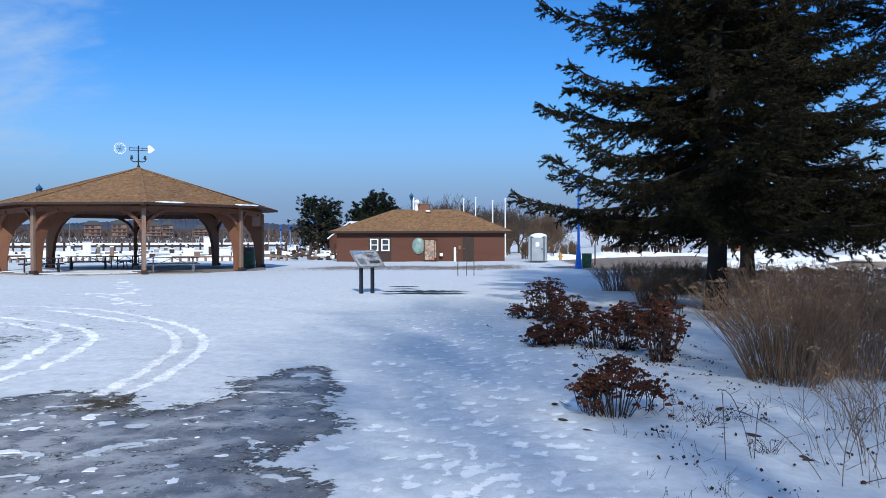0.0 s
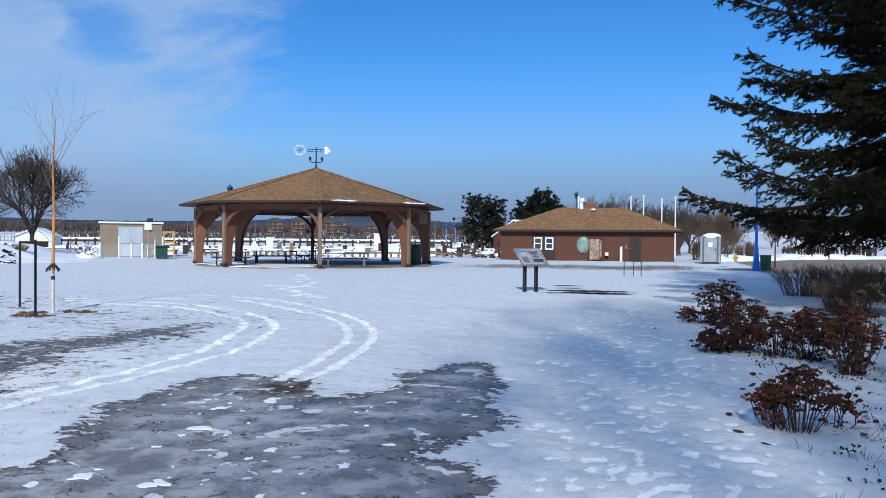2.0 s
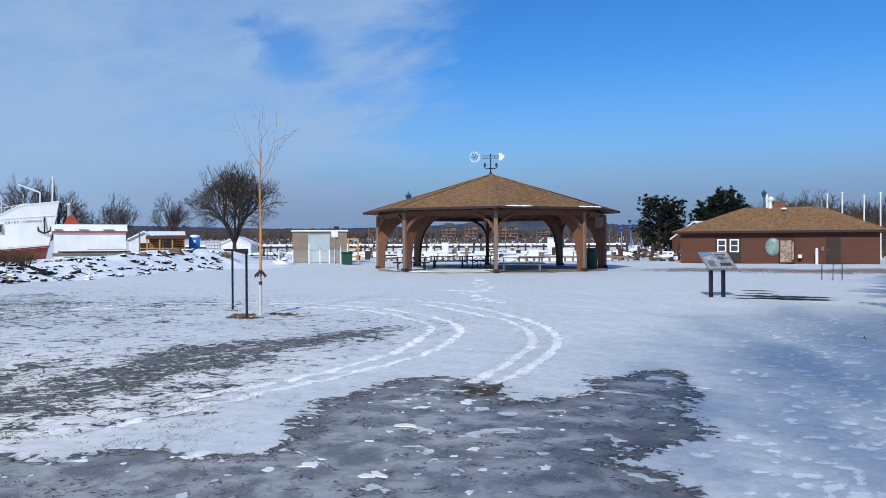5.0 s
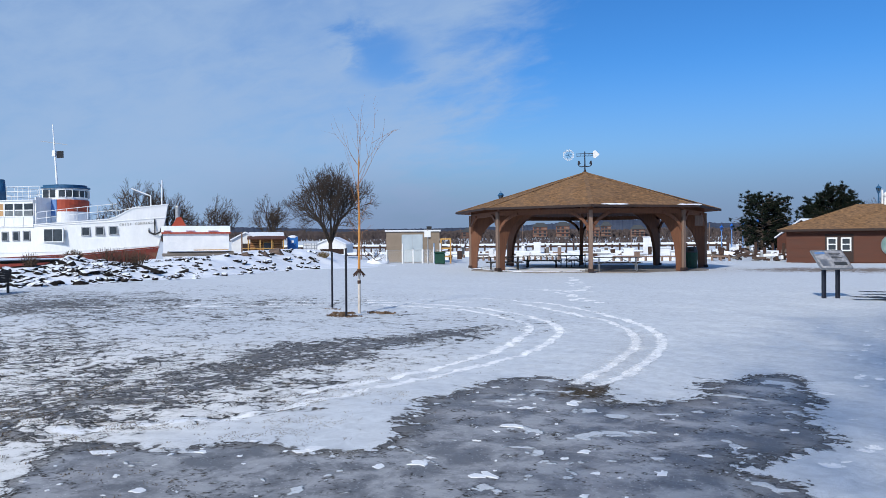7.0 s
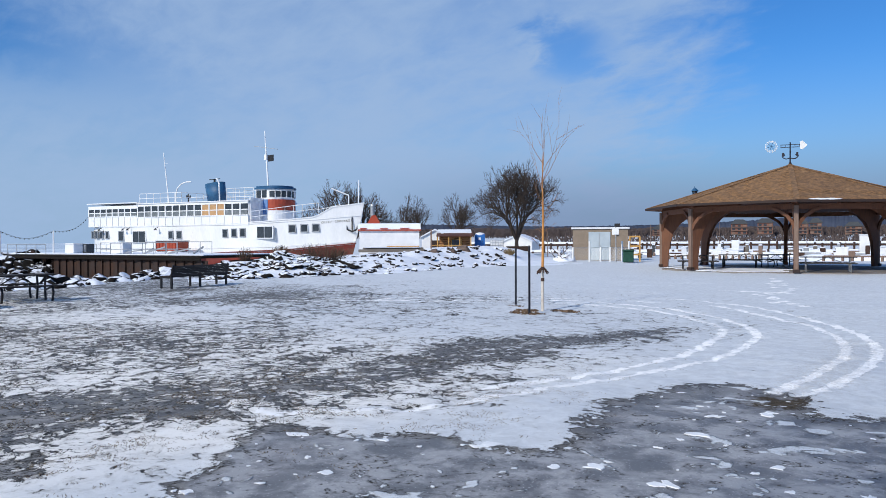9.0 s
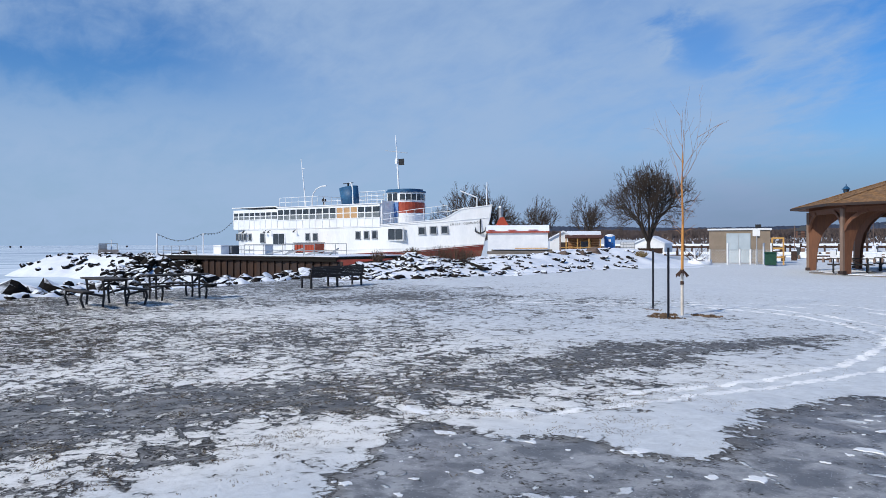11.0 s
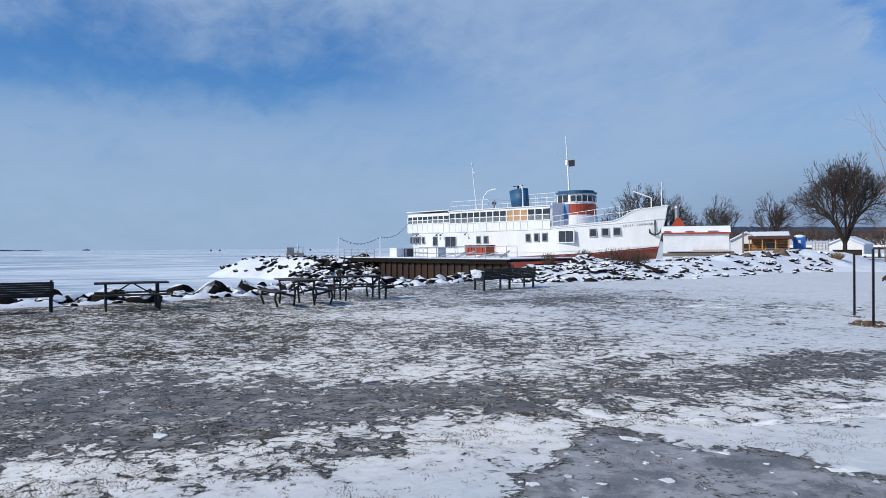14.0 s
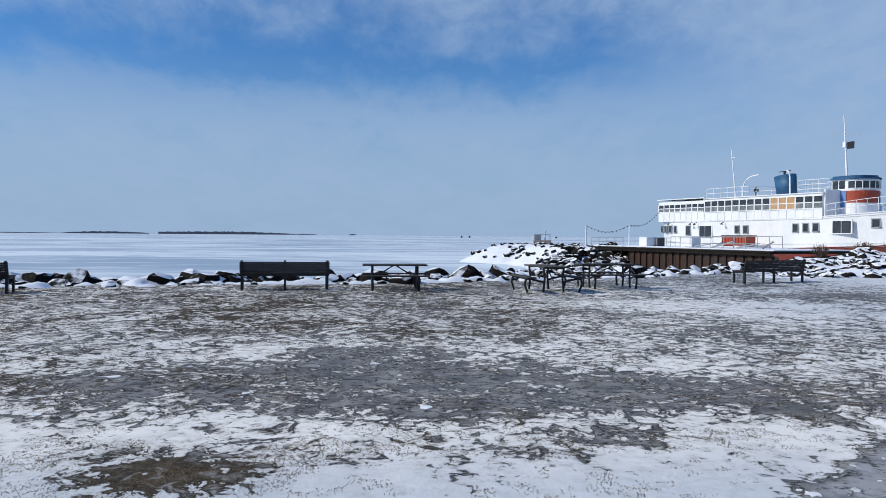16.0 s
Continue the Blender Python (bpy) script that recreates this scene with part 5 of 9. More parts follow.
        part("window_sill", box(B(), u0, v0 - 0.05, wz0 - 0.07, u1, v0, wz0), "ship_white", s)
    saloon(6.1, 18.6, 3.06, 5.02, 0.03, 15, 3.9, 4.82, 5.1, "saloon", lambda i: "orange_glass" if 9 <= i <= 11 else "dark_glass")
    saloon(-0.2, 6.0, 3.06, 4.95, 0.05, 8, 4.02, 4.66, 5.22, "aft_saloon", lambda i: "dark_glass")
    part("wheelhouse_bulkhead", box(B(), 18.62, 0.2, 3.1, 18.72, 2 * HB - 0.2, 5.3), "ship_white", s)
    # lower windows, by place along the side: width, sill, head
    for u, w, z0, z1 in ((0.0, 0.42, 1.98, 2.7), (0.62, 0.42, 1.98, 2.7), (1.3, 0.46, 1.98, 2.7), (2.05, 0.46, 1.96, 2.68), (3.7, 0.7, 1.75, 2.68), (9.8, 0.6, 1.92, 2.64), (10.75, 0.62, 1.92, 2.64), (15.9, 0.6, 2.01, 2.74), (16.85, 0.6, 2.03, 2.76), (17.75, 0.62, 2.05, 2.78), (22.6, 0.75, 2.36, 3.04), (23.75, 0.75, 2.4, 3.07), (24.85, 0.75, 2.44, 3.1)):
        a, va = on_side(u, (z0 + z1) / 2)
        b, vb = on_side(u + w, (z0 + z1) / 2)
        ang = math.atan2(vb - va, b - a)
        m = Matrix.Translation((a, va, 0)) @ Matrix.Rotation(ang, 4, "Z")
        ln = math.hypot(vb - va, b - a)
        win = part("hull_window", box(B(), 0.06, -0.035, z0 + 0.06, ln - 0.06, 0.02, z1 - 0.06, 0.0, m), "dark_glass", s)
        bm = B()
        for q in ((0, ln, z0, z0 + 0.07), (0, ln, z1 - 0.07, z1), (0, 0.08, z0, z1), (ln - 0.08, ln, z0, z1)):
            box(bm, q[0], -0.06, q[2], q[1], 0.02, q[3], 0.0, m)
        part("window_rim", bm, "steel", win)
    for u, w, z0, z1 in ((5.55, 1.5, 1.66, 2.62), (19.55, 1.75, 1.98, 2.88)):
        a, va = on_side(u, 2.3)
        b, vb = on_side(u + w, 2.3)
        win = part("opening", box(B(), a, va - 0.04, z0, b, va + 0.1, z1), "dark_glass", s, "large dark side window")
        bm = B()
        for q in ((a - 0.07, b + 0.07, z1, z1 + 0.07), (a - 0.07, b + 0.07, z0 - 0.07, z0), (a - 0.07, a, z0, z1), (b, b + 0.07, z0, z1)):
            box(bm, q[0], va - 0.07, q[2], q[1], va + 0.05, q[3])
        part("opening_rim", bm, "ship_white", win)
        part("opening_post", box(B(), a + (b - a) * 0.45, va - 0.06, z0, a + (b - a) * 0.5, va - 0.042, z1), "steel", win)
    for u in (1.6, 4.6, 5.2, 8.6):
        bm = tube(B(), (u, -0.02, 2.95), (u, -0.3, 2.85), 0.03, seg=6)
        tube(bm, (u, -0.3, 2.86), (u, -0.3, 2.72), 0.04, 0.14, 8)
        part("side_lamp", bm, "black", s)
    # wheelhouse: round-fronted, white below, red band, windows, blue cap
    cu, r = 18.95, 1.5
    def drum(z0, z1, rr, mat, nm, cap=False):
        bm = B()
        ring = []
        for z in (z0, z1):
            pts = [(cu - 1.15, HB - rr * 0.9), (cu - 1.15, HB + rr * 0.9)]
            arc = [(cu + rr * math.sin(a) * 0.85 + 0.3, HB + rr * math.cos(a)) for a in np.linspace(0.05, math.pi - 0.05, 15)]
            ring.append([bm.verts.new((x, y, z)) for x, y in pts + arc])
        n = len(ring[0])
        for i in range(n):
            j = (i + 1) % n
            bm.faces.new((ring[0][i], ring[0][j], ring[1][j], ring[1][i]))
        bm.faces.new(ring[1])
        bm.faces.new(ring[0][::-1])
        bmesh.ops.recalc_face_normals(bm, faces=bm.faces)
        return part(nm, bm, mat, s)
    drum(3.1, 4.28, r, "ship_white", "wheelhouse_base")
    drum(4.28, 5.2, r * 0.99, "red", "wheelhouse_band")
    drum(5.2, 6.08, r * 0.95, "ship_white", "wheelhouse_top")
    drum(6.08, 6.2, r * 1.07, "ship_blue", "wheelhouse_roof")
    drum(6.2, 6.36, r * 0.9, "ship_blue", "wheelhouse_roof")
    door_y = [HB - r * (0.9 + 0.1 * (du + 1.15) / 1.45) - 0.03 for du in (-0.22, 0.3)]
    part("blue_door", extruded(B(), [(cu - 0.22, door_y[0]), (cu + 0.3, door_y[1]), (cu + 0.3, door_y[1] + 0.05), (cu - 0.22, door_y[0] + 0.05)], 1.25, "z", 3.95), "pale_blue", s, "pale blue wheelhouse door")
    for a in np.linspace(0.3, math.pi - 0.3, 8):
        m = Matrix.Translation((cu + 0.3 + r * 0.95 * math.sin(a) * 0.86, HB + r * 0.955 * math.cos(a), 5.66)) @ Matrix.Rotation(math.atan2(math.cos(a), math.sin(a) * 0.85), 4, "Z")
        win = part("wheelhouse_window", box(B(), -0.02, -0.25, -0.3, 0.02, 0.25, 0.3, 0.0, m), "dark_glass", s)
        bm = B()
        for q in ((-0.28, 0.28, 0.26, 0.31), (-0.28, 0.28, -0.31, -0.26), (-0.29, -0.24, -0.26, 0.26), (0.24, 0.29, -0.26, 0.26)):
            box(bm, -0.03, q[0], q[2], 0.035, q[1], q[3], 0.0, m)
        part("window_rim", bm, "ship_white", win)
    for du in (-1.05, -0.42):
        side_y = [HB - r * 0.95 * (0.9 + 0.1 * (du + k + 1.15) / 1.45) - 0.03 for k in (0.0, 0.52)]
        bm = extruded(B(), [(cu + du, side_y[0]), (cu + du + 0.52, side_y[1]), (cu + du + 0.52, side_y[1] + 0.06), (cu + du, side_y[0] + 0.06)], 0.6, "z", 5.37)
        part("wheelhouse_window", bm, "dark_glass", s)
    # funnel, raked
    bm = B()
    bmesh.ops.create_cone(bm, cap_ends=True, segments=24, radius1=0.99, radius2=1.08, depth=1.75, matrix=Matrix.Translation((12.4, HB, 6.0)) @ Matrix.Diagonal((0.9, 0.7, 1, 1)))
    for v in bm.verts:
        v.co.x -= (v.co.z - 5.1) * 0.14
        v.co.z += (v.co.x - 12.2) * 0.14 if v.co.z > 6 else 0
    fn = part("funnel", bm, "ship_blue", s, "raked blue funnel", True)
    bm = B()
    tube(bm, (12.1, HB, 6.85), (12.1, HB, 7.25), 0.09)
    for a in (0.3, 2.2):
        beam(bm, (12.1 - 0.5 * math.cos(a), HB - 0.5 * math.sin(a), 7.22), (12.1 + 0.5 * math.cos(a), HB + 0.5 * math.sin(a), 7.3), 0.16, 0.05)
    part("funnel_top", bm, "black", fn)
    bm = B()
    arc = [Vector((9.9, 0.8, 5.1)), Vector((9.92, 0.8, 5.9)), Vector((10.1, 0.8, 6.35)), Vector((10.5, 0.8, 6.7)), Vector((11.1, 0.8, 6.88)), Vector((11.6, 0.9, 6.9))]
    for a, b in zip(arc, arc[1:]):
        tube(bm, a, b, 0.06, seg=6)
    part("boat_davit", bm, "ship_white", s)
    bm = B()
    arc = [Vector((14.9, 0.8, 5.1)), Vector((14.85, 0.8, 6.6)), Vector((14.7, 0.8, 6.95)), Vector((14.55, 0.8, 7.05))]
    for a, b in zip(arc, arc[1:]):
        tube(bm, a, b, 0.06, seg=6)
    part("boat_davit", bm, "ship_white", s)
    tube_v = tube(B(), (10.9, 1.3, 5.1), (10.9, 1.3, 5.9), 0.07, seg=8)
    tube(tube_v, (10.9, 1.3, 5.5), (10.9, 1.3, 5.75), 0.2, 0.2, 10)
    part("ventilator", tube_v, "black", s)
    # masts
    bm = tube(B(), (18.1, HB, 6.4), (17.75, HB, 11.2), 0.085, 0.035)
    m1 = part("fore_mast", bm, "ship_white", s)
    part("yard", beam(B(), (16.6, HB, 9.95), (19.1, HB, 9.55), 0.05, 0.05), "steel", m1)
    part("mast_light", box(B(), 17.75, HB - 0.1, 8.7, 18.0, HB + 0.1, 9.15), "ship_white", m1)
    f = B()
    box(f, 18.05, HB - 0.01, 8.55, 18.72, HB + 0.015, 9.1)
    for v in f.verts:
        v.co.y += 0.05 * math.sin(v.co.x * 5)
    part("flag", f, "black", m1, "small black flag")
    bm = tube(B(), (6.6, HB, 5.2), (5.95, HB, 9.95), 0.07, 0.03)
    m2 = part("aft_mast", bm, "ship_white", s)
    part("yard", beam(B(), (6.0, HB, 9.0), (6.45, HB, 8.95), 0.03, 0.03), "ship_white", m2)
    # rails
    def rail(pts, h, n_bars=2, every=0.9, nm="deck_rail"):
        bm = B()
        for a, b in zip(pts, pts[1:]):
            a, b = Vector(a), Vector(b)
            for k in range(1, n_bars + 1):
                tube(bm, a + Vector((0, 0, h * k / n_bars)), b + Vector((0, 0, h * k / n_bars)), 0.022, seg=5)
            n = max(1, round((b - a).length / every))
            for i in range(n + 1):
                q = a.lerp(b, i / n)
                tube(bm, q, q + Vector((0, 0, h)), 0.022, seg=5)
        part(nm, bm, "ship_white", s)
    rail([(6.2, 0.2, 5.1), (11.2, 0.2, 5.1)], 0.85)
    rail([(6.2, 6.3, 5.1), (11.2, 6.3, 5.1), (11.2, 0.2, 5.1)], 0.85)
    rail([(15.3, 1.2, 5.1), (18.2, 1.2, 5.1)], 1.1, 3)
    rail([(15.3, 1.2, 5.1), (15.3, 4.5, 5.1), (18.2, 4.5, 5.1)], 1.1, 3)
    fore = [(u, side_v(u, 3.6) + 0.1, 3.2 + (u - 18.8) * 0.11) for u in (18.8, 20.3, 21.8, 23.2, 24.4)]
    rail(fore, 0.95)
    rail([(u, 2 * HB - v, z) for u, v, z in fore], 0.95)
    # bow: staff, davit, anchor, name in dark bars
    part("jack_staff", tube(B(), (SL - 0.2, HB, 4.7), (SL - 0.15, HB, 6.6), 0.05, 0.04), "ship_white", s)
    bm = tube(B(), (26.4, HB - 0.2, 4.6), (26.4, HB - 0.2, 5.4), 0.05, seg=6)
    tube(bm, (26.4, HB - 0.2, 5.4), (25.2, HB - 0.9, 5.95), 0.05, seg=6)
    part("anchor_davit", bm, "ship_white", s)
    u, v = on_side(28.75, 2.9)
    bm = tube(B(), (u, v - 0.12, 2.45), (u, v - 0.12, 3.6), 0.05, seg=6)
    for k in (-1, 1):
        tube(bm, (u, v - 0.12, 2.45), (u + k * 0.4, v - 0.14 + k * 0.1, 2.62), 0.06, seg=6)
        tube(bm, (u + k * 0.4, v - 0.14 + k * 0.1, 2.62), (u + k * 0.42, v - 0.14 + k * 0.1, 2.95), 0.07, 0.02, 6)
    part("anchor", bm, "black", s, "black anchor on the bow")
    # ship's name along the bow, bent round the plating
    for i, letter in enumerate("CHIEF COMMANDA"):
        if letter == " ":
            continue
        curve = bpy.data.curves.new("letter", "FONT")
        curve.body, curve.size, curve.extrude = letter, 0.26, 0.008
        ob = bpy.data.objects.new("letter", curve)
        me = bpy.data.meshes.new_from_object(ob)
        bpy.data.objects.remove(ob)
        middle = (max(v.co.x for v in me.vertices) + min(v.co.x for v in me.vertices)) / 2
        for v in me.vertices:
            z = 3.1 + 0.0125 * i + v.co.y
            a, va = on_side(25.84 + 0.215 * i + (v.co.x - middle) * 0.85, z)
            v.co = (a, va - 0.035 - v.co.z, z)
        me.materials.clear()
        part("letter", me, "name_grey", s)


ship()


# ---- trees ----
def bars_mesh(name, P, Q, r0, r1, mat, sides=4):
    """Many thin tapered bars, from the points P to the points Q, in one mesh."""
    P, Q = np.asarray(P, float), np.asarray(Q, float)
    d = Q - P
    d /= np.maximum(np.linalg.norm(d, axis=1, keepdims=True), 1e-9)
    ref = np.where(np.abs(d[:, 2:3]) > 0.9, np.array([[1.0, 0, 0]]), np.array([[0, 0, 1.0]]))
    a = np.cross(d, ref)
    a /= np.linalg.norm(a, axis=1, keepdims=True)
    b = np.cross(d, a)
    ang = np.arange(sides) * 2 * math.pi / sides
    ring = a[:, None, :] * np.cos(ang)[None, :, None] + b[:, None, :] * np.sin(ang)[None, :, None]
    V = np.concatenate([P[:, None, :] + ring * np.asarray(r0)[:, None, None], Q[:, None, :] + ring * np.asarray(r1)[:, None, None]], 1)
    n = len(P)
    k = np.arange(sides)
    f = np.stack([k, (k + 1) % sides, sides + (k + 1) % sides, sides + k], -1)
    F = (np.arange(n) * 2 * sides)[:, None, None] + f[None]
    return from_arrays(name, V.reshape(-1, 3), F.reshape(-1, 4), mat, True)


def spruce_meshes(seed, height, reach, low, spacing):
    """Trunk with limbs, and a crown of drooping boughs whose twigs carry short, dense shoots, for a spruce."""
    rs = np.random.RandomState(seed)
    limbs_p, limbs_q, limbs_a, limbs_b = [], [], [], []
    sh_p, sh_d, sh_l = [], [], []
    n = 14
    for i in range(n):
        z0, z1 = height * i / n, height * (i + 1) / n
        r = lambda z: 0.22 * (1 - z / height) ** 0.85 + 0.015 + 0.08 * math.exp(-z / 0.4)
        limbs_p.append((0.03 * math.sin(i), 0.03 * math.cos(i * 1.3), z0))
        limbs_q.append((0.03 * math.sin(i + 1), 0.03 * math.cos((i + 1) * 1.3), z1))
        limbs_a.append(r(z0))
        limbs_b.append(r(z1))
    z = low
    while z < height - 0.3:
        f = (z - low) / (height - low)
        L0 = reach * (1 - f) ** 0.42 * (1.08 - 0.08 * min(1, f / 0.06))
        sparse = 1.0 if z < 9.0 else 2.6
        turn = rs.rand() * 6.283
        count = rs.randint(5, 8)
        for k in range(count):
            az = turn + 6.283 * (k + rs.uniform(-0.35, 0.35)) / count
            L = L0 * rs.uniform(0.56, 1.04)
            if L < 0.25:
                continue
            droop = rs.uniform(0.10, 0.24) * (1 - f * 0.8)
            rise = rs.uniform(-0.14, 0.0) + f * 0.55
            m = max(5, int(L / 0.4))
            wob = rs.normal(0, 0.05)
            pts = []
            for j in range(m + 1):
                s = j / m
                x = L * s
                zz = z + rs.uniform(-0.02, 0.02) + rise * x - droop * L * math.sin(math.pi * min(1, s * 0.9)) * 0.75 + 0.12 * L * max(0, s - 0.68) ** 1.2
                pts.append(np.array([math.cos(az) * x - math.sin(az) * wob * x * s, math.sin(az) * x + math.cos(az) * wob * x * s, zz]))
            for j in range(m):
                limbs_p.append(pts[j])
                limbs_q.append(pts[j + 1])
                limbs_a.append(0.012 + 0.011 * L * (1 - j / m))
                limbs_b.append(0.012 + 0.011 * L * (1 - (j + 1) / m))
            dist = max(0.3, L * rs.uniform(0.1, 0.26))
            while dist < L:
                s = dist / L * m
                j = min(int(s), m - 1)
                p = pts[j] + (pts[j + 1] - pts[j]) * (s - j)
                d = pts[j + 1] - pts[j]
                d = d / np.linalg.norm(d)
                lat = np.cross(d, [0, 0, 1.0])
                lat /= np.linalg.norm(lat)
                for sd in (-1, 1):
                    ln = min(0.9, 0.32 + 0.34 * (L - dist)) * rs.uniform(0.5, 1.15)
                    t = d * rs.uniform(0.45, 0.95) + lat * sd * rs.uniform(0.5, 1.0) + np.array([0, 0, rs.uniform(-0.5, 0.12)])
                    t /= np.linalg.norm(t)
                    tip = p + t * ln + np.array([0, 0, -0.22 * ln * ln])
                    limbs_p.append(p)
                    limbs_q.append(tip)
                    limbs_a.append(0.007)
                    limbs_b.append(0.004)
                    u = 0.10 * rs.rand()
                    while u < ln:
                        q = p + t * u + np.array([0, 0, -0.22 * u * u])
                        side = np.cross(t, [0, 0, 1.0]) * rs.choice([-1, 1]) * rs.uniform(0.3, 1.0)
                        v = t * rs.uniform(0.4, 0.9) + side + np.array([0, 0, rs.uniform(-0.75, 0.25)])
                        sh_p.append(q)
                        sh_d.append(v / np.linalg.norm(v))
                        sh_l.append(rs.uniform(0.10, 0.24))
                        u += rs.uniform(0.06, 0.11) * sparse
                    sh_p.append(tip - t * 0.06)
                    sh_d.append(t + np.array([0, 0, 0.15]))
                    sh_l.append(rs.uniform(0.12, 0.2))
                dist += spacing * sparse * rs.uniform(0.8, 1.25)
            for _ in range(5):
                v = (pts[-1] - pts[-2]) / np.linalg.norm(pts[-1] - pts[-2]) + rs.normal(0, 0.35, 3)
                sh_p.append(pts[-1] - v * 0.08)
                sh_d.append(v / np.linalg.norm(v))
                sh_l.append(rs.uniform(0.15, 0.28))
        z += rs.uniform(0.40, 0.56)
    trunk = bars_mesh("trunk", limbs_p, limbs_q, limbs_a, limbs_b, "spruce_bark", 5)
    # short needles in a dense brush round every shoot, longest in its middle
    P, Dv, Ln = np.array(sh_p), np.array(sh_d), np.array(sh_l)
    per = np.maximum(4, (Ln / 0.03).astype(int))
    own = np.repeat(np.arange(len(P)), per)
    start = np.cumsum(per) - per
    frac = (np.arange(len(own)) - start[own] + 0.5) / per[own]
    base = P[own] + Dv[own] * (Ln[own] * frac)[:, None]
    d = Dv[own]
    a = np.cross(d, np.tile(np.array([[0.1, 0, 1.0]]), (len(own), 1)))
    a /= np.maximum(np.linalg.norm(a, axis=1, keepdims=True), 1e-6)
    b = np.cross(d, a)
    V = []
    for k in range(3):
        th = rs.rand(len(own)) * 2.0 + k * 2.1
        out = a * np.cos(th)[:, None] + b * np.sin(th)[:, None]
        tip = base + out * rs.uniform(0.034, 0.066, len(own))[:, None] + d * rs.uniform(0.03, 0.07, len(own))[:, None]
        w = np.cross(out, d) * 0.0105 + d * 0.014
        V.append(np.stack([base - w, base + w, tip], 1))
    V = np.concatenate(V, 0).reshape(-1, 3)
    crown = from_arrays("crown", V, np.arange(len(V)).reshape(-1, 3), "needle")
    return trunk, crown


def spruce(place, turn, meshes, label, scale=1.0, group=""):
    t = thing("spruce_tree", place, turn, label, "tree", group)
    t.scale = (scale,) * 3
    part("trunk", meshes[0], "spruce_bark", t)
    part("crown", meshes[1], "needle", t)
    return t


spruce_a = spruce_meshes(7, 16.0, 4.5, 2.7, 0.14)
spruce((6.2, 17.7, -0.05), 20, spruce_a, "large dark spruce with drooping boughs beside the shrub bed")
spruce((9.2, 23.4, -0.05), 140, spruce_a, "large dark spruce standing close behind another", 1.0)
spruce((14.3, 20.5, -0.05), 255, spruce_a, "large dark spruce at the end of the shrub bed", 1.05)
def bare_tree_mesh(seed, height, spread, mat="bark", levels=6, trunk_r=0.22, fork=0.22, thin=0.012, splits=(3, 4), width=None, climb=0.05):
    """A leafless crown that forks again and again, in one mesh of tapered limbs."""
    rs = np.random.RandomState(seed)
    P, Q, A, C = [], [], [], []
    def grow(p, d, ln, r, lev):
        m = 3 if lev > 1 else 2
        for i in range(m):
            d2 = d + rs.normal(0, 0.10, 3) + np.array([0, 0, climb])
            d2 /= np.linalg.norm(d2)
            q = p + d2 * ln / m
            P.append(p)
            Q.append(q)
            A.append(max(thin, r * (1 - 0.35 * i / m)))
            C.append(max(thin * 0.8, r * (1 - 0.35 * (i + 1) / m)))
            if lev > 0 and i > 0:
                side(q, d2, ln * rs.uniform(0.5, 0.72), r * 0.5, lev - 1)
            p, d = q, d2
        if lev > 0:
            for _ in range(2):
                side(p, d, ln * rs.uniform(0.62, 0.8), r * 0.62, lev - 1, 0.55)
    def side(p, d, ln, r, lev, k=0.8):
        o = rs.normal(0, 1, 3)
        o -= d * (o @ d)
        o /= np.linalg.norm(o)
        v = d + o * k * rs.uniform(0.7, 1.2) * spread
        grow(p, v / np.linalg.norm(v), ln, r, lev)
    p = np.array([0, 0, -0.1])
    q = np.array([0, 0, height * fork])
    P.append(p), Q.append(q), A.append(trunk_r * 1.25), C.append(trunk_r)
    for i in range(rs.randint(*splits) + 2):
        az = 2 * math.pi * (i / 5.0 + rs.rand() * 0.1)
        v = np.array([math.cos(az) * 0.75 * spread, math.sin(az) * 0.75 * spread, 1.0 + 0.3 * rs.rand()])
        grow(q - np.array([0, 0, rs.rand() * 0.3]), v / np.linalg.norm(v), height * 0.27, trunk_r * 0.62, levels - 2)
    grow(q, np.array([0.05, 0.0, 1.0]), height * 0.3, trunk_r * 0.7, levels - 2)
    top = max(v[2] for v in Q)
    k = height / top
    P, Q = np.array(P) * k, np.array(Q) * k
    if width:
        w = width / (2 * np.percentile(np.hypot(Q[:, 0], Q[:, 1]), 97))
        P[:, :2] *= w
        Q[:, :2] *= w
    A, C = np.array(A), np.array(C)
    stout = A > trunk_r * 0.45
    return bars_mesh("trunk", P[stout], Q[stout], A[stout], C[stout], mat, 7), bars_mesh("crown", P[~stout], Q[~stout], A[~stout], C[~stout], mat, 4)


BARE = [bare_tree_mesh(21 + i, 6.5, 1.0, "bark", 6, 0.13, 0.16, 0.008, (5, 7), 6.2) for i in range(3)]


def bare_tree(name, place, height, i, turn, label, width=1.0, group=""):
    t = thing(name, place, turn, label, "tree", group)
    k = height / 6.5
    t.scale = (k * width, k * width, k)
    part("trunk", BARE[i][0], "bark", t)
    part("crown", BARE[i][1], "bark", t)
    return t


# the round-headed tree among the sheds
big_tree = thing("bare_tree", at(41.0, 74, 0.6), 30, "round-headed bare tree on the snowy bank", "tree")
for name, me in zip(("trunk", "crown"), bare_tree_mesh(34, 8.9, 1.0, "bark", 7, 0.17, 0.13, 0.0075, (8, 9), 8.6, 0.03)):
    part(name, me, "bark", big_tree)
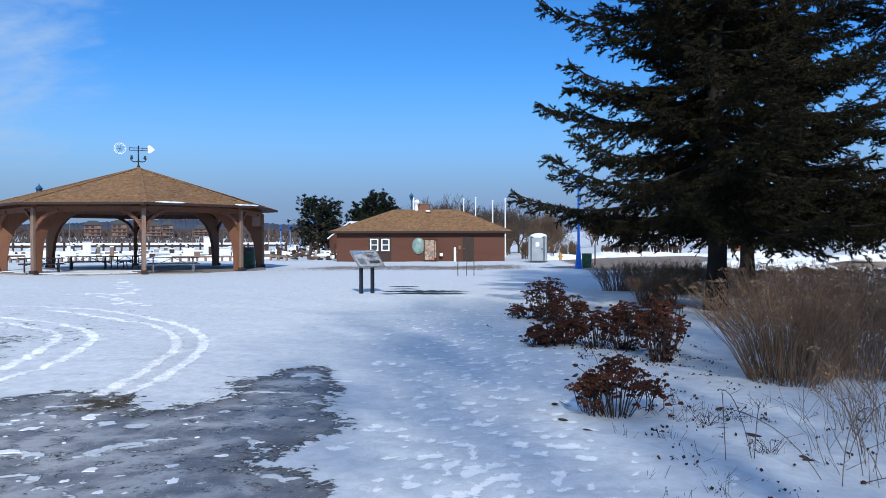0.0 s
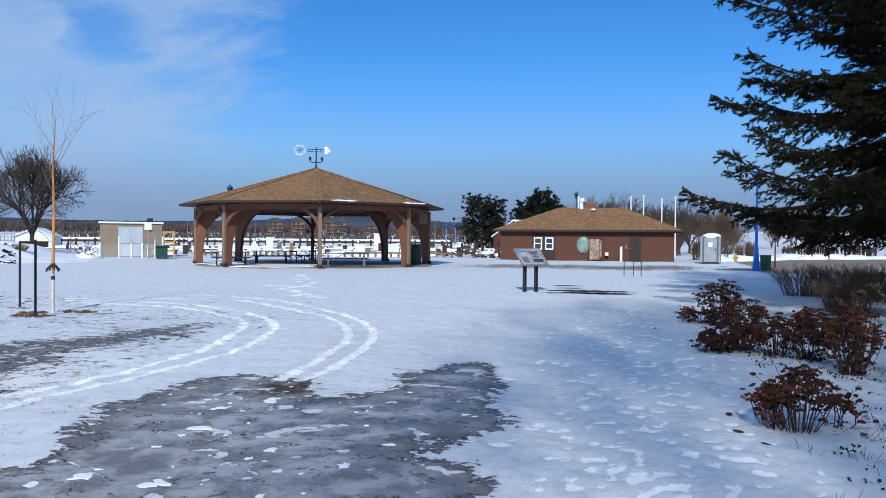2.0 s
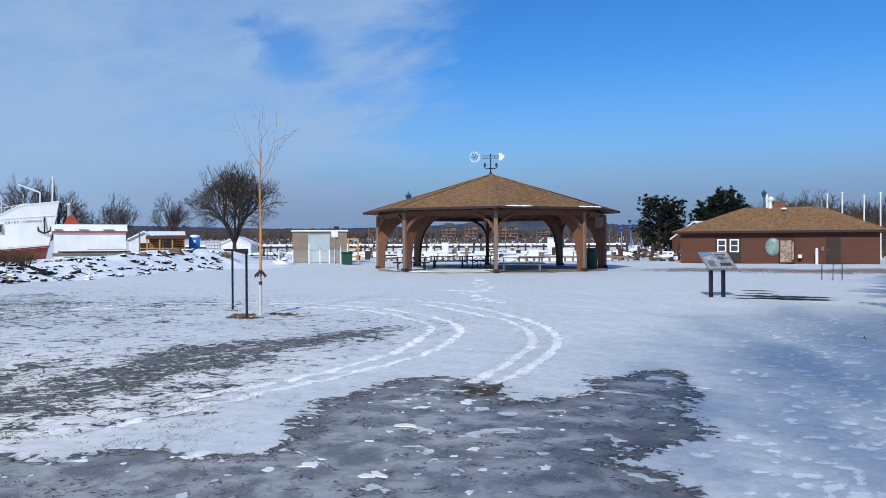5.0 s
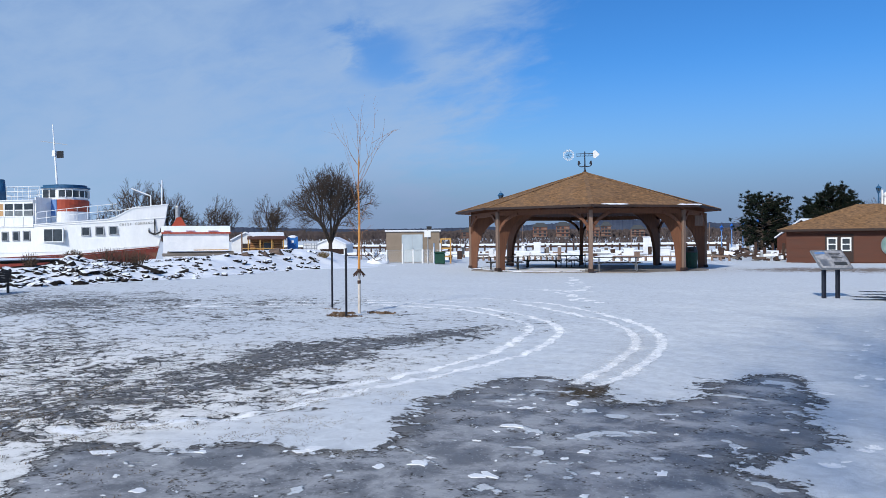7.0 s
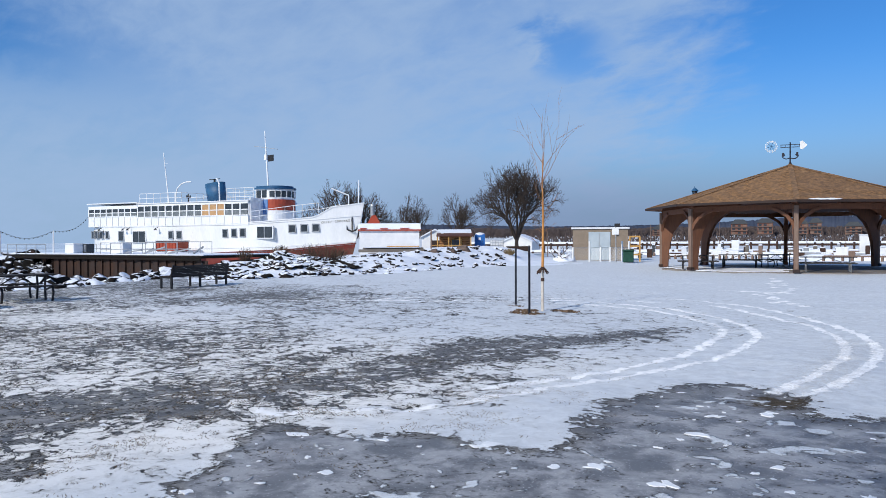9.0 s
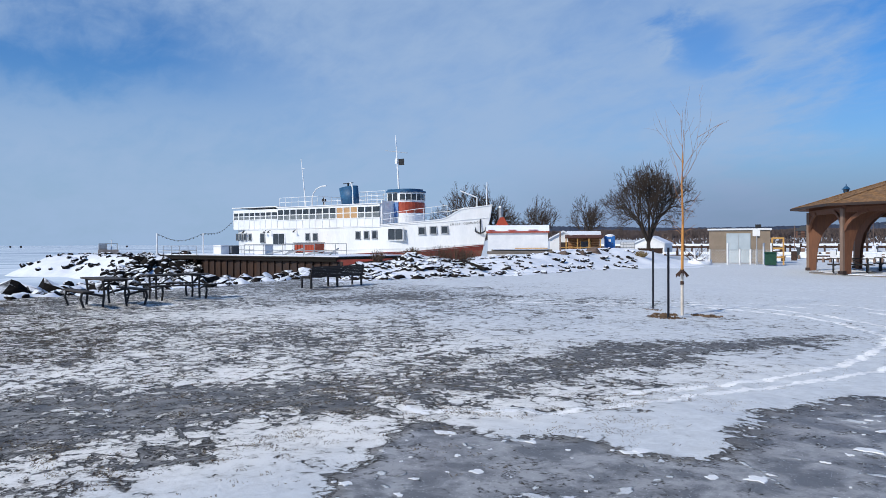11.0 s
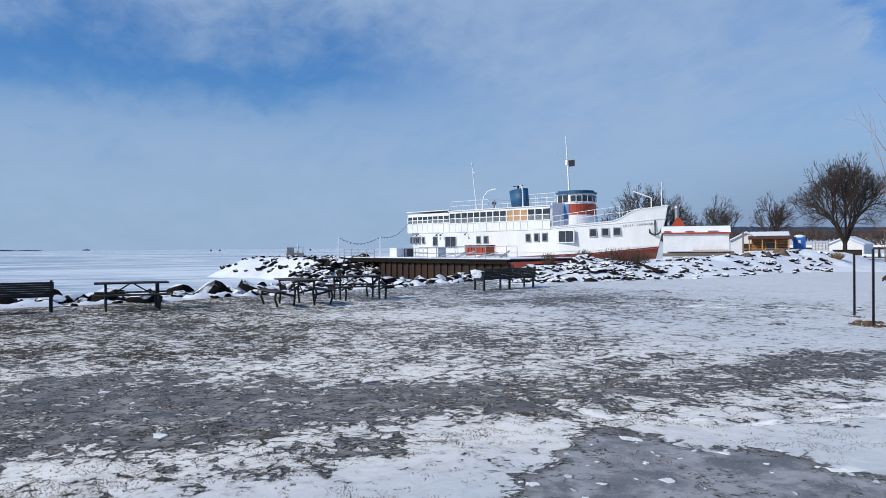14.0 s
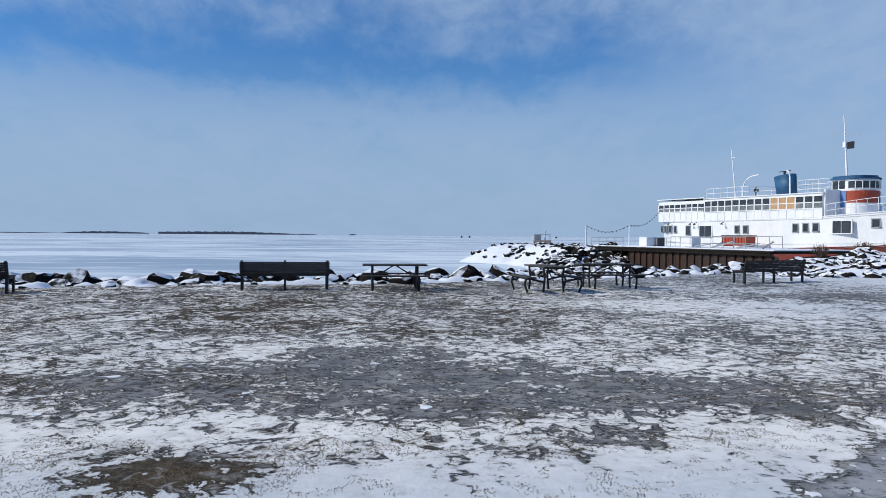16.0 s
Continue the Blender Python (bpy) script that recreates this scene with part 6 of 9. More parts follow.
for b, d, h, i, wd, z in ((54.2, 86, 8.6, 0, 0.85, 0.2), (52.5, 88, 8.4, 1, 0.85, 0.2), (48.95, 84, 6.6, 2, 0.8, 0.5), (45.5, 78, 6.0, 1, 0.85, 0.8), (50.4, 92, 4.6, 0, 1.0, 0.4), (62.9, 95, 7.2, 2, 0.8, 0.0), (56.2, 92, 6.2, 1, 1.0, 0.0)):
    bare_tree("bare_tree", at(b, d, z), h, i, b * 7, "leafless tree behind the moored ship", wd, "bare trees along the shore")

for b, d, h, i, wd in ((1.4, 112, 8.2, 0, 0.9), (-0.2, 108, 8.5, 1, 1.0), (-1.6, 112, 7.6, 2, 1.0), (-3.4, 104, 7.0, 0, 1.0), (-4.4, 100, 7.2, 1, 1.1), (-5.3, 104, 6.6, 2, 1.0), (-6.6, 108, 6.4, 0, 1.1), (3.0, 116, 7.4, 2, 0.9)):
    bare_tree("bare_tree", at(b, d), h, i, b * 50, "leafless tree behind the park building", wd, "bare trees behind the park building")

# tall leafless trees behind the path, whose thin shade falls on the path and the bed
SHADE = bare_tree_mesh(71, 17.0, 0.85, "bark", 7, 0.07, 0.25, 0.0046, (5, 7), 9.5)
for x, y, k, turn in ((4.6, -11.0, 1.3, 40), (9.4, -12.5, 1.35, 250), (15.0, -11.0, 1.3, 120)):
    t = thing("bare_tree", (x, y, 0), turn, "tall leafless tree of the row along the park path", "tree", "bare trees behind the path")
    t.scale = (k,) * 3
    part("trunk", SHADE[0], "bark", t)
    part("crown", SHADE[1], "bark", t)


# ---- things on the lawn ----
def height_at(x, y):
    return float(land_height(np.array([x]), np.array([y]))[0])


def info_sign():
    s = thing("information_sign", (-2.52, 23.4, 0), 41, "slanted information panel on two dark posts in the snow", "sign")
    for x in (-0.21, 0.21):
        part("post", box(B(), x - 0.045, -0.05, -0.05, x + 0.045, 0.05, 0.95, 0.008), "navy", s)
    m = Matrix.Translation((0.0, -0.03, 1.07)) @ Matrix.Rotation(radians(45), 4, "X")
    p = part("panel", box(B(), -0.46, -0.33, -0.02, 0.46, 0.33, 0.02, 0.006, m), "panel", s, "grey printed panel")
    bm = B()
    for q in ((-0.47, -0.345, 0.47, -0.325), (-0.47, 0.325, 0.47, 0.345), (-0.48, -0.345, -0.46, 0.345), (0.46, -0.345, 0.48, 0.345)):
        box(bm, q[0], q[1], -0.025, q[2], q[3], 0.03, 0.0, m)
    part("rim", bm, "steel", p)
    for x0, y0, x1, y1, mat in ((-0.4, 0.2, -0.1, 0.28, "pale_blue"), (0.0, -0.22, 0.38, -0.1, "grey_lid"), (-0.38, -0.25, -0.15, 0.0, "steel")):
        part("print_block", box(B(), x0, y0, 0.021, x1, y1, 0.025, 0.0, m), mat, p)
    for k in range(5):
        part("text_bar", box(B(), 0.02, 0.22 - k * 0.055, 0.021, 0.36 - 0.05 * (k % 3), 0.245 - k * 0.055, 0.024, 0.0, m), "grey_lid", p)


info_sign()


def sapling():
    t = thing("young_tree", (-11.55, 13.87, 0), 0, "golden-barked young tree tied to stakes in the snowy lawn", "tree")
    part("lower_trunk", tube(B(), (0, 0, -0.1), (0.0, 0, 0.95), 0.036, 0.031, 10), "pale_bark", t, "whitened lower trunk")
    bm = tube(B(), (0, 0, 0.95), (0.02, 0, 2.1), 0.032, 0.026, 8)
    tube(bm, (0.02, 0, 2.1), (-0.02, 0.02, 3.0), 0.026, 0.016, 8)
    tube(bm, (-0.02, 0.02, 3.0), (0.03, 0.0, 3.7), 0.016, 0.007, 6)
    part("upper_trunk", bm, "gold_bark", t)
    bm = B()
    for k in range(9):
        a = k * 0.7
        tube(bm, (0.05 * math.cos(a), 0.05 * math.sin(a), 0.98), (0.14 * math.cos(a), 0.14 * math.sin(a), 0.85 + 0.02 * (k % 3)), 0.016, seg=5)
    tube(bm, (0, 0, 0.94), (0, 0, 1.02), 0.048, 0.048, 10)
    part("trunk_band", tube(B(), (0, 0, 0.68), (0, 0, 0.76), 0.042, 0.042, 10), "dark_stem", t, "dark band round the trunk")
    part("tie", bm, "dark_stem", t, "dark strap tied round the trunk")
    rs = np.random.RandomState(3)
    P, Q, A, C = [], [], [], []
    def twig(p, d, ln, r, lev):
        for i in range(4):
            d = d + rs.normal(0, 0.07, 3) + np.array([0, 0, 0.05])
            d /= np.linalg.norm(d)
            q = p + d * ln / 4
            P.append(p), Q.append(q), A.append(r * (1 - i / 5)), C.append(r * (1 - (i + 1) / 5))
            if lev and i > 0 and rs.rand() < 0.8:
                s = d + rs.normal(0, 0.45, 3)
                twig(q, s / np.linalg.norm(s), ln * rs.uniform(0.35, 0.6), r * 0.6, lev - 1)
            p = q
    for k, (z, ln) in enumerate(((3.0, 1.2), (2.75, 1.3), (2.85, 1.5), (3.2, 1.0), (3.45, 0.9), (3.0, 1.4), (3.3, 1.2))):
        a = k * 2.4 + 0.4
        twig(np.array([0.0, 0.0, z]), np.array([math.cos(a) * 0.6, math.sin(a) * 0.6, 1.0]), ln, 0.0075, 2 if k % 2 else 1)
    twig(np.array([0.03, 0, 3.6]), np.array([0.0, 0.1, 1.0]), 0.9, 0.007, 1)
    for k in range(10):
        a, z = k * 2.4, rs.uniform(1.2, 2.7)
        twig(np.array([0.0, 0.0, z]), np.array([math.cos(a), math.sin(a), 0.75]), rs.uniform(0.3, 0.75), 0.006, 1)
    part("crown", bars_mesh("crown", P, Q, A, C, "gold_twig", 4), "gold_twig", t, "thin golden twigs")
    for x, y, h in ((-12.73, 14.28, 1.45), (-11.16, 12.92, 1.52)):
        s = thing("tree_stake", (x, y, 0), 20, "dark green steel stake beside a young tree", "stake", "stakes round the young tree")
        bm = box(B(), -0.025, -0.005, -0.2, 0.025, 0.005, h)
        box(bm, -0.005, -0.03, -0.2, 0.005, 0.005, h)
        for k in range(12):
            box(bm, -0.01, 0.004, 0.2 + k * 0.1, 0.01, 0.02, 0.24 + k * 0.1)
        part("stake_bar", bm, "navy", s)


sapling()


def park_bench(place, turn, label, length=2.5):
    """A slatted bench; its back is at local -y, so that it looks towards +y."""
    b = thing("park_bench", place, turn, label, "bench", "benches along the shore")
    h = length / 2
    for i in range(7):
        z = 0.40 + i * 0.058
        part("back_slat", box(B(), -h, -0.30 - i * 0.014, z, h, -0.27 - i * 0.014, z + 0.054, 0.006), "bench_wood", b)
    for i in range(6):
        part("seat_slat", box(B(), -h, -0.24 + i * 0.08, 0.415, h, -0.175 + i * 0.08, 0.45, 0.006), "bench_wood", b)
    for x in (-h + 0.06, 0.0, h - 0.06):
        bm = box(B(), x - 0.035, -0.30, -0.05, x + 0.035, -0.24, 0.42)
        beam(bm, (x, -0.255, 0.40), (x, -0.355, 0.84), 0.06, 0.05)
        box(bm, x - 0.03, 0.16, -0.05, x + 0.03, 0.22, 0.41)
        box(bm, x - 0.025, -0.26, 0.36, x + 0.025, 0.24, 0.41)
        part("bench_leg", bm, "black", b)
    return b


def picnic_table(place, turn, label, wood="table_wood", metal="black", length=1.85, group="picnic tables"):
    """A table with two fixed seats on bent tube legs; its length runs along local x."""
    t = thing("picnic_table", place, turn, label, "picnic table", group)
    h = length / 2
    for i in range(5):
        y = -0.37 + i * 0.15
        part("top_board", box(B(), -h, y, 0.705, h, y + 0.14, 0.745, 0.006), wood, t)
    for s in (-1, 1):
        for i in range(2):
            y = s * 0.72 + (i - 1) * 0.145
            part("seat_board", box(B(), -h, y, 0.415, h, y + 0.135, 0.455, 0.006), wood, t)
    for x in (-h + 0.28, h - 0.28):
        bm = B()
        for s in (-1, 1):
            run = [(0.30, 0.70), (0.26, 0.40), (0.30, 0.02)]
            for (a, z0), (c, z1) in zip(run, run[1:]):
                tube(bm, (x, s * a, z0), (x, s * c, z1), 0.031, seg=7)
            run = [(0.26, 0.30), (0.62, 0.38), (0.80, 0.40), (0.84, 0.26), (0.76, 0.02)]
            for (a, z0), (c, z1) in zip(run, run[1:]):
                tube(bm, (x, s * a, z0), (x, s * c, z1), 0.031, seg=7)
        tube(bm, (x, -0.30, 0.69), (x, 0.30, 0.69), 0.028, seg=7)
        part("leg_frame", bm, metal, t)
    for s in (-1, 1):
        part("brace", tube(B(), (s * (h - 0.3), 0, 0.34), (s * 0.06, 0, 0.69), 0.018, seg=6), metal, t)
    return t


park_bench((-22.55, -3.8, 0), 98.5, "dark brown slatted bench facing the lake")
park_bench((-26.75, 12.55, 0), 113, "dark brown slatted bench on the snowy bank", 3.0)
park_bench((-20.9, -11.9, 0), 97, "dark brown slatted bench further along the shore")
picnic_table((-22.5, -0.65, 0), 93, "dark weathered picnic table near the shore rocks")
picnic_table((-22.1, 3.7, 0), 8, "weathered picnic table standing end-on to the shore")
picnic_table((-23.7, 5.9, 0), 95, "weathered picnic table beside another at the shore")
picnic_table((-20.7, 38.6, 0.07), 30, "dark picnic table under the pavilion roof", "table_wood", "black", 2.1)
picnic_table((-20.2, 42.6, 0.07), 22, "dark picnic table deep under the pavilion roof", "table_wood", "black", 2.3)
picnic_table((-18.9, 44.4, 0.07), 60, "dark picnic table seen end-on under the pavilion", "table_wood", "black", 2.0)
picnic_table((-14.2, 39.2, 0.07), 22, "picnic table with galvanised legs under the pavilion", "table_wood", "steel", 2.5)

def litter_bin(place, h=1.05, w=0.32, name="litter_bin", label="green litter bin with a dark lid", lid=True, taper=0.9):
    b = thing(name, place, 15, label, "bin")
    bm = B()
    bmesh.ops.create_cone(bm, cap_ends=True, segments=12, radius1=w * taper, radius2=w, depth=h, matrix=Matrix.Translation((0, 0, h / 2)))
    part("body", bm, "plastic_green", b)
    for z in (0.1, h * 0.5, h - 0.06):
        bm = tube(B(), (0, 0, z), (0, 0, z + 0.05), w * 1.03, w * 1.03, 12)
        part("hoop", bm, "plastic_green", b)
    if lid:
        bm = tube(B(), (0, 0, h), (0, 0, h + 0.32), w * 1.05, w * 0.85, 12)
        part("lid", bm, "grey_lid", b, "dark grey domed lid")
        part("flap", box(B(), -0.14, -w * 1.06, h + 0.08, 0.14, -w * 0.9, h + 0.24), "black", b)


litter_bin((-11.85, 45.2, 0.05), 0.92, 0.36)
litter_bin((8.25, 45.4, 0), 0.86, 0.3, label="green litter barrel beside the lamp post", lid=False)


def street_lamp(place, height, base=True, label="bright blue lamp post with a lantern head", paint="lamp_blue"):
    l = thing("street_lamp", place, 0, label, "lamp", "blue lamp posts")
    if base:
        bm = tube(B(), (0, 0, -0.05), (0, 0, 0.2), 0.26, 0.22, 14)
        tube(bm, (0, 0, 0.2), (0, 0, 1.2), 0.19, 0.10, 14)
        tube(bm, (0, 0, 1.2), (0, 0, 1.28), 0.13, 0.13, 14)
        part("base", bm, paint, l)
    bm = tube(B(), (0, 0, 0.0), (0, 0, height - 0.75), 0.085, 0.06, 10)
    tube(bm, (0, 0, height - 0.85), (0, 0, height - 0.75), 0.1, 0.12, 10)
    part("pole", bm, paint if base else "pale_blue", l)
    part("lantern_glass", tube(B(), (0, 0, height - 0.72), (0, 0, height - 0.36), 0.13, 0.2, 10), "dark_glass", l)
    bm = tube(B(), (0, 0, height - 0.76), (0, 0, height - 0.70), 0.16, 0.16, 10)
    for k in range(6):
        a = k * math.pi / 3
        part("lantern_rib", tube(B(), (0.13 * math.cos(a), 0.13 * math.sin(a), height - 0.72), (0.21 * math.cos(a), 0.21 * math.sin(a), height - 0.34), 0.018, seg=5), paint, l)
    part("lantern_collar", bm, paint, l)
    bm = tube(B(), (0, 0, height - 0.36), (0, 0, height - 0.16), 0.27, 0.1, 12)
    tube(bm, (0, 0, height - 0.16), (0, 0, height), 0.05, 0.02, 8)
    part("lantern_cap", bm, paint, l)


street_lamp((7.45, 43.6, 0), 5.55)
street_lamp(at(28.31, 57), 5.5, True, "dark blue lamp post behind the pavilion", "ship_blue")
street_lamp(at(2.75, 82), 6.85, True, "dark blue lamp post behind the park building", "ship_blue")
for b, tp in ((12.4, 0.0168), (11.73, 0.0183), (11.0, 0.0204), (10.04, 0.0228), (9.0, 0.0243)):
    street_lamp(at(b, 105 - (12.4 - b) * 4), 1.6 + tp * (105 - (12.4 - b) * 4) + 0.4, False, "slim blue lamp post along the marina")


def portable_toilet(place, turn, shell, door, label, scale=1.0):
    t = thing("portable_toilet", place, turn, label, "portable toilet", "portable toilets")
    t.scale = (scale,) * 3
    w, d, h = 0.6, 0.6, 2.0
    part("base", box(B(), -w, -d, 0.0, w, d, 0.16, 0.03), "grey_lid", t)
    bm = box(B(), -w + 0.03, -d + 0.06, 0.16, w - 0.03, d - 0.03, h, 0.04)
    for s in (-1, 1):
        for k in range(5):
            y = -d + 0.2 + k * 0.18
            part("rib", box(B(), s * (w - 0.032), y, 0.3, s * (w + 0.0), y + 0.07, h - 0.15), shell, t)
    part("shell", bm, shell, t)
    for s in (-1, 1):
        part("corner_post", box(B(), s * w - 0.07, -d - 0.02, 0.16, s * w + 0.07, -d + 0.1, h, 0.02), door, t)
    dr = part("door", box(B(), -0.42, -d + 0.0, 0.2, 0.42, -d + 0.05, h - 0.12, 0.015), door, t)
    part("door_panel", box(B(), -0.3, -d - 0.02, 0.3, 0.3, -d - 0.002, 1.05, 0.01), door, dr)
    part("door_sign", box(B(), -0.14, -d - 0.015, 1.25, 0.14, -d - 0.002, 1.58), "white", dr, "small white notice")
    part("latch", box(B(), 0.3, -d - 0.04, 1.0, 0.38, -d - 0.002, 1.14), "grey_lid", dr)
    bm = B()
    bmesh.ops.create_uvsphere(bm, u_segments=20, v_segments=10, radius=1.0, matrix=Matrix.Translation((0, 0, h - 0.02)) @ Matrix.Diagonal((w + 0.05, d + 0.05, 0.27, 1)))
    part("roof", bm, "snow", t, "rounded snowy roof", True)
    part("vent_pipe", tube(B(), (0.3, 0.35, h), (0.3, 0.35, h + 0.32), 0.05), "grey_lid", t)


portable_toilet(at(-6.76, 55.3), -14, "plastic_dark", "plastic_grey", "grey portable toilet with a snowy roof", 0.97)
portable_toilet(at(43.75, 72, 0.85), 40, "plastic_blue", "plastic_blue", "blue portable toilet with a snowy roof on the bank", 0.72)


def staked_sapling():
    s = thing("thin_sapling", at(-1.37, 35.6), 0, "thin bent sapling between two short stakes", "tree")
    bm = tube(B(), (0, 0, -0.05), (0.02, 0, 1.2), 0.018, 0.014, 6)
    tube(bm, (0.02, 0, 1.2), (0.1, 0, 1.9), 0.014, 0.006, 6)
    part("stem", bm, "dark_stem", s)
    for b in (-0.71, -1.92):
        k = thing("short_stake", at(b, 35.8), 0, "short thin wooden stake in the snow", "stake", "short stakes")
        part("stake_bar", box(B(), -0.02, -0.02, -0.1, 0.02, 0.02, 0.66, 0.004), "dark_stem", k)


staked_sapling()

# long dark flat patch by the sign, with a small one behind it
bm = B()
for cx, cy, rx, ry in ((-0.75, 23.1, 1.3, 0.42), (-1.5, 25.6, 0.5, 0.25)):
    n = 40
    vs = [bm.verts.new((cx + rx * math.cos(2 * math.pi * i / n) * (1 + 0.12 * math.sin(5 * i)), cy + ry * math.sin(2 * math.pi * i / n) * (1 + 0.3 * math.sin(3 * i)), 0.085)) for i in range(n)]
    bm.faces.new(vs)
M["puddle"] = material("dark_sign_patch", (0.02, 0.024, 0.034), (0.045, 0.052, 0.07), 2.0, 0.85, 0.1, spec=0.1)
solo("frozen_puddle", bm, "puddle", "dark flat patches on the snow beside the sign", "puddle", "structure")


# ---- shore: rocks, dock, breakwater ----
def rock_mesh(seed, flat, mat="rock"):
    rs = random.Random(seed)
    bm = B()
    bmesh.ops.create_icosphere(bm, subdivisions=2, radius=0.5)
    off = Vector((rs.uniform(0, 99), rs.uniform(0, 99), rs.uniform(0, 99)))
    planes = [(Vector((rs.gauss(0, 1), rs.gauss(0, 1), rs.gauss(0, 0.7))).normalized(), rs.uniform(0.26, 0.42)) for _ in range(9)]
    for v in bm.verts:
        v.co *= 1 + 0.35 * noise.noise(v.co * 2.0 + off)
        for n, d in planes:
            k = v.co.dot(n) - d
            if k > 0:
                v.co -= n * k
        v.co.z *= flat
    me = finish(bm, "boulder")
    me.materials.append(M[mat])
    return me


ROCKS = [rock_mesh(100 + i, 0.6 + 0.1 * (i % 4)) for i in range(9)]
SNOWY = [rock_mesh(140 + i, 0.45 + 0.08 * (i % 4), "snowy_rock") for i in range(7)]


def scatter_rocks(owner, places, rs, kinds=None):
    kinds = kinds or ROCKS
    for x, y, z, size in places:
        ob = new("boulder", kinds[rs.randrange(len(kinds))])
        ob.parent = owner
        k = size
        ob.matrix_basis = Matrix.Translation((x, y, z)) @ Euler((rs.uniform(-0.4, 0.4), rs.uniform(-0.4, 0.4), rs.uniform(0, 6.3))).to_matrix().to_4x4() @ Matrix.Diagonal((k * rs.uniform(0.8, 1.5), k * rs.uniform(0.8, 1.2), k * rs.uniform(0.75, 1.15), 1))


rs = random.Random(12)
edge = thing("shore_rocks", (0, 0, 0), 0, "line of dark boulders capped with snow along the lake", "rocks", kind="structure")
spots = []
y = -22.0
while y < 17.5:
    xs = float(np.interp(y, SHORE_Y, SHORE_X))
    spots.append((xs + rs.uniform(-0.8, 0.0), y, rs.uniform(-0.10, 0.08), rs.uniform(0.75, 1.3)))
    spots.append((xs + rs.uniform(-0.1, 0.9), y + rs.uniform(-0.4, 0.4), rs.uniform(-0.14, 0.04), rs.uniform(0.45, 0.95)))
    if rs.random() < 0.7:
        spots.append((xs + rs.uniform(0.9, 1.9), y + rs.uniform(-0.3, 0.3), 0.0, rs.uniform(0.25, 0.5)))
    y += rs.uniform(0.36, 0.66)
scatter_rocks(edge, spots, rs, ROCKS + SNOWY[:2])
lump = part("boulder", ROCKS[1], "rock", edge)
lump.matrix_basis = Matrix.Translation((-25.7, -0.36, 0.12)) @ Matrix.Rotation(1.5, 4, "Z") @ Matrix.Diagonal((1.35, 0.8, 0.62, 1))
# drifts of snow lodged between the shore rocks
DY, DX = np.meshgrid(np.arange(-22.0, 17.5, 0.14), np.arange(-1.1, 2.5, 0.12), indexing="ij")
SX = np.interp(DY, SHORE_Y, SHORE_X) + DX
lumpy = fbm(SX, DY, 431, 2.0, 4)
DZ = -0.34 + 0.60 * (lumpy - 0.24) * smooth(DX, 2.5, 1.5) * smooth(DX, -1.1, -0.3) + 0.22 * smooth(DX, 0.2, 1.1) * smooth(DX + 1.4 * (lumpy - 0.5), 2.5, 1.7)
DI = np.arange(DX.size).reshape(DX.shape)
drift = from_arrays("snow_drift", np.stack([SX, DY, DZ], -1).reshape(-1, 3), np.stack([DI[:-1, :-1], DI[1:, :-1], DI[1:, 1:], DI[:-1, 1:]], -1).reshape(-1, 4), "snow", True)
part("snow_drift", drift, "snow", edge, "snow lodged between the rocks", True, "stuff")


def mound(name, spine, width, top, label, seed, noise_k=0.5):
    """A long heap of snow over rubble along a line."""
    xs = [p[0] for p in spine]
    ys = [p[1] for p in spine]
    gx, gy = np.arange(min(xs) - width * 1.3, max(xs) + width * 1.3, 0.45), np.arange(min(ys) - width * 1.3, max(ys) + width * 1.3, 0.45)
    GX, GY = np.meshgrid(gx, gy)
    d = line_dist(spine, GX, GY) * (0.8 + 0.4 * fbm(GX, GY, seed, 0.2, 3))
    H = LAKE_Z - 0.25 + (top - LAKE_Z + 0.25) * smooth(d, width, 0.2) + (fbm(GX, GY, seed + 5, 0.7, 4) - 0.5) * noise_k * smooth(d, width * 1.1, width * 0.6)
    I = np.arange(GX.size).reshape(GX.shape)
    q = np.stack([I[:-1, :-1], I[:-1, 1:], I[1:, 1:], I[1:, :-1]], -1).reshape(-1, 4)
    keep = (d < width * 1.15).ravel()[q].any(1)
    ob = tagged(new(name, from_arrays(name, np.stack([GX, GY, H], -1).reshape(-1, 3), q[keep], "snow", True)), label, "breakwater", kind="structure")
    return ob, (lambda x, y: LAKE_Z - 0.25 + (top - LAKE_Z + 0.25) * float(smooth(line_dist(spine, np.array([x]), np.array([y])), width, 0.2)[0]))


BANK_AT = [36.5, 39.5, 41.0, 43.0, 46.7, 50.7, 52.8, 54.9, 57.0, 58.7, 60.4, 62.1, 65.0]
BANK_BASE = [54.0, 51.5, 50.0, 48.0, 43.5, 38.5, 37.0, 36.5, 34.8, 35.0, 34.5, 33.5, 33.5]
BANK_CREST = [-0.3, 0.35, 0.95, 1.2, 1.15, 0.86, 0.72, 0.5, 0.72, 0.95, 0.5, 0.45, 0.0]


def bank_heights(x, y):
    """The snowy bank before the ship: foot and crest by the bearing from the lawn."""
    b, r = np.degrees(np.arctan2(-x, y)), np.hypot(x, y)
    foot = np.interp(b, BANK_AT, BANK_BASE) + (fbm(x, y, 173, 0.3, 3) - 0.5) * 3
    k = (r - foot) / 10.5
    z = np.interp(b, BANK_AT, BANK_CREST) * smooth(k, 0.0, 1.0) + (fbm(x, y, 177, 0.9, 4) - 0.5) * 0.35 * smooth(k, 0.05, 0.3)
    return np.where(k < 0.02, -0.3, z) - 2.0 * smooth(k, 1.5, 2.3)


def bank_h(x, y):
    return float(bank_heights(np.array([x]), np.array([y]))[0])


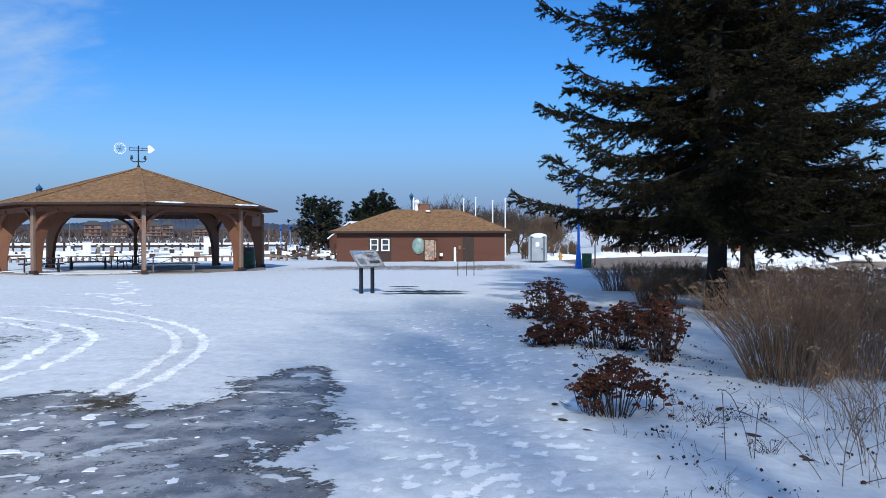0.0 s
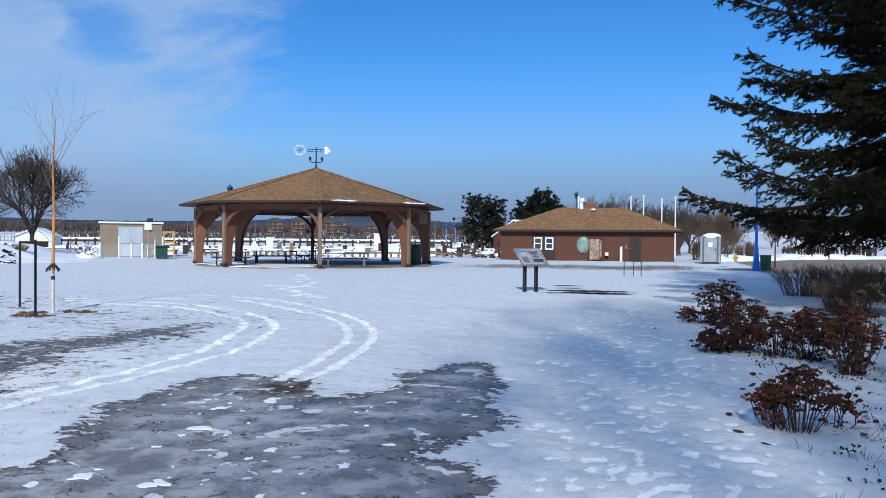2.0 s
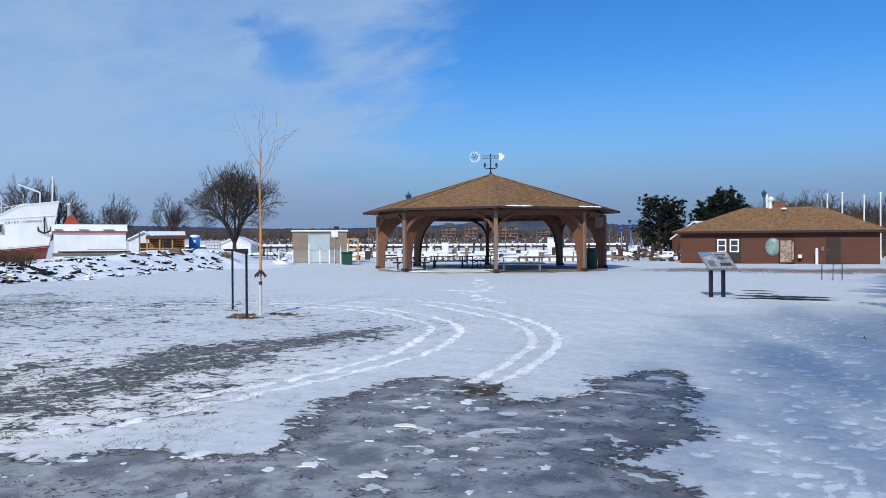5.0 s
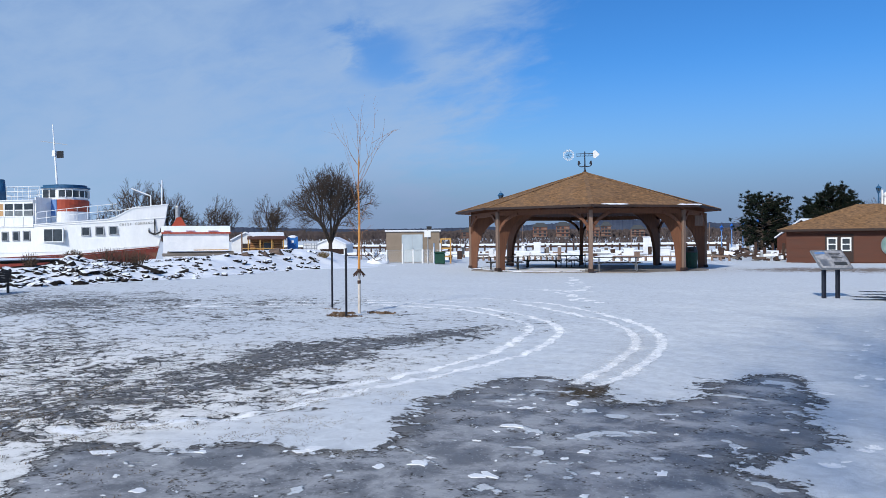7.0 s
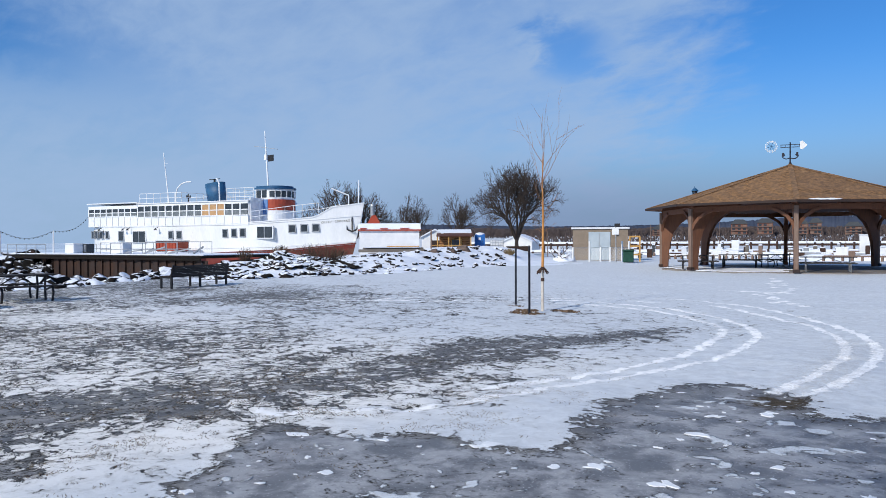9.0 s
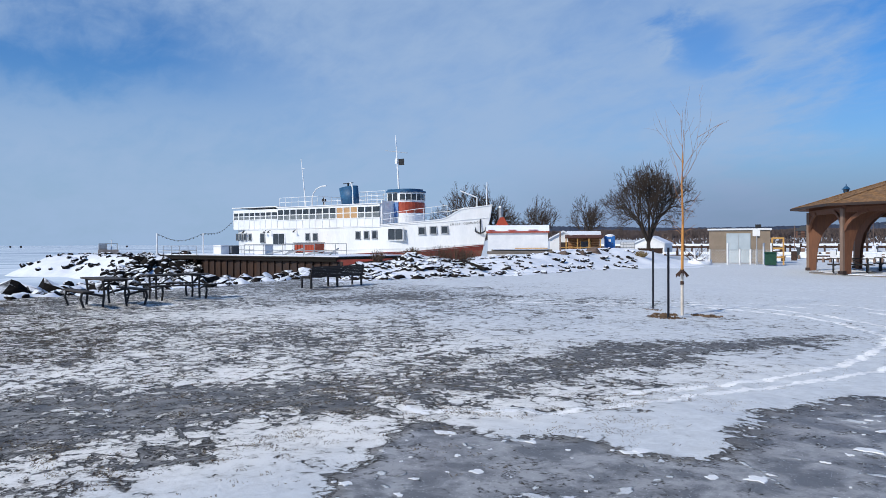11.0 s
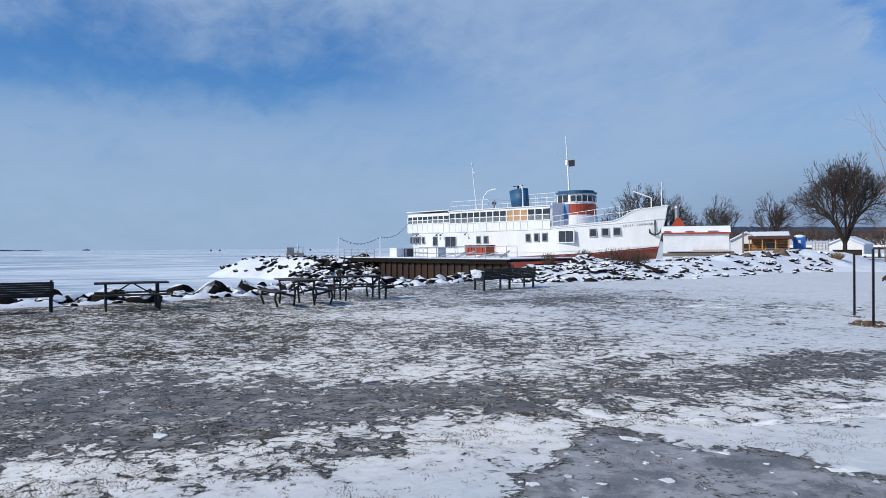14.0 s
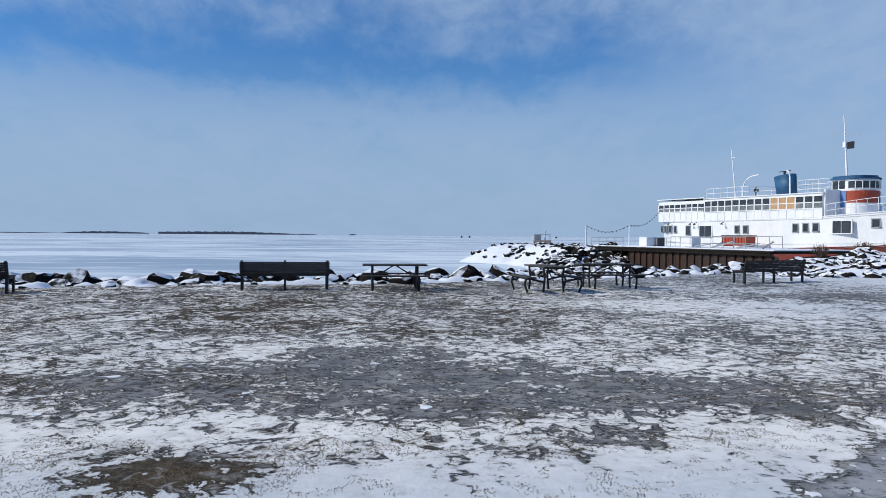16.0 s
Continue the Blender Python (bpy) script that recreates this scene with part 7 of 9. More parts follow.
BG, RG = np.meshgrid(np.radians(np.arange(36.2, 65.5, 0.35)), np.arange(32.0, 74.0, 0.4))
bx, by = -RG * np.sin(BG), RG * np.cos(BG)
bi = np.arange(BG.size).reshape(BG.shape)
bank_mesh = from_arrays("snow_bank", np.stack([bx, by, bank_heights(bx, by)], -1).reshape(-1, 3), np.stack([bi[:-1, :-1], bi[:-1, 1:], bi[1:, 1:], bi[1:, :-1]], -1).reshape(-1, 4), "snow", True)
tagged(new("snow_bank", bank_mesh), "drifted snow over the rock bank", "bank", kind="structure")
bank = thing("rock_bank", (0, 0, 0), 0, "snow-covered bank of broken rock before the ship", "rocks", kind="structure")
spots = []
while len(spots) < 400:
    b, u = rs.uniform(42, 64), rs.random()
    r = float(np.interp(b, BANK_AT, BANK_BASE)) + 0.4 + 10.0 * u
    if b < 50 and rs.random() < 0.55:
        continue
    p = at(b, r)
    spots.append((p.x, p.y, max(height_at(p.x, p.y), bank_h(p.x, p.y)) + rs.uniform(-0.05, 0.08), rs.uniform(0.2, 0.62) * (1.15 if b > 56 else 0.9)))
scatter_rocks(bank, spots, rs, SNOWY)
for b, d, k in ((45.0, 53.5, 1.4), (47.2, 50.5, 0.8), (45.9, 51.5, 1.0)):
    p = at(b, d)
    ob = part("large_boulder", ROCKS[3].copy(), "bare_rock", bank)
    ob.data.materials.clear()
    ob.data.materials.append(M["bare_rock"])
    ob.matrix_basis = Matrix.Translation((p.x, p.y, max(height_at(p.x, p.y), bank_h(p.x, p.y)) + 0.1)) @ Matrix.Diagonal((k, k * 0.7, k * 0.6, 1))


p0, p1, p2 = at(82.6, 76), at(79.5, 73), at(75.2, 60)
mole, mole_h = mound("breakwater", [(p0.x, p0.y), (p1.x, p1.y), (p2.x, p2.y)], 6.0, 0.72, "low breakwater of rubble under snow running into the lake", 131)
spots = []
for k in range(150):
    f = rs.random()
    q = p0.lerp(p1, f) if rs.random() < 0.35 else p1.lerp(p2, rs.random() ** 0.7)
    a, r = rs.uniform(0, 6.28), rs.uniform(0, 5.4) ** 0.9
    x, y = q.x + abs(r * math.cos(a)) * 0.9 - 0.8, q.y + r * math.sin(a) * 0.9
    spots.append((x, y, mole_h(x, y) + 0.05, rs.uniform(0.3, 0.8)))
# dark rubble heaped against the open end of the dock
for k in range(140):
    b, u = rs.uniform(73.9, 79.8), rs.random()
    p = at(b, 52.5 + 7.5 * u)
    spots.append((p.x, p.y, max(-0.85 + 1.5 * u * min(1.0, (80.6 - b) / 3), mole_h(p.x, p.y)) + rs.uniform(-0.1, 0.15), rs.uniform(0.45, 1.05)))
scatter_rocks(mole, spots, rs)
# a low spit of snowy rocks between the lawn and the breakwater
p3, p4 = at(83.0, 47), at(73.0, 44)
spit, spit_h = mound("rock_spit", [(p3.x, p3.y), (p4.x, p4.y), (-37.5, 15.0)], 2.8, -0.62, "low snowy spit of rocks before the dock", 151, 0.4)
spots = []
for k in range(110):
    f = rs.random()
    q = p3.lerp(p4, f * 2) if f < 0.5 else p4.lerp(Vector((-36.5, 16.0, 0)), f * 2 - 1)
    x, y = q.x + rs.uniform(-2.6, 2.8), q.y + rs.uniform(-2.2, 2.2)
    spots.append((x, y, spit_h(x, y) + 0.08, rs.uniform(0.35, 0.95)))
scatter_rocks(spit, spots, rs)


def beacon():
    p = at(79.75, 80)
    b = thing("harbour_beacon", (p.x, p.y, 0.55), 80, "small grey beacon platform on the breakwater end", "beacon")
    part("block", box(B(), -0.9, -0.9, 0.0, 0.9, 0.9, 0.62, 0.05), "concrete", b)
    part("cabinet", box(B(), -0.85, -0.4, 0.62, -0.1, 0.4, 1.15, 0.02), "steel", b)
    bm = B()
    for x in (-0.8, 0.8):
        for y in (-0.8, 0.8):
            tube(bm, (x, y, 0.62), (x, y, 1.2), 0.03, seg=6)
    for s in (-0.8, 0.8):
        tube(bm, (-0.8, s, 1.2), (0.8, s, 1.2), 0.025, seg=6)
        tube(bm, (s, -0.8, 1.2), (s, 0.8, 1.2), 0.025, seg=6)
    part("rail", bm, "steel", b)
    part("lamp", tube(B(), (0.3, 0, 0.62), (0.3, 0, 1.55), 0.07, 0.05), "white", b)


beacon()


def dock():
    L, Rr = Vector((-58.4, 13.8, 0)), Vector((-39.7, 19.1, 0))
    ang = math.degrees(math.atan2(Rr.y - L.y, Rr.x - L.x))
    n = (Rr - L).length
    d = thing("dock", L, ang, "old dock with a rusted sheet-pile face and snowy deck", "dock", kind="structure")
    part("deck", box(B(), 0, 0.0, 0.73, n, 7.0, 0.86, 0.03), "wet_timber", d, "weathered dark timber deck")
    part("deck_snow", box(B(), 0.3, 0.5, 0.86, n - 0.3, 6.8, 0.93, 0.03), "snow", d)
    part("edge_beam", box(B(), -0.1, -0.1, 0.60, n + 0.1, 0.0, 0.74, 0.02), "wet_timber", d, "dark stained edge beam")
    s0 = 0.295 * n
    x = s0
    k = 0
    while x < n + 0.2:
        w = 0.36
        y = 0.1 if k % 2 else 0.19
        bm = extruded(B(), [(x, y), (x + 0.05, y), (x + w - 0.05, y), (x + w, y), (x + w, y + 0.04), (x, y + 0.04)], 2.2, "z", -1.6)
        part("sheet_pile", bm, "rust", d)
        bm = box(B(), x - 0.02, 0.1, -1.6, x + 0.02, 0.23, 0.6)
        part("pile_web", bm, "rust", d)
        x += w
        k += 1
    part("pile_return", box(B(), s0 - 0.04, 0.3, -1.6, s0, 6.0, 0.6), "rust", d)
    # timber cribwork under the open end
    r2 = random.Random(8)
    for k in range(16):
        x = r2.uniform(0.2, s0 - 0.2)
        z = r2.uniform(-0.8, 0.45)
        part("crib_timber", beam(B(), (x - r2.uniform(0.8, 2.0), 0.5 + r2.uniform(0, 2), z), (x + r2.uniform(0.8, 2.0), 0.4 + r2.uniform(0, 2), z + r2.uniform(-0.6, 0.6)), 0.2, 0.22), "dark_stem", d)
    for k in range(5):
        x = 0.4 + k * (s0 - 0.6) / 4
        part("crib_post", tube(B(), (x, 0.5, -1.5), (x, 0.5, 0.7), 0.14, 0.14, 8), "dark_stem", d)
    part("cross_log", tube(B(), (s0 + 0.5, -0.5, -0.75), (s0 + 5.5, -0.8, -0.7), 0.28, 0.25, 10), "dark_stem", d)
    def rail(x0, x1, y, h=0.85):
        bm = B()
        for z in (0.35, h):
            tube(bm, (x0, y, 0.86 + z), (x1, y, 0.86 + z), 0.02, seg=5)
        m = max(2, int((x1 - x0) / 1.0))
        for i in range(m + 1):
            x = x0 + (x1 - x0) * i / m
            tube(bm, (x, y, 0.86), (x, y, 0.86 + h), 0.022, seg=5)
        part("dock_rail", bm, "steel", d)
    rail(0.2, 4.6, 0.4, 0.66)
    rail(0.2, 4.6, 6.4, 0.66)
    rail(9.5, 16.5, 0.9, 0.75)
    rail(9.8, 16.0, 4.0, 0.8)
    for k in range(6):
        x = 10.0 + k * 1.1
        part("stacked_bar", beam(B(), (x, 2.0 + (k % 2), 0.95), (x + 1.5, 2.4, 1.15 + 0.1 * (k % 3)), 0.08, 0.08), "steel", d)
    return d


dock_thing = dock()


def dock_things():
    ang = math.degrees(math.atan2(5.3, 18.7))
    for b, dist, w, h in ((72.38, 57.5, 0.95, 0.66), (69.45, 53.0, 1.2, 0.72)):
        p = at(b, dist, 0.93)
        f = thing("white_chest", p, ang, "white chest standing on the snowy dock", "chest", "white chests on the dock")
        part("body", box(B(), -w / 2, -0.35, 0, w / 2, 0.35, h - 0.1, 0.03), "white", f)
        part("lid", box(B(), -w / 2 - 0.02, -0.37, h - 0.1, w / 2 + 0.02, 0.37, h, 0.03), "white", f)
    p = at(71.6, 57.6, 0.93)
    g = thing("grey_cabinet", p, ang, "dark grey cabinet beside a white chest on the dock", "cabinet")
    part("body", box(B(), -0.4, -0.3, 0, 0.4, 0.3, 0.62, 0.02), "grey_lid", g)
    part("door", box(B(), -0.34, -0.33, 0.06, 0.34, -0.302, 0.56), "steel", g)
    c = new("red_container")
    c.matrix_basis = SHIP @ Matrix.Translation((11.9, -1.6, 0.86))
    tagged(c, "rust-red steel bin on the dock beside the ship", "container")
    part("body", box(B(), -1.3, -0.55, 0.06, 1.3, 0.55, 0.86, 0.02), "red", c)
    for k in range(8):
        part("rib", box(B(), -1.25 + k * 0.35, -0.6, 0.08, -1.19 + k * 0.35, -0.552, 0.84), "red", c)
    part("rim", box(B(), -1.35, -0.6, 0.86, 1.35, 0.6, 0.92), "dark_brown", c)
    for x in (-1.1, 1.1):
        part("skid", box(B(), x - 0.1, -0.5, 0.0, x + 0.1, 0.5, 0.06), "black", c)
    # string of lights from the stern to two posts
    posts = [at(73.6, 58.5, 0.86), at(76.68, 60.5, 0.86)]
    for p in posts:
        t = thing("light_post", p, 0, "slim white post for a string of lights", "post", "light posts")
        part("post", tube(B(), (0, 0, 0), (0, 0, 1.6), 0.06, 0.05), "white", t)
    stern = SHIP @ Vector((-0.3, 0.2, 4.1))
    s = thing("light_string", (0, 0, 0), 0, "sagging string of small lights between ship and dock", "string lights")
    ends = [stern] + [p + Vector((0, 0, 1.58)) for p in posts]
    for a, b in zip(ends, ends[1:]):
        bm = B()
        last = a
        for i in range(1, 25):
            f = i / 24
            q = a.lerp(b, f) - Vector((0, 0, 0.5 * math.sin(math.pi * f)))
            tube(bm, last, q, 0.012, seg=4)
            if i % 2:
                bmesh.ops.create_icosphere(bm, subdivisions=1, radius=0.05, matrix=Matrix.Translation(q - Vector((0, 0, 0.05))))
            last = q
        part("cable", bm, "grey_lid", s)


dock_things()


# ---- sheds on the bank ----
def facing(bearing):
    """The turn that lets a front, which looks to local -y, face the lawn."""
    return bearing


def white_hall():
    w = thing("white_building", at(50.6, 57.5, 0.35), facing(50.6), "long white building with a red-trimmed snowy roof beside the bow", "building")
    h = 2.15
    part("front_wall", box(B(), -2.25, 0, 0, 2.25, 0.15, h), "white", w)
    part("side_wall", box(B(), -2.25, 0.15, 0, -2.1, 4, h), "white", w)
    part("side_wall", box(B(), 2.1, 0.15, 0, 2.25, 4, h), "white", w)
    part("back_wall", box(B(), -2.1, 3.85, 0, 2.1, 4, h), "white", w)
    part("red_trim", box(B(), -2.35, -0.16, h - 0.06, 2.35, 0.05, h + 0.05), "red", w)
    part("roof_snow", extruded(B(), [(-0.14, h + 0.05), (0.3, h + 0.5), (4.0, h + 0.6), (4.0, h + 0.05)], 4.7, "x", -2.35), "snow", w, "snow on the low roof")
    part("board", box(B(), -0.2, -0.05, 0.75, 2.2, -0.01, 0.95), "yellow_wood", w)
    part("plinth", box(B(), -1.6, -0.3, 0.0, 2.1, 0.0, 0.45), "concrete", w)
    for k in range(3):
        part("red_streak", box(B(), -2.2 + k * 1.5, -0.2, h + 0.1, -1.7 + k * 1.6, -0.13, h + 0.16), "red", w)
    r = thing("red_roof_turret", at(51.75, 60.5, 2.7), facing(51.8), "small red roof with a steel flue", "roof")
    bm = B()
    bmesh.ops.create_cone(bm, cap_ends=True, segments=4, radius1=0.95, radius2=0.2, depth=0.95, matrix=Matrix.Translation((0, 0, 0.55)) @ Matrix.Rotation(radians(45), 4, "Z"))
    part("roof", bm, "red", r)
    part("flue", tube(B(), (-0.1, 0, 0.8), (-0.1, 0, 1.75), 0.16, 0.16, 12), "steel", r)
    part("flue_cap", tube(B(), (-0.1, 0, 1.75), (-0.1, 0, 1.88), 0.24, 0.2, 12), "steel", r)
    part("wall", box(B(), -0.6, -0.6, -0.5, 0.6, 0.6, 0.1), "white", r)
    for b, d, ln in ((50.4, 52, 4.6),):
        p = at(b, d)
        t = thing("timber_stack", (p.x, p.y, max(height_at(p.x, p.y), bank_h(p.x, p.y)) + 0.05), b, "long grey timbers dusted with snow on the rock bank", "timber")
        for k in range(3):
            part("baulk", box(B(), -ln / 2 + 0.3 * k, -0.3 + 0.22 * k, 0.12 * (k == 1), ln / 2 - 0.2 * k, -0.1 + 0.22 * k, 0.2 + 0.12 * (k == 1), 0.02), "timber", t)
        part("snow_cap", box(B(), -ln / 2 + 0.4, -0.2, 0.3, ln / 2 - 0.5, 0.2, 0.36, 0.03), "snow", t)


white_hall()


def gable_shed(name, place, turn, w, d, h, rise, wall, roof, label, opening=True):
    s = thing(name, place, turn, label, "shed")
    out = [(-w / 2, 0), (w / 2, 0), (w / 2, h), (0, h + rise), (-w / 2, h)]
    part("gable_wall", extruded(B(), out, 0.1, "y", 0.0), wall, s)
    part("gable_wall", extruded(B(), out, 0.1, "y", d - 0.1), wall, s)
    for k in (-1, 1):
        part("side_wall", box(B(), k * w / 2 - 0.05, 0.1, 0, k * w / 2 + 0.05, d - 0.1, h), wall, s)
        sl = [(0, h + rise + 0.12), (k * (w / 2 + 0.15), h + 0.06), (k * (w / 2 + 0.15), h - 0.06), (0, h + rise)]
        part("roof_slope", extruded(B(), sl, d + 0.4, "y", -0.2), roof, s)
    if opening:
        # dark panel on the wall stands in for the shade inside the doorway
        part("doorway", box(B(), -w * 0.12, -0.02, 0, w * 0.36, 0.0, h * 0.78), "dark_brown", s, "dark panel for the shade in the open doorway")
    return s


gable_shed("white_shed", at(47.15, 70, 0.6), 44, 2.3, 4.0, 1.45, 0.62, "white", "snow", "small white shed with a snowy roof and dark doorway")


def cabin():
    c = thing("log_cabin", at(45.7, 69, 0.75), 45.7, "small orange-brown log cabin with a porch", "cabin")
    part("wall", box(B(), -1.3, 0.5, 0, 1.4, 2.6, 1.35, 0.02), "cabin", c)
    for k in range(6):
        part("log", tube(B(), (-1.35, 0.5, 0.12 + k * 0.22), (1.45, 0.5, 0.12 + k * 0.22), 0.11, seg=8), "cabin", c)
    part("window", box(B(), -0.2, 0.34, 0.4, 0.6, 0.385, 1.05), "dark_glass", c)
    part("window_frame", box(B(), -0.27, 0.36, 0.33, 0.67, 0.40, 1.12), "yellow_wood", c)
    part("roof_slope", extruded(B(), [(-0.5, 1.32), (-0.5, 1.4), (2.9, 1.95), (2.9, 1.85)], 3.3, "x", -1.6), "siding", c)
    part("roof_snow", extruded(B(), [(0.9, 1.64), (0.9, 1.7), (2.9, 2.02), (2.9, 1.96)], 3.1, "x", -1.5), "snow", c)
    for x in (-1.5, -0.5, 0.5, 1.5):
        part("porch_post", box(B(), x - 0.05, -0.4, 0, x + 0.05, -0.3, 1.34), "yellow_wood", c)
        part("rail_bar", box(B(), x - 0.5, -0.38, 0.5, x + 0.5, -0.33, 0.56), "yellow_wood", c) if x < 1.5 else None
    s = thing("sign_post", at(47.5, 53, 0.7), 47, "plain pale wooden post on the rock bank", "post")
    part("post", box(B(), -0.05, -0.05, -0.3, 0.05, 0.05, 1.75, 0.01), "post_grey", s)


cabin()
gable_shed("white_tent", at(40.9, 88, 0.6), 30, 3.3, 5.0, 1.0, 0.75, "white", "snow", "white tent-like shelter with a snowy roof", False)


def tank_crate():
    t = thing("white_tank", at(42.5, 71, 0.75), 42.5, "white plastic tank in a steel cage", "tank")
    part("tank", box(B(), -0.6, -0.4, 0.08, 0.6, 0.4, 0.98, 0.06), "white", t)
    bm = B()
    for k in range(6):
        tube(bm, (-0.62 + k * 0.248, -0.43, 0.0), (-0.62 + k * 0.248, -0.43, 1.0), 0.015, seg=5)
    for z in (0.25, 0.5, 0.75, 1.0):
        tube(bm, (-0.62, -0.43, z), (0.62, -0.43, z), 0.015, seg=5)
    part("cage", bm, "steel", t)
    part("pallet", box(B(), -0.62, -0.42, 0, 0.62, 0.42, 0.08), "timber", t)
    p = thing("rusty_planter", at(40.9, 70.5, 0.7), 41, "dark rusted steel tub round the tree foot", "planter")
    part("tub", box(B(), -1.05, -0.4, 0.0, 1.05, 0.4, 0.42, 0.03), "rust", p)
    part("rim", box(B(), -1.1, -0.45, 0.42, 1.1, 0.45, 0.47), "rust", p)


tank_crate()


def dry_tuft(place, r, h, n, seed, mat, label, name="grass_tuft"):
    rs = np.random.RandomState(seed)
    a, k = rs.rand(n) * 6.283, rs.rand(n) ** 0.6
    P = np.stack([np.cos(a) * r * k * 0.5, np.sin(a) * r * k * 0.5, np.full(n, -0.05)], -1)
    Q = np.stack([np.cos(a) * r * k * 1.1, np.sin(a) * r * k * 1.1, h * (1 - 0.5 * k**2) * rs.uniform(0.7, 1.1, n)], -1)
    me = bars_mesh(name, P, Q, np.full(n, 0.009), np.full(n, 0.005), mat, 3)
    return solo(name, me, mat, label, "grass", place=Matrix.Translation(place))


p = at(41.65, 55)
dry_tuft((p.x, p.y, max(height_at(p.x, p.y), bank_h(p.x, p.y))), 0.5, 0.42, 260, 3, "grass", "tuft of dead yellow grass on the bank")
for k, (b, d, r, h) in enumerate(((55.4, 46, 1.2, 0.9), (56.6, 45.5, 1.0, 0.7), (54.6, 46, 0.8, 0.8), (58.6, 45, 0.5, 0.45), (61.2, 45, 0.5, 0.8))):
    p = at(b, d)
    dry_tuft((p.x, p.y, max(height_at(p.x, p.y), bank_h(p.x, p.y)) + 0.1), r, h, 130, 40 + k, "brush", "leafless brown brush before the ship", "dry_brush")


fallen = thing("fallen_branch", (0, 0, 0), 0, "dark broken branch leaning on the rock bank", "branch")
p, q = at(54.9, 42, 0.72), at(53.2, 39.5, 0.3)
bm = tube(B(), p, q, 0.05, 0.09, 7)
tube(bm, p.lerp(q, 0.3), p.lerp(q, 0.3) + Vector((0.25, 0.1, 0.55)), 0.03, 0.015, 6)
part("bough", bm, "wet_timber", fallen)


def utility_shed():
    u = thing("utility_shed", at(34.9, 64.5, 0), 33.5, "flat-roofed tan utility shed with a pale steel door", "shed")
    W, D, H = 4.5, 3.6, 2.62
    for nm, b in (("front_wall", (-W / 2, 0, -0.1, W / 2, 0.15, H)), ("back_wall", (-W / 2, D - 0.15, -0.1, W / 2, D, H)), ("side_wall", (-W / 2, 0.15, -0.1, -W / 2 + 0.15, D - 0.15, H)), ("side_wall", (W / 2 - 0.15, 0.15, -0.1, W / 2, D - 0.15, H))):
        part(nm, box(B(), *b), "tan_wall", u)
    part("roof_edge", box(B(), -W / 2 - 0.12, -0.14, H, W / 2 + 0.12, D + 0.1, H + 0.14, 0.02), "white", u, "white roof edge with snow")
    d = part("door", box(B(), -0.95, -0.05, 0.05, 0.82, -0.005, 2.38), "pale_door", u, "pale blue-grey double door")
    part("door_joint", box(B(), -0.08, -0.062, 0.1, -0.05, -0.052, 2.33), "steel", d)
    part("handle", box(B(), 0.02, -0.09, 1.0, 0.06, -0.052, 1.25), "steel", d)
    part("wall_lamp", box(B(), 1.25, -0.12, 2.1, 1.45, 0.0, 2.3), "black", u)


utility_shed()


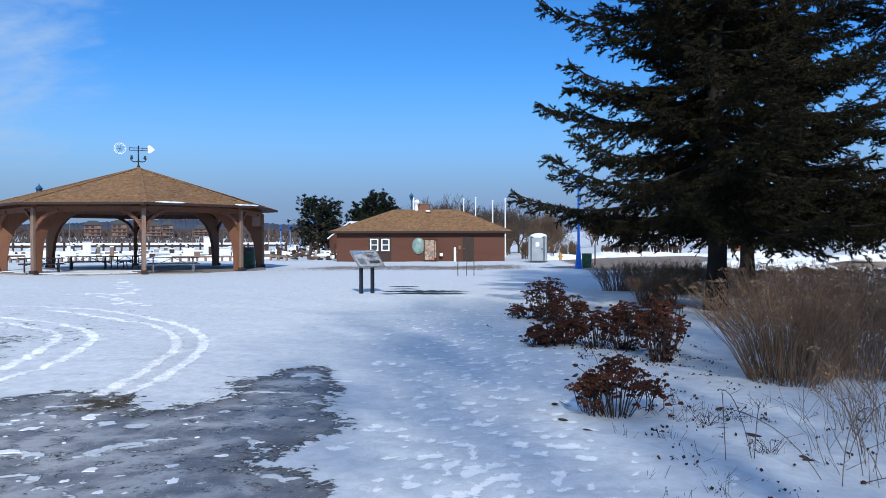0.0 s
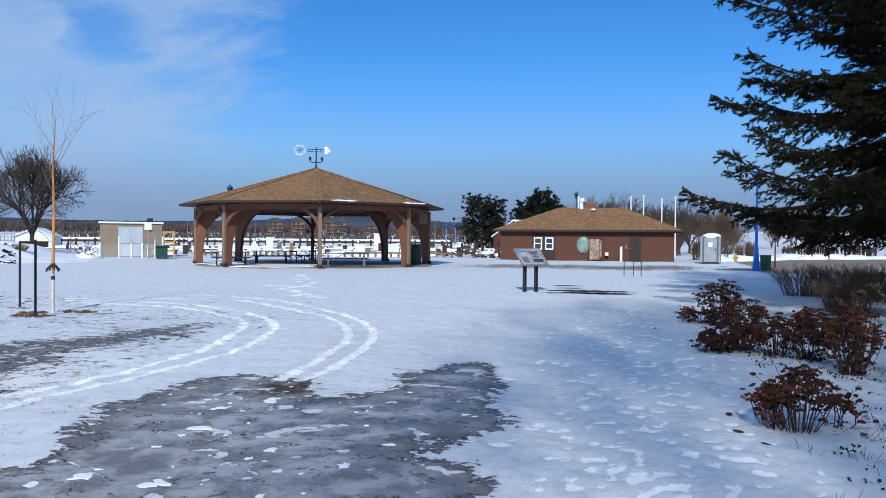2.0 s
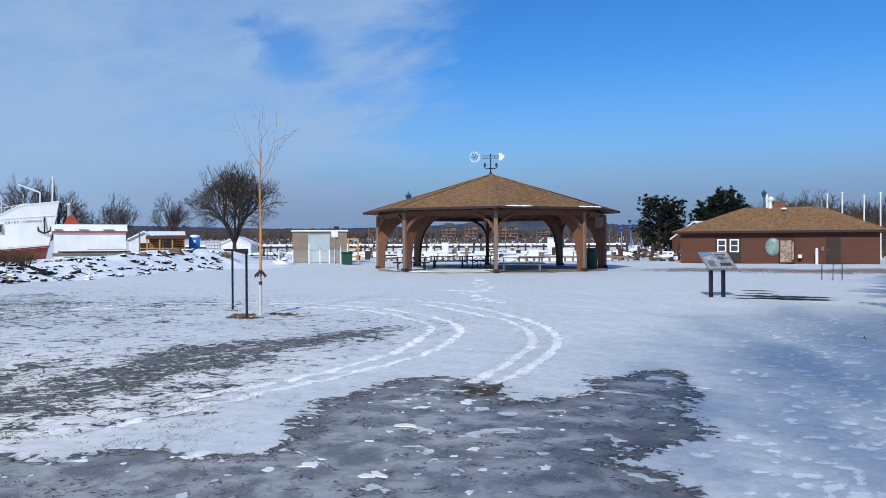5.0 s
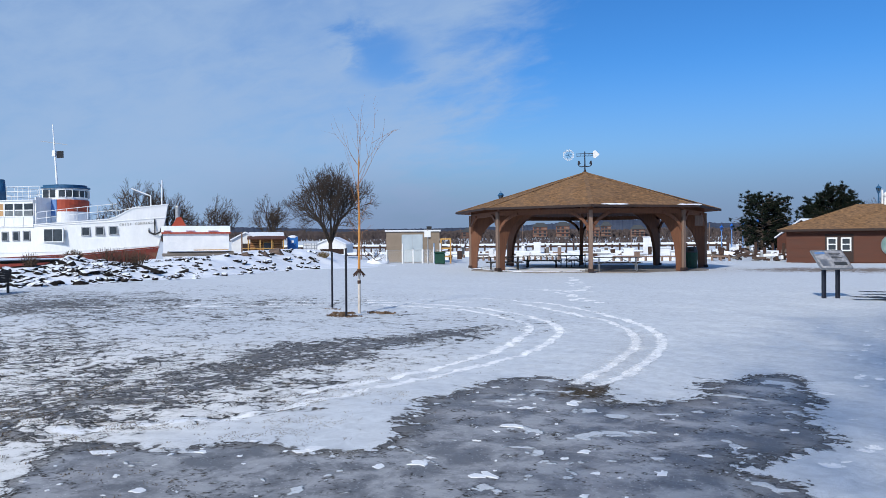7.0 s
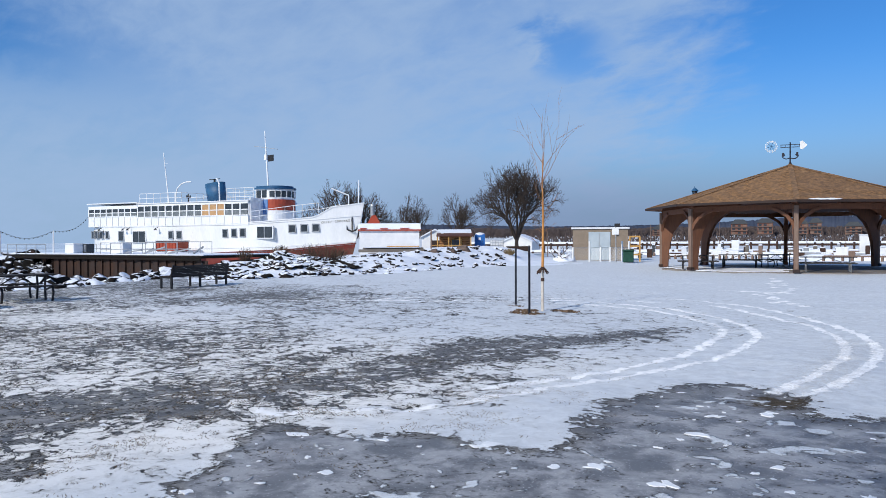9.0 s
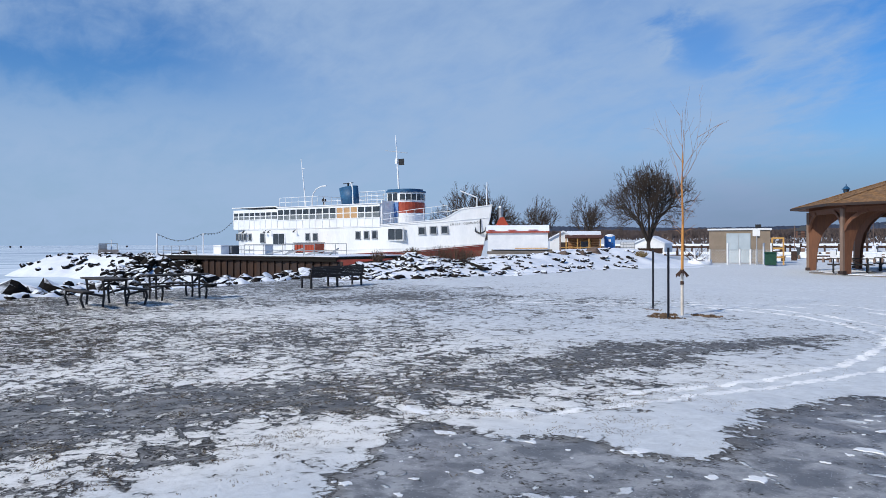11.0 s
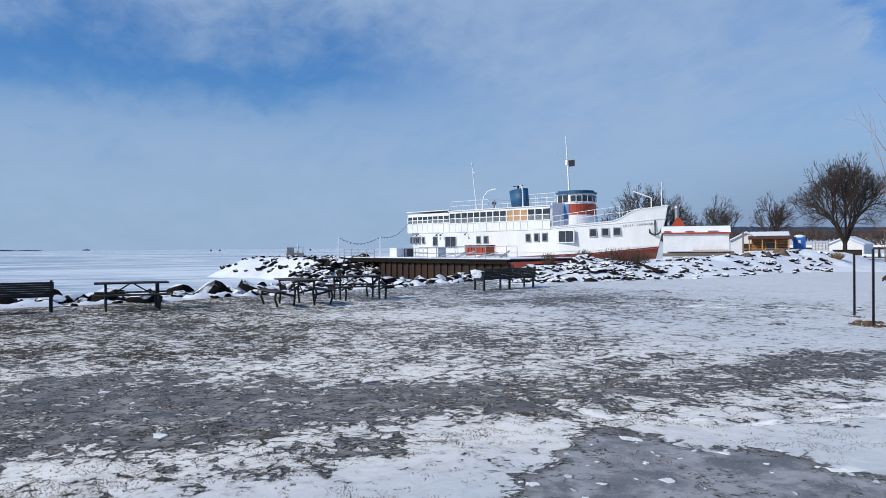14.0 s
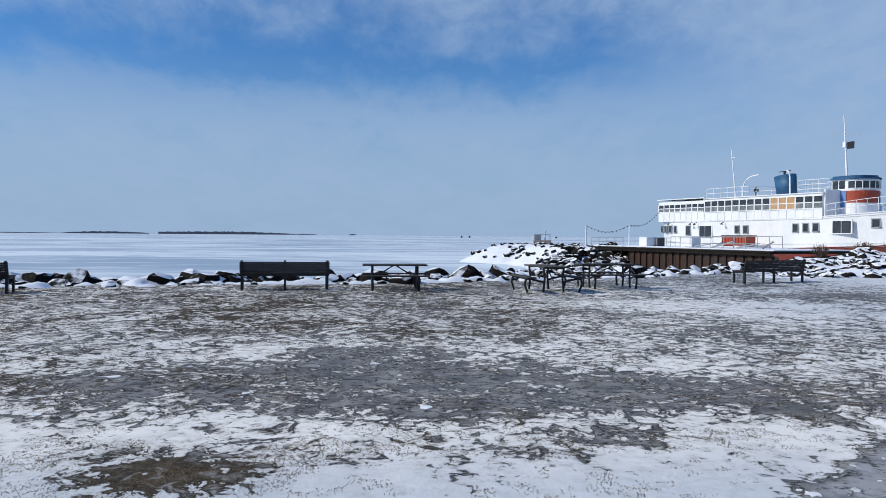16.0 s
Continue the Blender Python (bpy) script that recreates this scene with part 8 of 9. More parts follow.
def yard_fence():
    f = thing("chain_link_fence", (0, 0, 0), 0, "low fence of white posts and grey wire mesh", "fence")
    pts = [at(b, d) for b, d in ((37.9, 60), (36.9, 60), (35.7, 60), (34.9, 60.2), (34.2, 60.3), (33.8, 60.4), (33.35, 60.5), (32.86, 60.6))]
    for i, p in enumerate(pts):
        h = 1.62 if i in (2, 6, 7) else 1.15
        part("fence_post", tube(B(), (p.x, p.y, -0.1), (p.x, p.y, h), 0.07, 0.07, 8), "white", f)
    for a, b in zip(pts, pts[1:]):
        bm = B()
        n = 7
        for z in (0.15, 1.1):
            tube(bm, a + Vector((0, 0, z)), b + Vector((0, 0, z)), 0.02, seg=5)
        for i in range(n):
            q0, q1 = a.lerp(b, i / n), a.lerp(b, (i + 1) / n)
            for z in (0.15, 0.38, 0.62, 0.86):
                tube(bm, q0 + Vector((0, 0, z)), q1 + Vector((0, 0, z + 0.24)), 0.008, seg=3)
                tube(bm, q0 + Vector((0, 0, z + 0.24)), q1 + Vector((0, 0, z)), 0.008, seg=3)
        part("wire_mesh", bm, "steel", f)
    s = thing("white_sign", at(33.8, 59.5), 33.8, "small white sign on a post by the fence", "sign")
    part("post", tube(B(), (0, 0, -0.1), (0, 0, 2.7), 0.04, seg=8), "steel", s)
    part("board", box(B(), -0.28, -0.06, 2.1, 0.22, -0.04, 2.62, 0.01), "white", s)
    part("lamp_top", box(B(), -0.1, -0.05, 2.7, 0.3, 0.05, 2.95), "black", s)
    b = thing("waste_bin", at(32.93, 58.5), 33, "dark green waste bin beside the yard fence", "bin")
    part("body", box(B(), -0.38, -0.35, 0.05, 0.4, 0.35, 0.85, 0.04), "plastic_green", b)
    part("lid", box(B(), -0.42, -0.4, 0.85, 0.44, 0.4, 0.98, 0.03), "plastic_green", b)
    for x in (-0.3, 0.3):
        part("wheel", tube(B(), (x - 0.04, 0.3, 0.1), (x + 0.04, 0.3, 0.1), 0.1, 0.1, 12), "black", b)
    y = thing("yellow_crate", at(32.45, 61), 32, "yellow timber crate frame by the yard fence", "crate")
    for x in (-0.38, 0.38):
        for yy in (-0.3, 0.3):
            part("upright", box(B(), x - 0.06, yy - 0.06, -0.05, x + 0.06, yy + 0.06, 1.95), "yellow_wood", y)
    for z in (0.5, 1.15, 1.9):
        part("crosspiece", box(B(), -0.42, -0.38, z, 0.42, -0.36, z + 0.12), "yellow_wood", y)
        part("crosspiece", box(B(), -0.42, 0.36, z, 0.42, 0.38, z + 0.12), "yellow_wood", y)
    h = thing("snowy_junk_heap", at(37.55, 60.5), 0, "tangle of branches and pipes half buried in snow", "heap")
    rr = random.Random(5)
    bm = B()
    bmesh.ops.create_icosphere(bm, subdivisions=3, radius=1.0)
    for v in bm.verts:
        v.co = Vector((v.co.x * 0.95, v.co.y * 0.8, max(v.co.z, 0) * 1.05 * (0.7 + 0.7 * noise.noise(v.co * 2.3))))
    part("snow_heap", bm, "snow", h, smooth=True)
    for k in range(14):
        a = rr.uniform(0, 6.28)
        part("branch", tube(B(), (rr.uniform(-0.5, 0.5), -0.5, rr.uniform(0.1, 0.4)), (1.1 * math.cos(a), -0.75 + 0.2 * math.sin(a), rr.uniform(0.2, 1.35)), 0.03, 0.015, 5), "dark_stem", h)


yard_fence()


# ---- marina and far shore ----
def pier(b0, b1, dist, z, label, cap=0.35, n=40, seed=1):
    p, q = at(b0, dist, 0), at(b1, dist, 0)
    d = (q - p)
    t = thing("marina_pier", (p.x, p.y, 0), math.degrees(math.atan2(d.y, d.x)), label, "pier", "marina piers")
    L = d.length
    part("deck", box(B(), 0, 0, z - 0.3, L, 2.0, z), "dark_stem", t)
    part("snow_cap", box(B(), 0, -0.05, z, L, 2.0, z + cap, 0.06), "snow", t)
    r = random.Random(seed)
    for i in range(n):
        x = (i + r.random() * 0.6) * L / n
        part("piling", tube(B(), (x, -0.15, -1.0), (x, -0.15, z + r.uniform(-0.1, 0.5)), 0.16, 0.15, 6), "dark_stem", t)
    return t


pier(46, 12, 128, 1.15, "long dark marina pier with a cap of snow", 0.35, 70, 1)
pier(44, 16, 105, 0.1, "low floating pier under thick snow", 0.4, 40, 2)
pier(32, 6, 92, -0.1, "low floating pier under thick snow near the shore", 0.3, 30, 3)


def marina_clutter():
    r = random.Random(77)
    # white service pedestals, boxes and boat cradles along the slips
    for k in range(80):
        b = r.uniform(9.5, 34)
        d = r.uniform(72, 120)
        h, w = r.choice(((0.9, 0.5), (0.7, 0.9), (1.2, 0.35), (0.5, 1.4))), 0
        t = thing("dock_box", at(b, d, -0.05), b, "white dock box dusted with snow", "box", "dock boxes")
        part("body", box(B(), -h[1] / 2, -0.3, 0, h[1] / 2, 0.3, h[0], 0.04), r.choice(("steel", "post_grey", "timber", "grey_lid", "dark_stem", "white")), t)
        part("snow_lid", box(B(), -h[1] / 2, -0.3, h[0], h[1] / 2, 0.3, h[0] + 0.12, 0.04), "snow", t)
    for b, d, w, z1 in ((17.51, 78, 0.9, 2.05), (25.46, 100, 0.9, 1.6), (16.5, 70, 1.3, 1.03), (18.87, 76, 1.0, 0.95)):
        t = thing("white_cabinet", at(b, d), b, "white service cabinet by the slips", "cabinet", "white service cabinets")
        part("body", box(B(), -w / 2, -0.3, 0, w / 2, 0.3, z1, 0.03), "white", t)
        part("door", box(B(), -w / 2 + 0.08, -0.33, 0.15, w / 2 - 0.08, -0.302, z1 - 0.15), "white", t)
        part("cap", box(B(), -w / 2 - 0.05, -0.35, z1, w / 2 + 0.05, 0.35, z1 + 0.08), "snow", t)
    # low snow heaps and rails
    for k in range(22):
        b, d = r.uniform(7, 34), r.uniform(62, 110)
        bm = B()
        bmesh.ops.create_icosphere(bm, subdivisions=2, radius=1.0, matrix=Matrix.Diagonal((r.uniform(1.0, 3.0), r.uniform(0.6, 1.2), r.uniform(0.3, 0.75), 1)))
        solo("snow_mound", bm, "snow", "low heap of ploughed snow by the marina", "snow heap", group="snow heaps", place=Matrix.Translation(at(b, d, -0.1)) @ Matrix.Rotation(radians(b), 4, "Z"), smooth=True)
    for k, (b0, b1, d) in enumerate(((31, 13, 84), (20, 12, 66), (30, 24, 70))):
        t = thing("low_rail", (0, 0, 0), 0, "low pale timber rail along the slips", "rail", "low rails")
        p, q = at(b0, d), at(b1, d)
        n = 14
        for i in range(n + 1):
            s = p.lerp(q, i / n)
            part("rail_post", box(B(), s.x - 0.08, s.y - 0.08, -0.1, s.x + 0.08, s.y + 0.08, 0.4), "post_grey", t)
        part("rail_beam", beam(B(), p + Vector((0, 0, 0.38)), q + Vector((0, 0, 0.38)), 0.1, 0.14), "white" if k != 1 else "post_grey", t)
    # stone and timber clutter left of the brown building
    heap = thing("marina_gangways", (0, 0, 0), 0, "stacked gangways and pilings under snow", "gangways")
    for k in range(120):
        b, d = r.uniform(8.3, 13.9), r.uniform(66, 100)
        p = at(b, d, r.uniform(-0.1, 0.6))
        m = Matrix.Translation(p) @ Euler((r.uniform(-0.3, 0.3), r.uniform(-0.3, 0.3), r.uniform(0, 3))).to_matrix().to_4x4()
        part("baulk" if k % 3 else "snow_block", box(B(), -r.uniform(0.2, 0.7), -0.1, 0, r.uniform(0.2, 0.7), 0.1, r.uniform(0.1, 0.35), 0.02, m), r.choice(("dark_stem", "timber", "dark_stem", "bare_rock")) if k % 3 else "snow", heap)
    for k in range(16):
        b, d = r.uniform(8.3, 14.0), r.uniform(70, 95)
        p = at(b, d)
        part("piling", tube(B(), (p.x, p.y, -0.5), (p.x, p.y, r.uniform(0.8, 1.6)), 0.14, 0.13, 7), "dark_stem", heap)
    # leaning white mast and thin masts
    for b, d, h in ((18.57, 110, 3.4), (13.35, 80, 3.4), (26.5, 120, 4.5), (31.2, 115, 4.0), (20.9, 120, 4.2), (38.7, 75, 2.6)):
        t = thing("mast_pole", at(b, d), 0, "slender grey pole standing in the marina", "pole", "marina poles")
        part("pole", tube(B(), (0, 0, -0.1), (0.15 if b == 13.35 else 0, 0, h), 0.05, 0.03, 6), "post_grey", t)


marina_clutter()


def condo(b, w_deg, dist, z0, z1, label, seed):
    """A far block of flats: walls, storeys, windows, roof."""
    w = dist * math.radians(w_deg)
    h = z1 - z0
    c = thing("apartment_building", at(b, dist, z0), b, label, "building", "far apartment buildings")
    part("wall", box(B(), -w / 2, 0, 0, w / 2, 10, h), "brick_red", c)
    part("roof", extruded(B(), [(-w / 2 - 0.8, h), (w / 2 + 0.8, h), (w / 2 * 0.5, h + 2.6), (-w / 2 * 0.5, h + 2.6)], 11, "y", -0.6), "grey_lid", c)
    n = max(3, int(w / 3.2))
    for s in range(3):
        for i in range(n):
            x = -w / 2 + (i + 0.5) * w / n
            win = part("window", box(B(), x - 0.8, -0.06, s * h / 3 + h / 12, x + 0.8, 0.02, s * h / 3 + h / 3.8), "dark_glass" if (i + s) % 4 else "post_grey", c)
        part("balcony", box(B(), -w / 2, -0.9, s * h / 3, w / 2, -0.02, s * h / 3 + 0.22), "timber", c)


for b, wd, z0, z1, sd in ((25.08, 1.06, 6.4, 13.6, 0), (23.4, 0.98, 6.4, 14.2, 1), (21.2, 1.0, 6.4, 13.2, 2), (20.25, 0.7, 6.4, 13.8, 3), (27.6, 0.9, 6.0, 11.5, 4), (30.3, 1.3, 5.6, 10.0, 5), (18.0, 1.0, 6.0, 11.0, 6)):
    condo(b, wd, 470, z0 * 0.8, z1 * 0.8 + 0.3, "far brick apartment block above the harbour", sd)


def far_trees(name, b0, b1, d0, d1, count, h0, h1, seed, mat, label, base, blobs=7, thick=0.0016):
    """A distant belt of leafless wood: many ragged twiggy heads in one mesh."""
    rs = np.random.RandomState(seed)
    P, Q, A, C = [], [], [], []
    for k in range(count):
        b, d = rs.uniform(b0, b1), rs.uniform(d0, d1)
        h = rs.uniform(h0, h1)
        o = np.array(at(b, d, base(b, d)))
        m = blobs
        for i in range(m):
            a = rs.rand() * 6.283
            z = h * rs.uniform(0.15, 0.6)
            s = o + np.array([0, 0, z])
            e = o + np.array([math.cos(a) * h * 0.32 * rs.rand(), math.sin(a) * h * 0.32 * rs.rand(), min(h, z + h * rs.uniform(0.2, 0.55))])
            P.append(s), Q.append(e), A.append(thick * d * rs.uniform(0.5, 1.2)), C.append(thick * 0.3 * d)
        P.append(o - np.array([0, 0, 0.5])), Q.append(o + np.array([0, 0, h * 0.8])), A.append(0.0006 * d), C.append(0.0003 * d)
    me = bars_mesh(name, P, Q, A, C, mat, 4)
    return tagged(new(name, me), label, "trees", kind="stuff")


far_base = lambda b, d: max(0.0, min(400.0, d - 330.0)) * 0.022 - 0.4
far_trees("far_woods", -4, 60, 485, 640, 4200, 4.0, 6.6, 5, "far_wood", "far belt of bare brown wood across the harbour", far_base, 14, 0.0007)
far_trees("shore_woods", 8, 40, 330, 465, 1700, 1.2, 2.8, 6, "far_wood", "bare shrubs along the far harbour shore", far_base, 12, 0.0006)
ridge("wooded_rise", -4, 60, 640, 150, lambda b: 9.6 + 0.9 * math.sin(b * 0.9), 97, "far_wood", "brown wooded rise across the harbour", 3.5, 0.05, 0.3)
BRUSH = [bare_tree_mesh(81 + i, 5.0, 1.0, "brush", 6, 0.09, 0.12, 0.010, (4, 6), 4.4) for i in range(2)]
for k in range(26):
    r3 = random.Random(900 + k)
    t = thing("leafless_thicket", at(r3.uniform(-8.2, 0.5), r3.uniform(74, 112)), r3.uniform(0, 360), "bare tan tree in the thicket behind the park building", "tree", "thicket trees")
    h = r3.uniform(0.62, 1.15)
    t.scale = (h, h, h)
    part("trunk", BRUSH[k % 2][0], "brush", t)
    part("crown", BRUSH[k % 2][1], "brush", t)
far_trees("parking_brush", -9.5, -5.5, 66, 74, 60, 0.8, 2.0, 10, "brush", "low tan brush behind the toilet", lambda b, d: 0.0, 22, 0.0004)
far_trees("hill_hedge", -17, -11.4, 75, 80, 150, 0.4, 1.0, 14, "dark_stem", "low dark hedge across the road", lambda b, d: 0.45, 8, 0.0006)
for k, (b, d, h) in enumerate(((1.3, 95, 6.9), (-0.9, 90, 7.3), (0.2, 98, 6.6), (-2.6, 96, 6.2), (-4.6, 92, 5.6), (3.3, 100, 6.0), (-13.5, 120, 6.0), (-17, 110, 6.0), (-22.5, 100, 7.0), (-26, 95, 6.5), (-29, 90, 7.0), (-7.4, 105, 4.5))):
    bare_tree("bare_tree", at(b, d, 0.6 if b < -10 else 0), h, k % 3, k * 50, "leafless tree behind the park building", 1.1, "bare trees behind the park")
for b, tp in ((-1.18, 0.0547), (-2.07, 0.0562), (-3.35, 0.0521), (-4.29, 0.0544)):
    t = thing("flagpole", at(b, 75), 0, "bare white flagpole behind the park building", "flagpole", "flagpoles")
    part("pole", tube(B(), (0, 0, 0), (0, 0, 1.6 + tp * 75), 0.075, 0.06, 8), "white", t)
    bm = B()
    bmesh.ops.create_icosphere(bm, subdivisions=2, radius=0.1, matrix=Matrix.Translation((0, 0, 1.6 + tp * 75 + 0.05)))
    part("finial", bm, "white", t)


def pine_mesh(seed, h, w):
    """A broad pine: a trunk with rising limbs, each ending in tufts of needles."""
    rs = np.random.RandomState(seed)
    P, Q, A, C, tips = [np.array([0, 0, -0.2])], [np.array([0, 0, h * 0.95])], [0.2], [0.04], []
    for k in range(95):
        z = h * rs.uniform(0.12, 0.95)
        a = rs.rand() * 6.283
        ln = w * 0.5 * math.sqrt(max(0.05, 1 - (abs(z / h - 0.45) / 0.62) ** 2)) * rs.uniform(0.55, 1.1)
        e = np.array([math.cos(a) * ln, math.sin(a) * ln, z + ln * rs.uniform(0.15, 0.55)])
        P.append(np.array([0, 0, z])), Q.append(e), A.append(0.06), C.append(0.02)
        for i in range(7):
            f = rs.uniform(0.35, 1.05)
            tips.append(np.array([0, 0, z]) * (1 - f) + e * f + rs.normal(0, 0.22, 3))
    limbs = bars_mesh("limb_frame", P, Q, A, C, "bark", 5)
    tips = np.array(tips)
    n = 42
    c = np.repeat(tips, n, 0)
    d = rs.normal(0, 1, c.shape)
    d[:, 2] = d[:, 2] * 0.7 + 0.45
    d /= np.linalg.norm(d, axis=1, keepdims=True)
    s = rs.uniform(0.16, 0.38, (len(c), 1))
    side = np.cross(d, rs.normal(0, 1, c.shape))
    side /= np.linalg.norm(side, axis=1, keepdims=True)
    V = np.stack([c - side * 0.035, c + side * 0.035, c + d * s], 1).reshape(-1, 3)
    return limbs, from_arrays("needles", V, np.arange(len(V)).reshape(-1, 3), "pine_needle")


for i, (b, d, h, w) in enumerate(((9.75, 88, 6.6, 6.0), (9.0, 92, 5.6, 4.0), (5.4, 86, 6.9, 4.6), (6.4, 88, 5.6, 3.6), (4.6, 86, 6.0, 3.0))):
    t = thing("pine_tree", at(b, d), i * 70, "broad dark green pine behind the park building", "tree", "pines")
    a, c = pine_mesh(300 + i, h, w)
    part("trunk", a, "bark", t)
    part("crown", c, "pine_needle", t)
g = gable_shed("snowy_roof_house", at(7.3, 76), -25, 5.0, 7.0, 1.9, 1.6, "siding", "snow", "house with a snow-dusted roof behind the park building", False)

# east: hydrant, thin posts, parked things across the road
t = thing("yellow_hydrant", at(-8.38, 60), 0, "yellow fire hydrant in the snow", "hydrant")
bm = tube(B(), (0, 0, -0.05), (0, 0, 0.55), 0.12, 0.11, 10)
tube(bm, (-0.2, 0, 0.4), (0.2, 0, 0.4), 0.06, seg=8)
tube(bm, (0, 0, 0.55), (0, 0, 0.72), 0.12, 0.04, 10)
part("body", bm, "yellow_wood", t)
for b, d, h in ((-10.9, 51, 1.4), (-13.0, 75, 2.0), (-14.4, 76, 2.0), (-15.2, 74, 2.0), (-24.3, 60, 2.2), (-27.5, 62, 2.2)):
    p = at(b, d)
    t = thing("thin_post", (p.x, p.y, height_at(p.x, p.y)), 0, "thin dark post beside the road", "post", "roadside posts")
    part("post", tube(B(), (0, 0, -0.1), (0, 0, h), 0.05, 0.04, 6), "dark_stem", t)
p = at(-20.9, 62)
t = thing("orange_bin", (p.x, p.y, height_at(p.x, p.y)), 20, "orange grit bin across the road", "bin")
part("body", box(B(), -0.55, -0.4, 0, 0.55, 0.4, 0.8, 0.05), "cabin", t)
part("lid", box(B(), -0.6, -0.45, 0.8, 0.6, 0.45, 0.92, 0.04), "red", t)
scatter = thing("roadside_stones", (0, 0, 0), 0, "row of low grey stones along the road edge", "rocks", kind="structure")
spots = []
for k in range(40):
    b, d = rs.uniform(-30, -16), rs.uniform(38, 46)
    p = at(b, d)
    spots.append((p.x, p.y, height_at(p.x, p.y) + 0.05, rs.uniform(0.3, 0.8)))
scatter_rocks(scatter, spots, rs)

# islands low on the lake's horizon, distance haze painted into their colour
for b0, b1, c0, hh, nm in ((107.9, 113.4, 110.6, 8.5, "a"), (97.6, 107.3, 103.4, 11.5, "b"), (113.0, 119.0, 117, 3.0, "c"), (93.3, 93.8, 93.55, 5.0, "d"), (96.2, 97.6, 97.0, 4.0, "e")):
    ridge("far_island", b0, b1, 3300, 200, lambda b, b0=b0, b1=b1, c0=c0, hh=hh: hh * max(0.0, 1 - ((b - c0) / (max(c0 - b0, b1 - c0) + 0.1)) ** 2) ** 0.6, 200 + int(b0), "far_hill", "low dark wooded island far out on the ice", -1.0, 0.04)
for b in (84.8, 78.34, 85.4):
    t = thing("ice_hut", at(b, 900, -1), 0, "tiny fishing hut far out on the ice", "hut", "ice fishing huts")
    part("wall", box(B(), -0.9, -0.9, 0, 0.9, 0.9, 1.5, 0.1), "dark_brown", t)
    part("roof", extruded(B(), [(-1.1, 1.5), (1.1, 1.5), (0, 1.95)], 2.2, "y", -1.1), "grey_lid", t)

for k in range(30):
    r3 = random.Random(1300 + k)
    b, d = r3.uniform(-32, -9.5), r3.uniform(88, 150)
    p = at(b, d)
    h = r3.uniform(0.7, 1.5)
    t = thing("leafless_thicket", (p.x, p.y, height_at(p.x, p.y) - 0.1), r3.uniform(0, 360), "bare tan tree beyond the road", "tree", "trees beyond the road")
    t.scale = (h, h, h)
    part("trunk", BRUSH[k % 2][0], "brush", t)
    part("crown", BRUSH[k % 2][1], "brush", t)
# ploughed snow ridges along the road
for k in range(16):
    r3 = random.Random(1500 + k)
    p = at(*[(-9.0, 62), (-10.5, 63), (-12.0, 74), (-13.5, 76), (-15.5, 75), (-17.5, 72), (-19.0, 66), (-22.0, 60), (-24.0, 57), (-26.0, 55), (-28.0, 52), (-30.0, 50), (-8.0, 68), (-21.0, 48), (-24.5, 45), (-14.2, 60)][k])
    bm = B()
    bmesh.ops.create_icosphere(bm, subdivisions=3, radius=1.0)
    for v in bm.verts:
        v.co *= 1 + 0.3 * noise.noise(v.co * 2.2 + Vector((k, 0, 0)))
        v.co = Vector((v.co.x * r3.uniform(2.4, 2.6), v.co.y * 0.9, v.co.z * 0.55))
    solo("snow_ridge", bm, "snow", "ridge of ploughed snow beside the road", "snow heap", group="snow ridges", place=Matrix.Translation((p.x, p.y, height_at(p.x, p.y) - 0.05)) @ Matrix.Rotation(r3.uniform(-0.3, 0.3), 4, "Z"), smooth=True)


# ---- the shrub bed ----
def ground_at(x, y):
    """Height of the ground sheet at a point."""
    i, j = np.clip(np.searchsorted(gx, x) - 1, 0, len(gx) - 2), np.clip(np.searchsorted(gy, y) - 1, 0, len(gy) - 2)
    u, v = (x - gx[i]) / (gx[i + 1] - gx[i]), (y - gy[j]) / (gy[j + 1] - gy[j])
    return (Z[j, i] * (1 - u) + Z[j, i + 1] * u) * (1 - v) + (Z[j + 1, i] * (1 - u) + Z[j + 1, i + 1] * u) * v


def cluster_mesh(name, centres, radii, count, size, seed, mat, flat=0.35):
    """Dried flower heads: flat domes of many small ragged flakes."""
    rs = np.random.RandomState(seed)
    c, r = np.repeat(np.asarray(centres), count, 0), np.repeat(np.asarray(radii), count)[:, None]
    a, k = rs.rand(len(c)) * 6.283, np.sqrt(rs.rand(len(c)))
    o = np.stack([np.cos(a) * k, np.sin(a) * k, (1 - k**2) * flat + rs.normal(0, 0.08, len(c))], -1) * r
    p = c + o
    d1 = rs.normal(0, 1, p.shape)
    d1 /= np.linalg.norm(d1, axis=1, keepdims=True)
    d2 = np.cross(d1, rs.normal(0, 1, p.shape))
    d2 /= np.linalg.norm(d2, axis=1, keepdims=True)
    s = size * rs.uniform(0.6, 1.4, (len(p), 1))
    V = np.stack([p - d1 * s, p + d2 * s, p + d1 * s, p - d2 * s], 1).reshape(-1, 3)
    return from_arrays(name, V, np.arange(len(V)).reshape(-1, 4), mat)


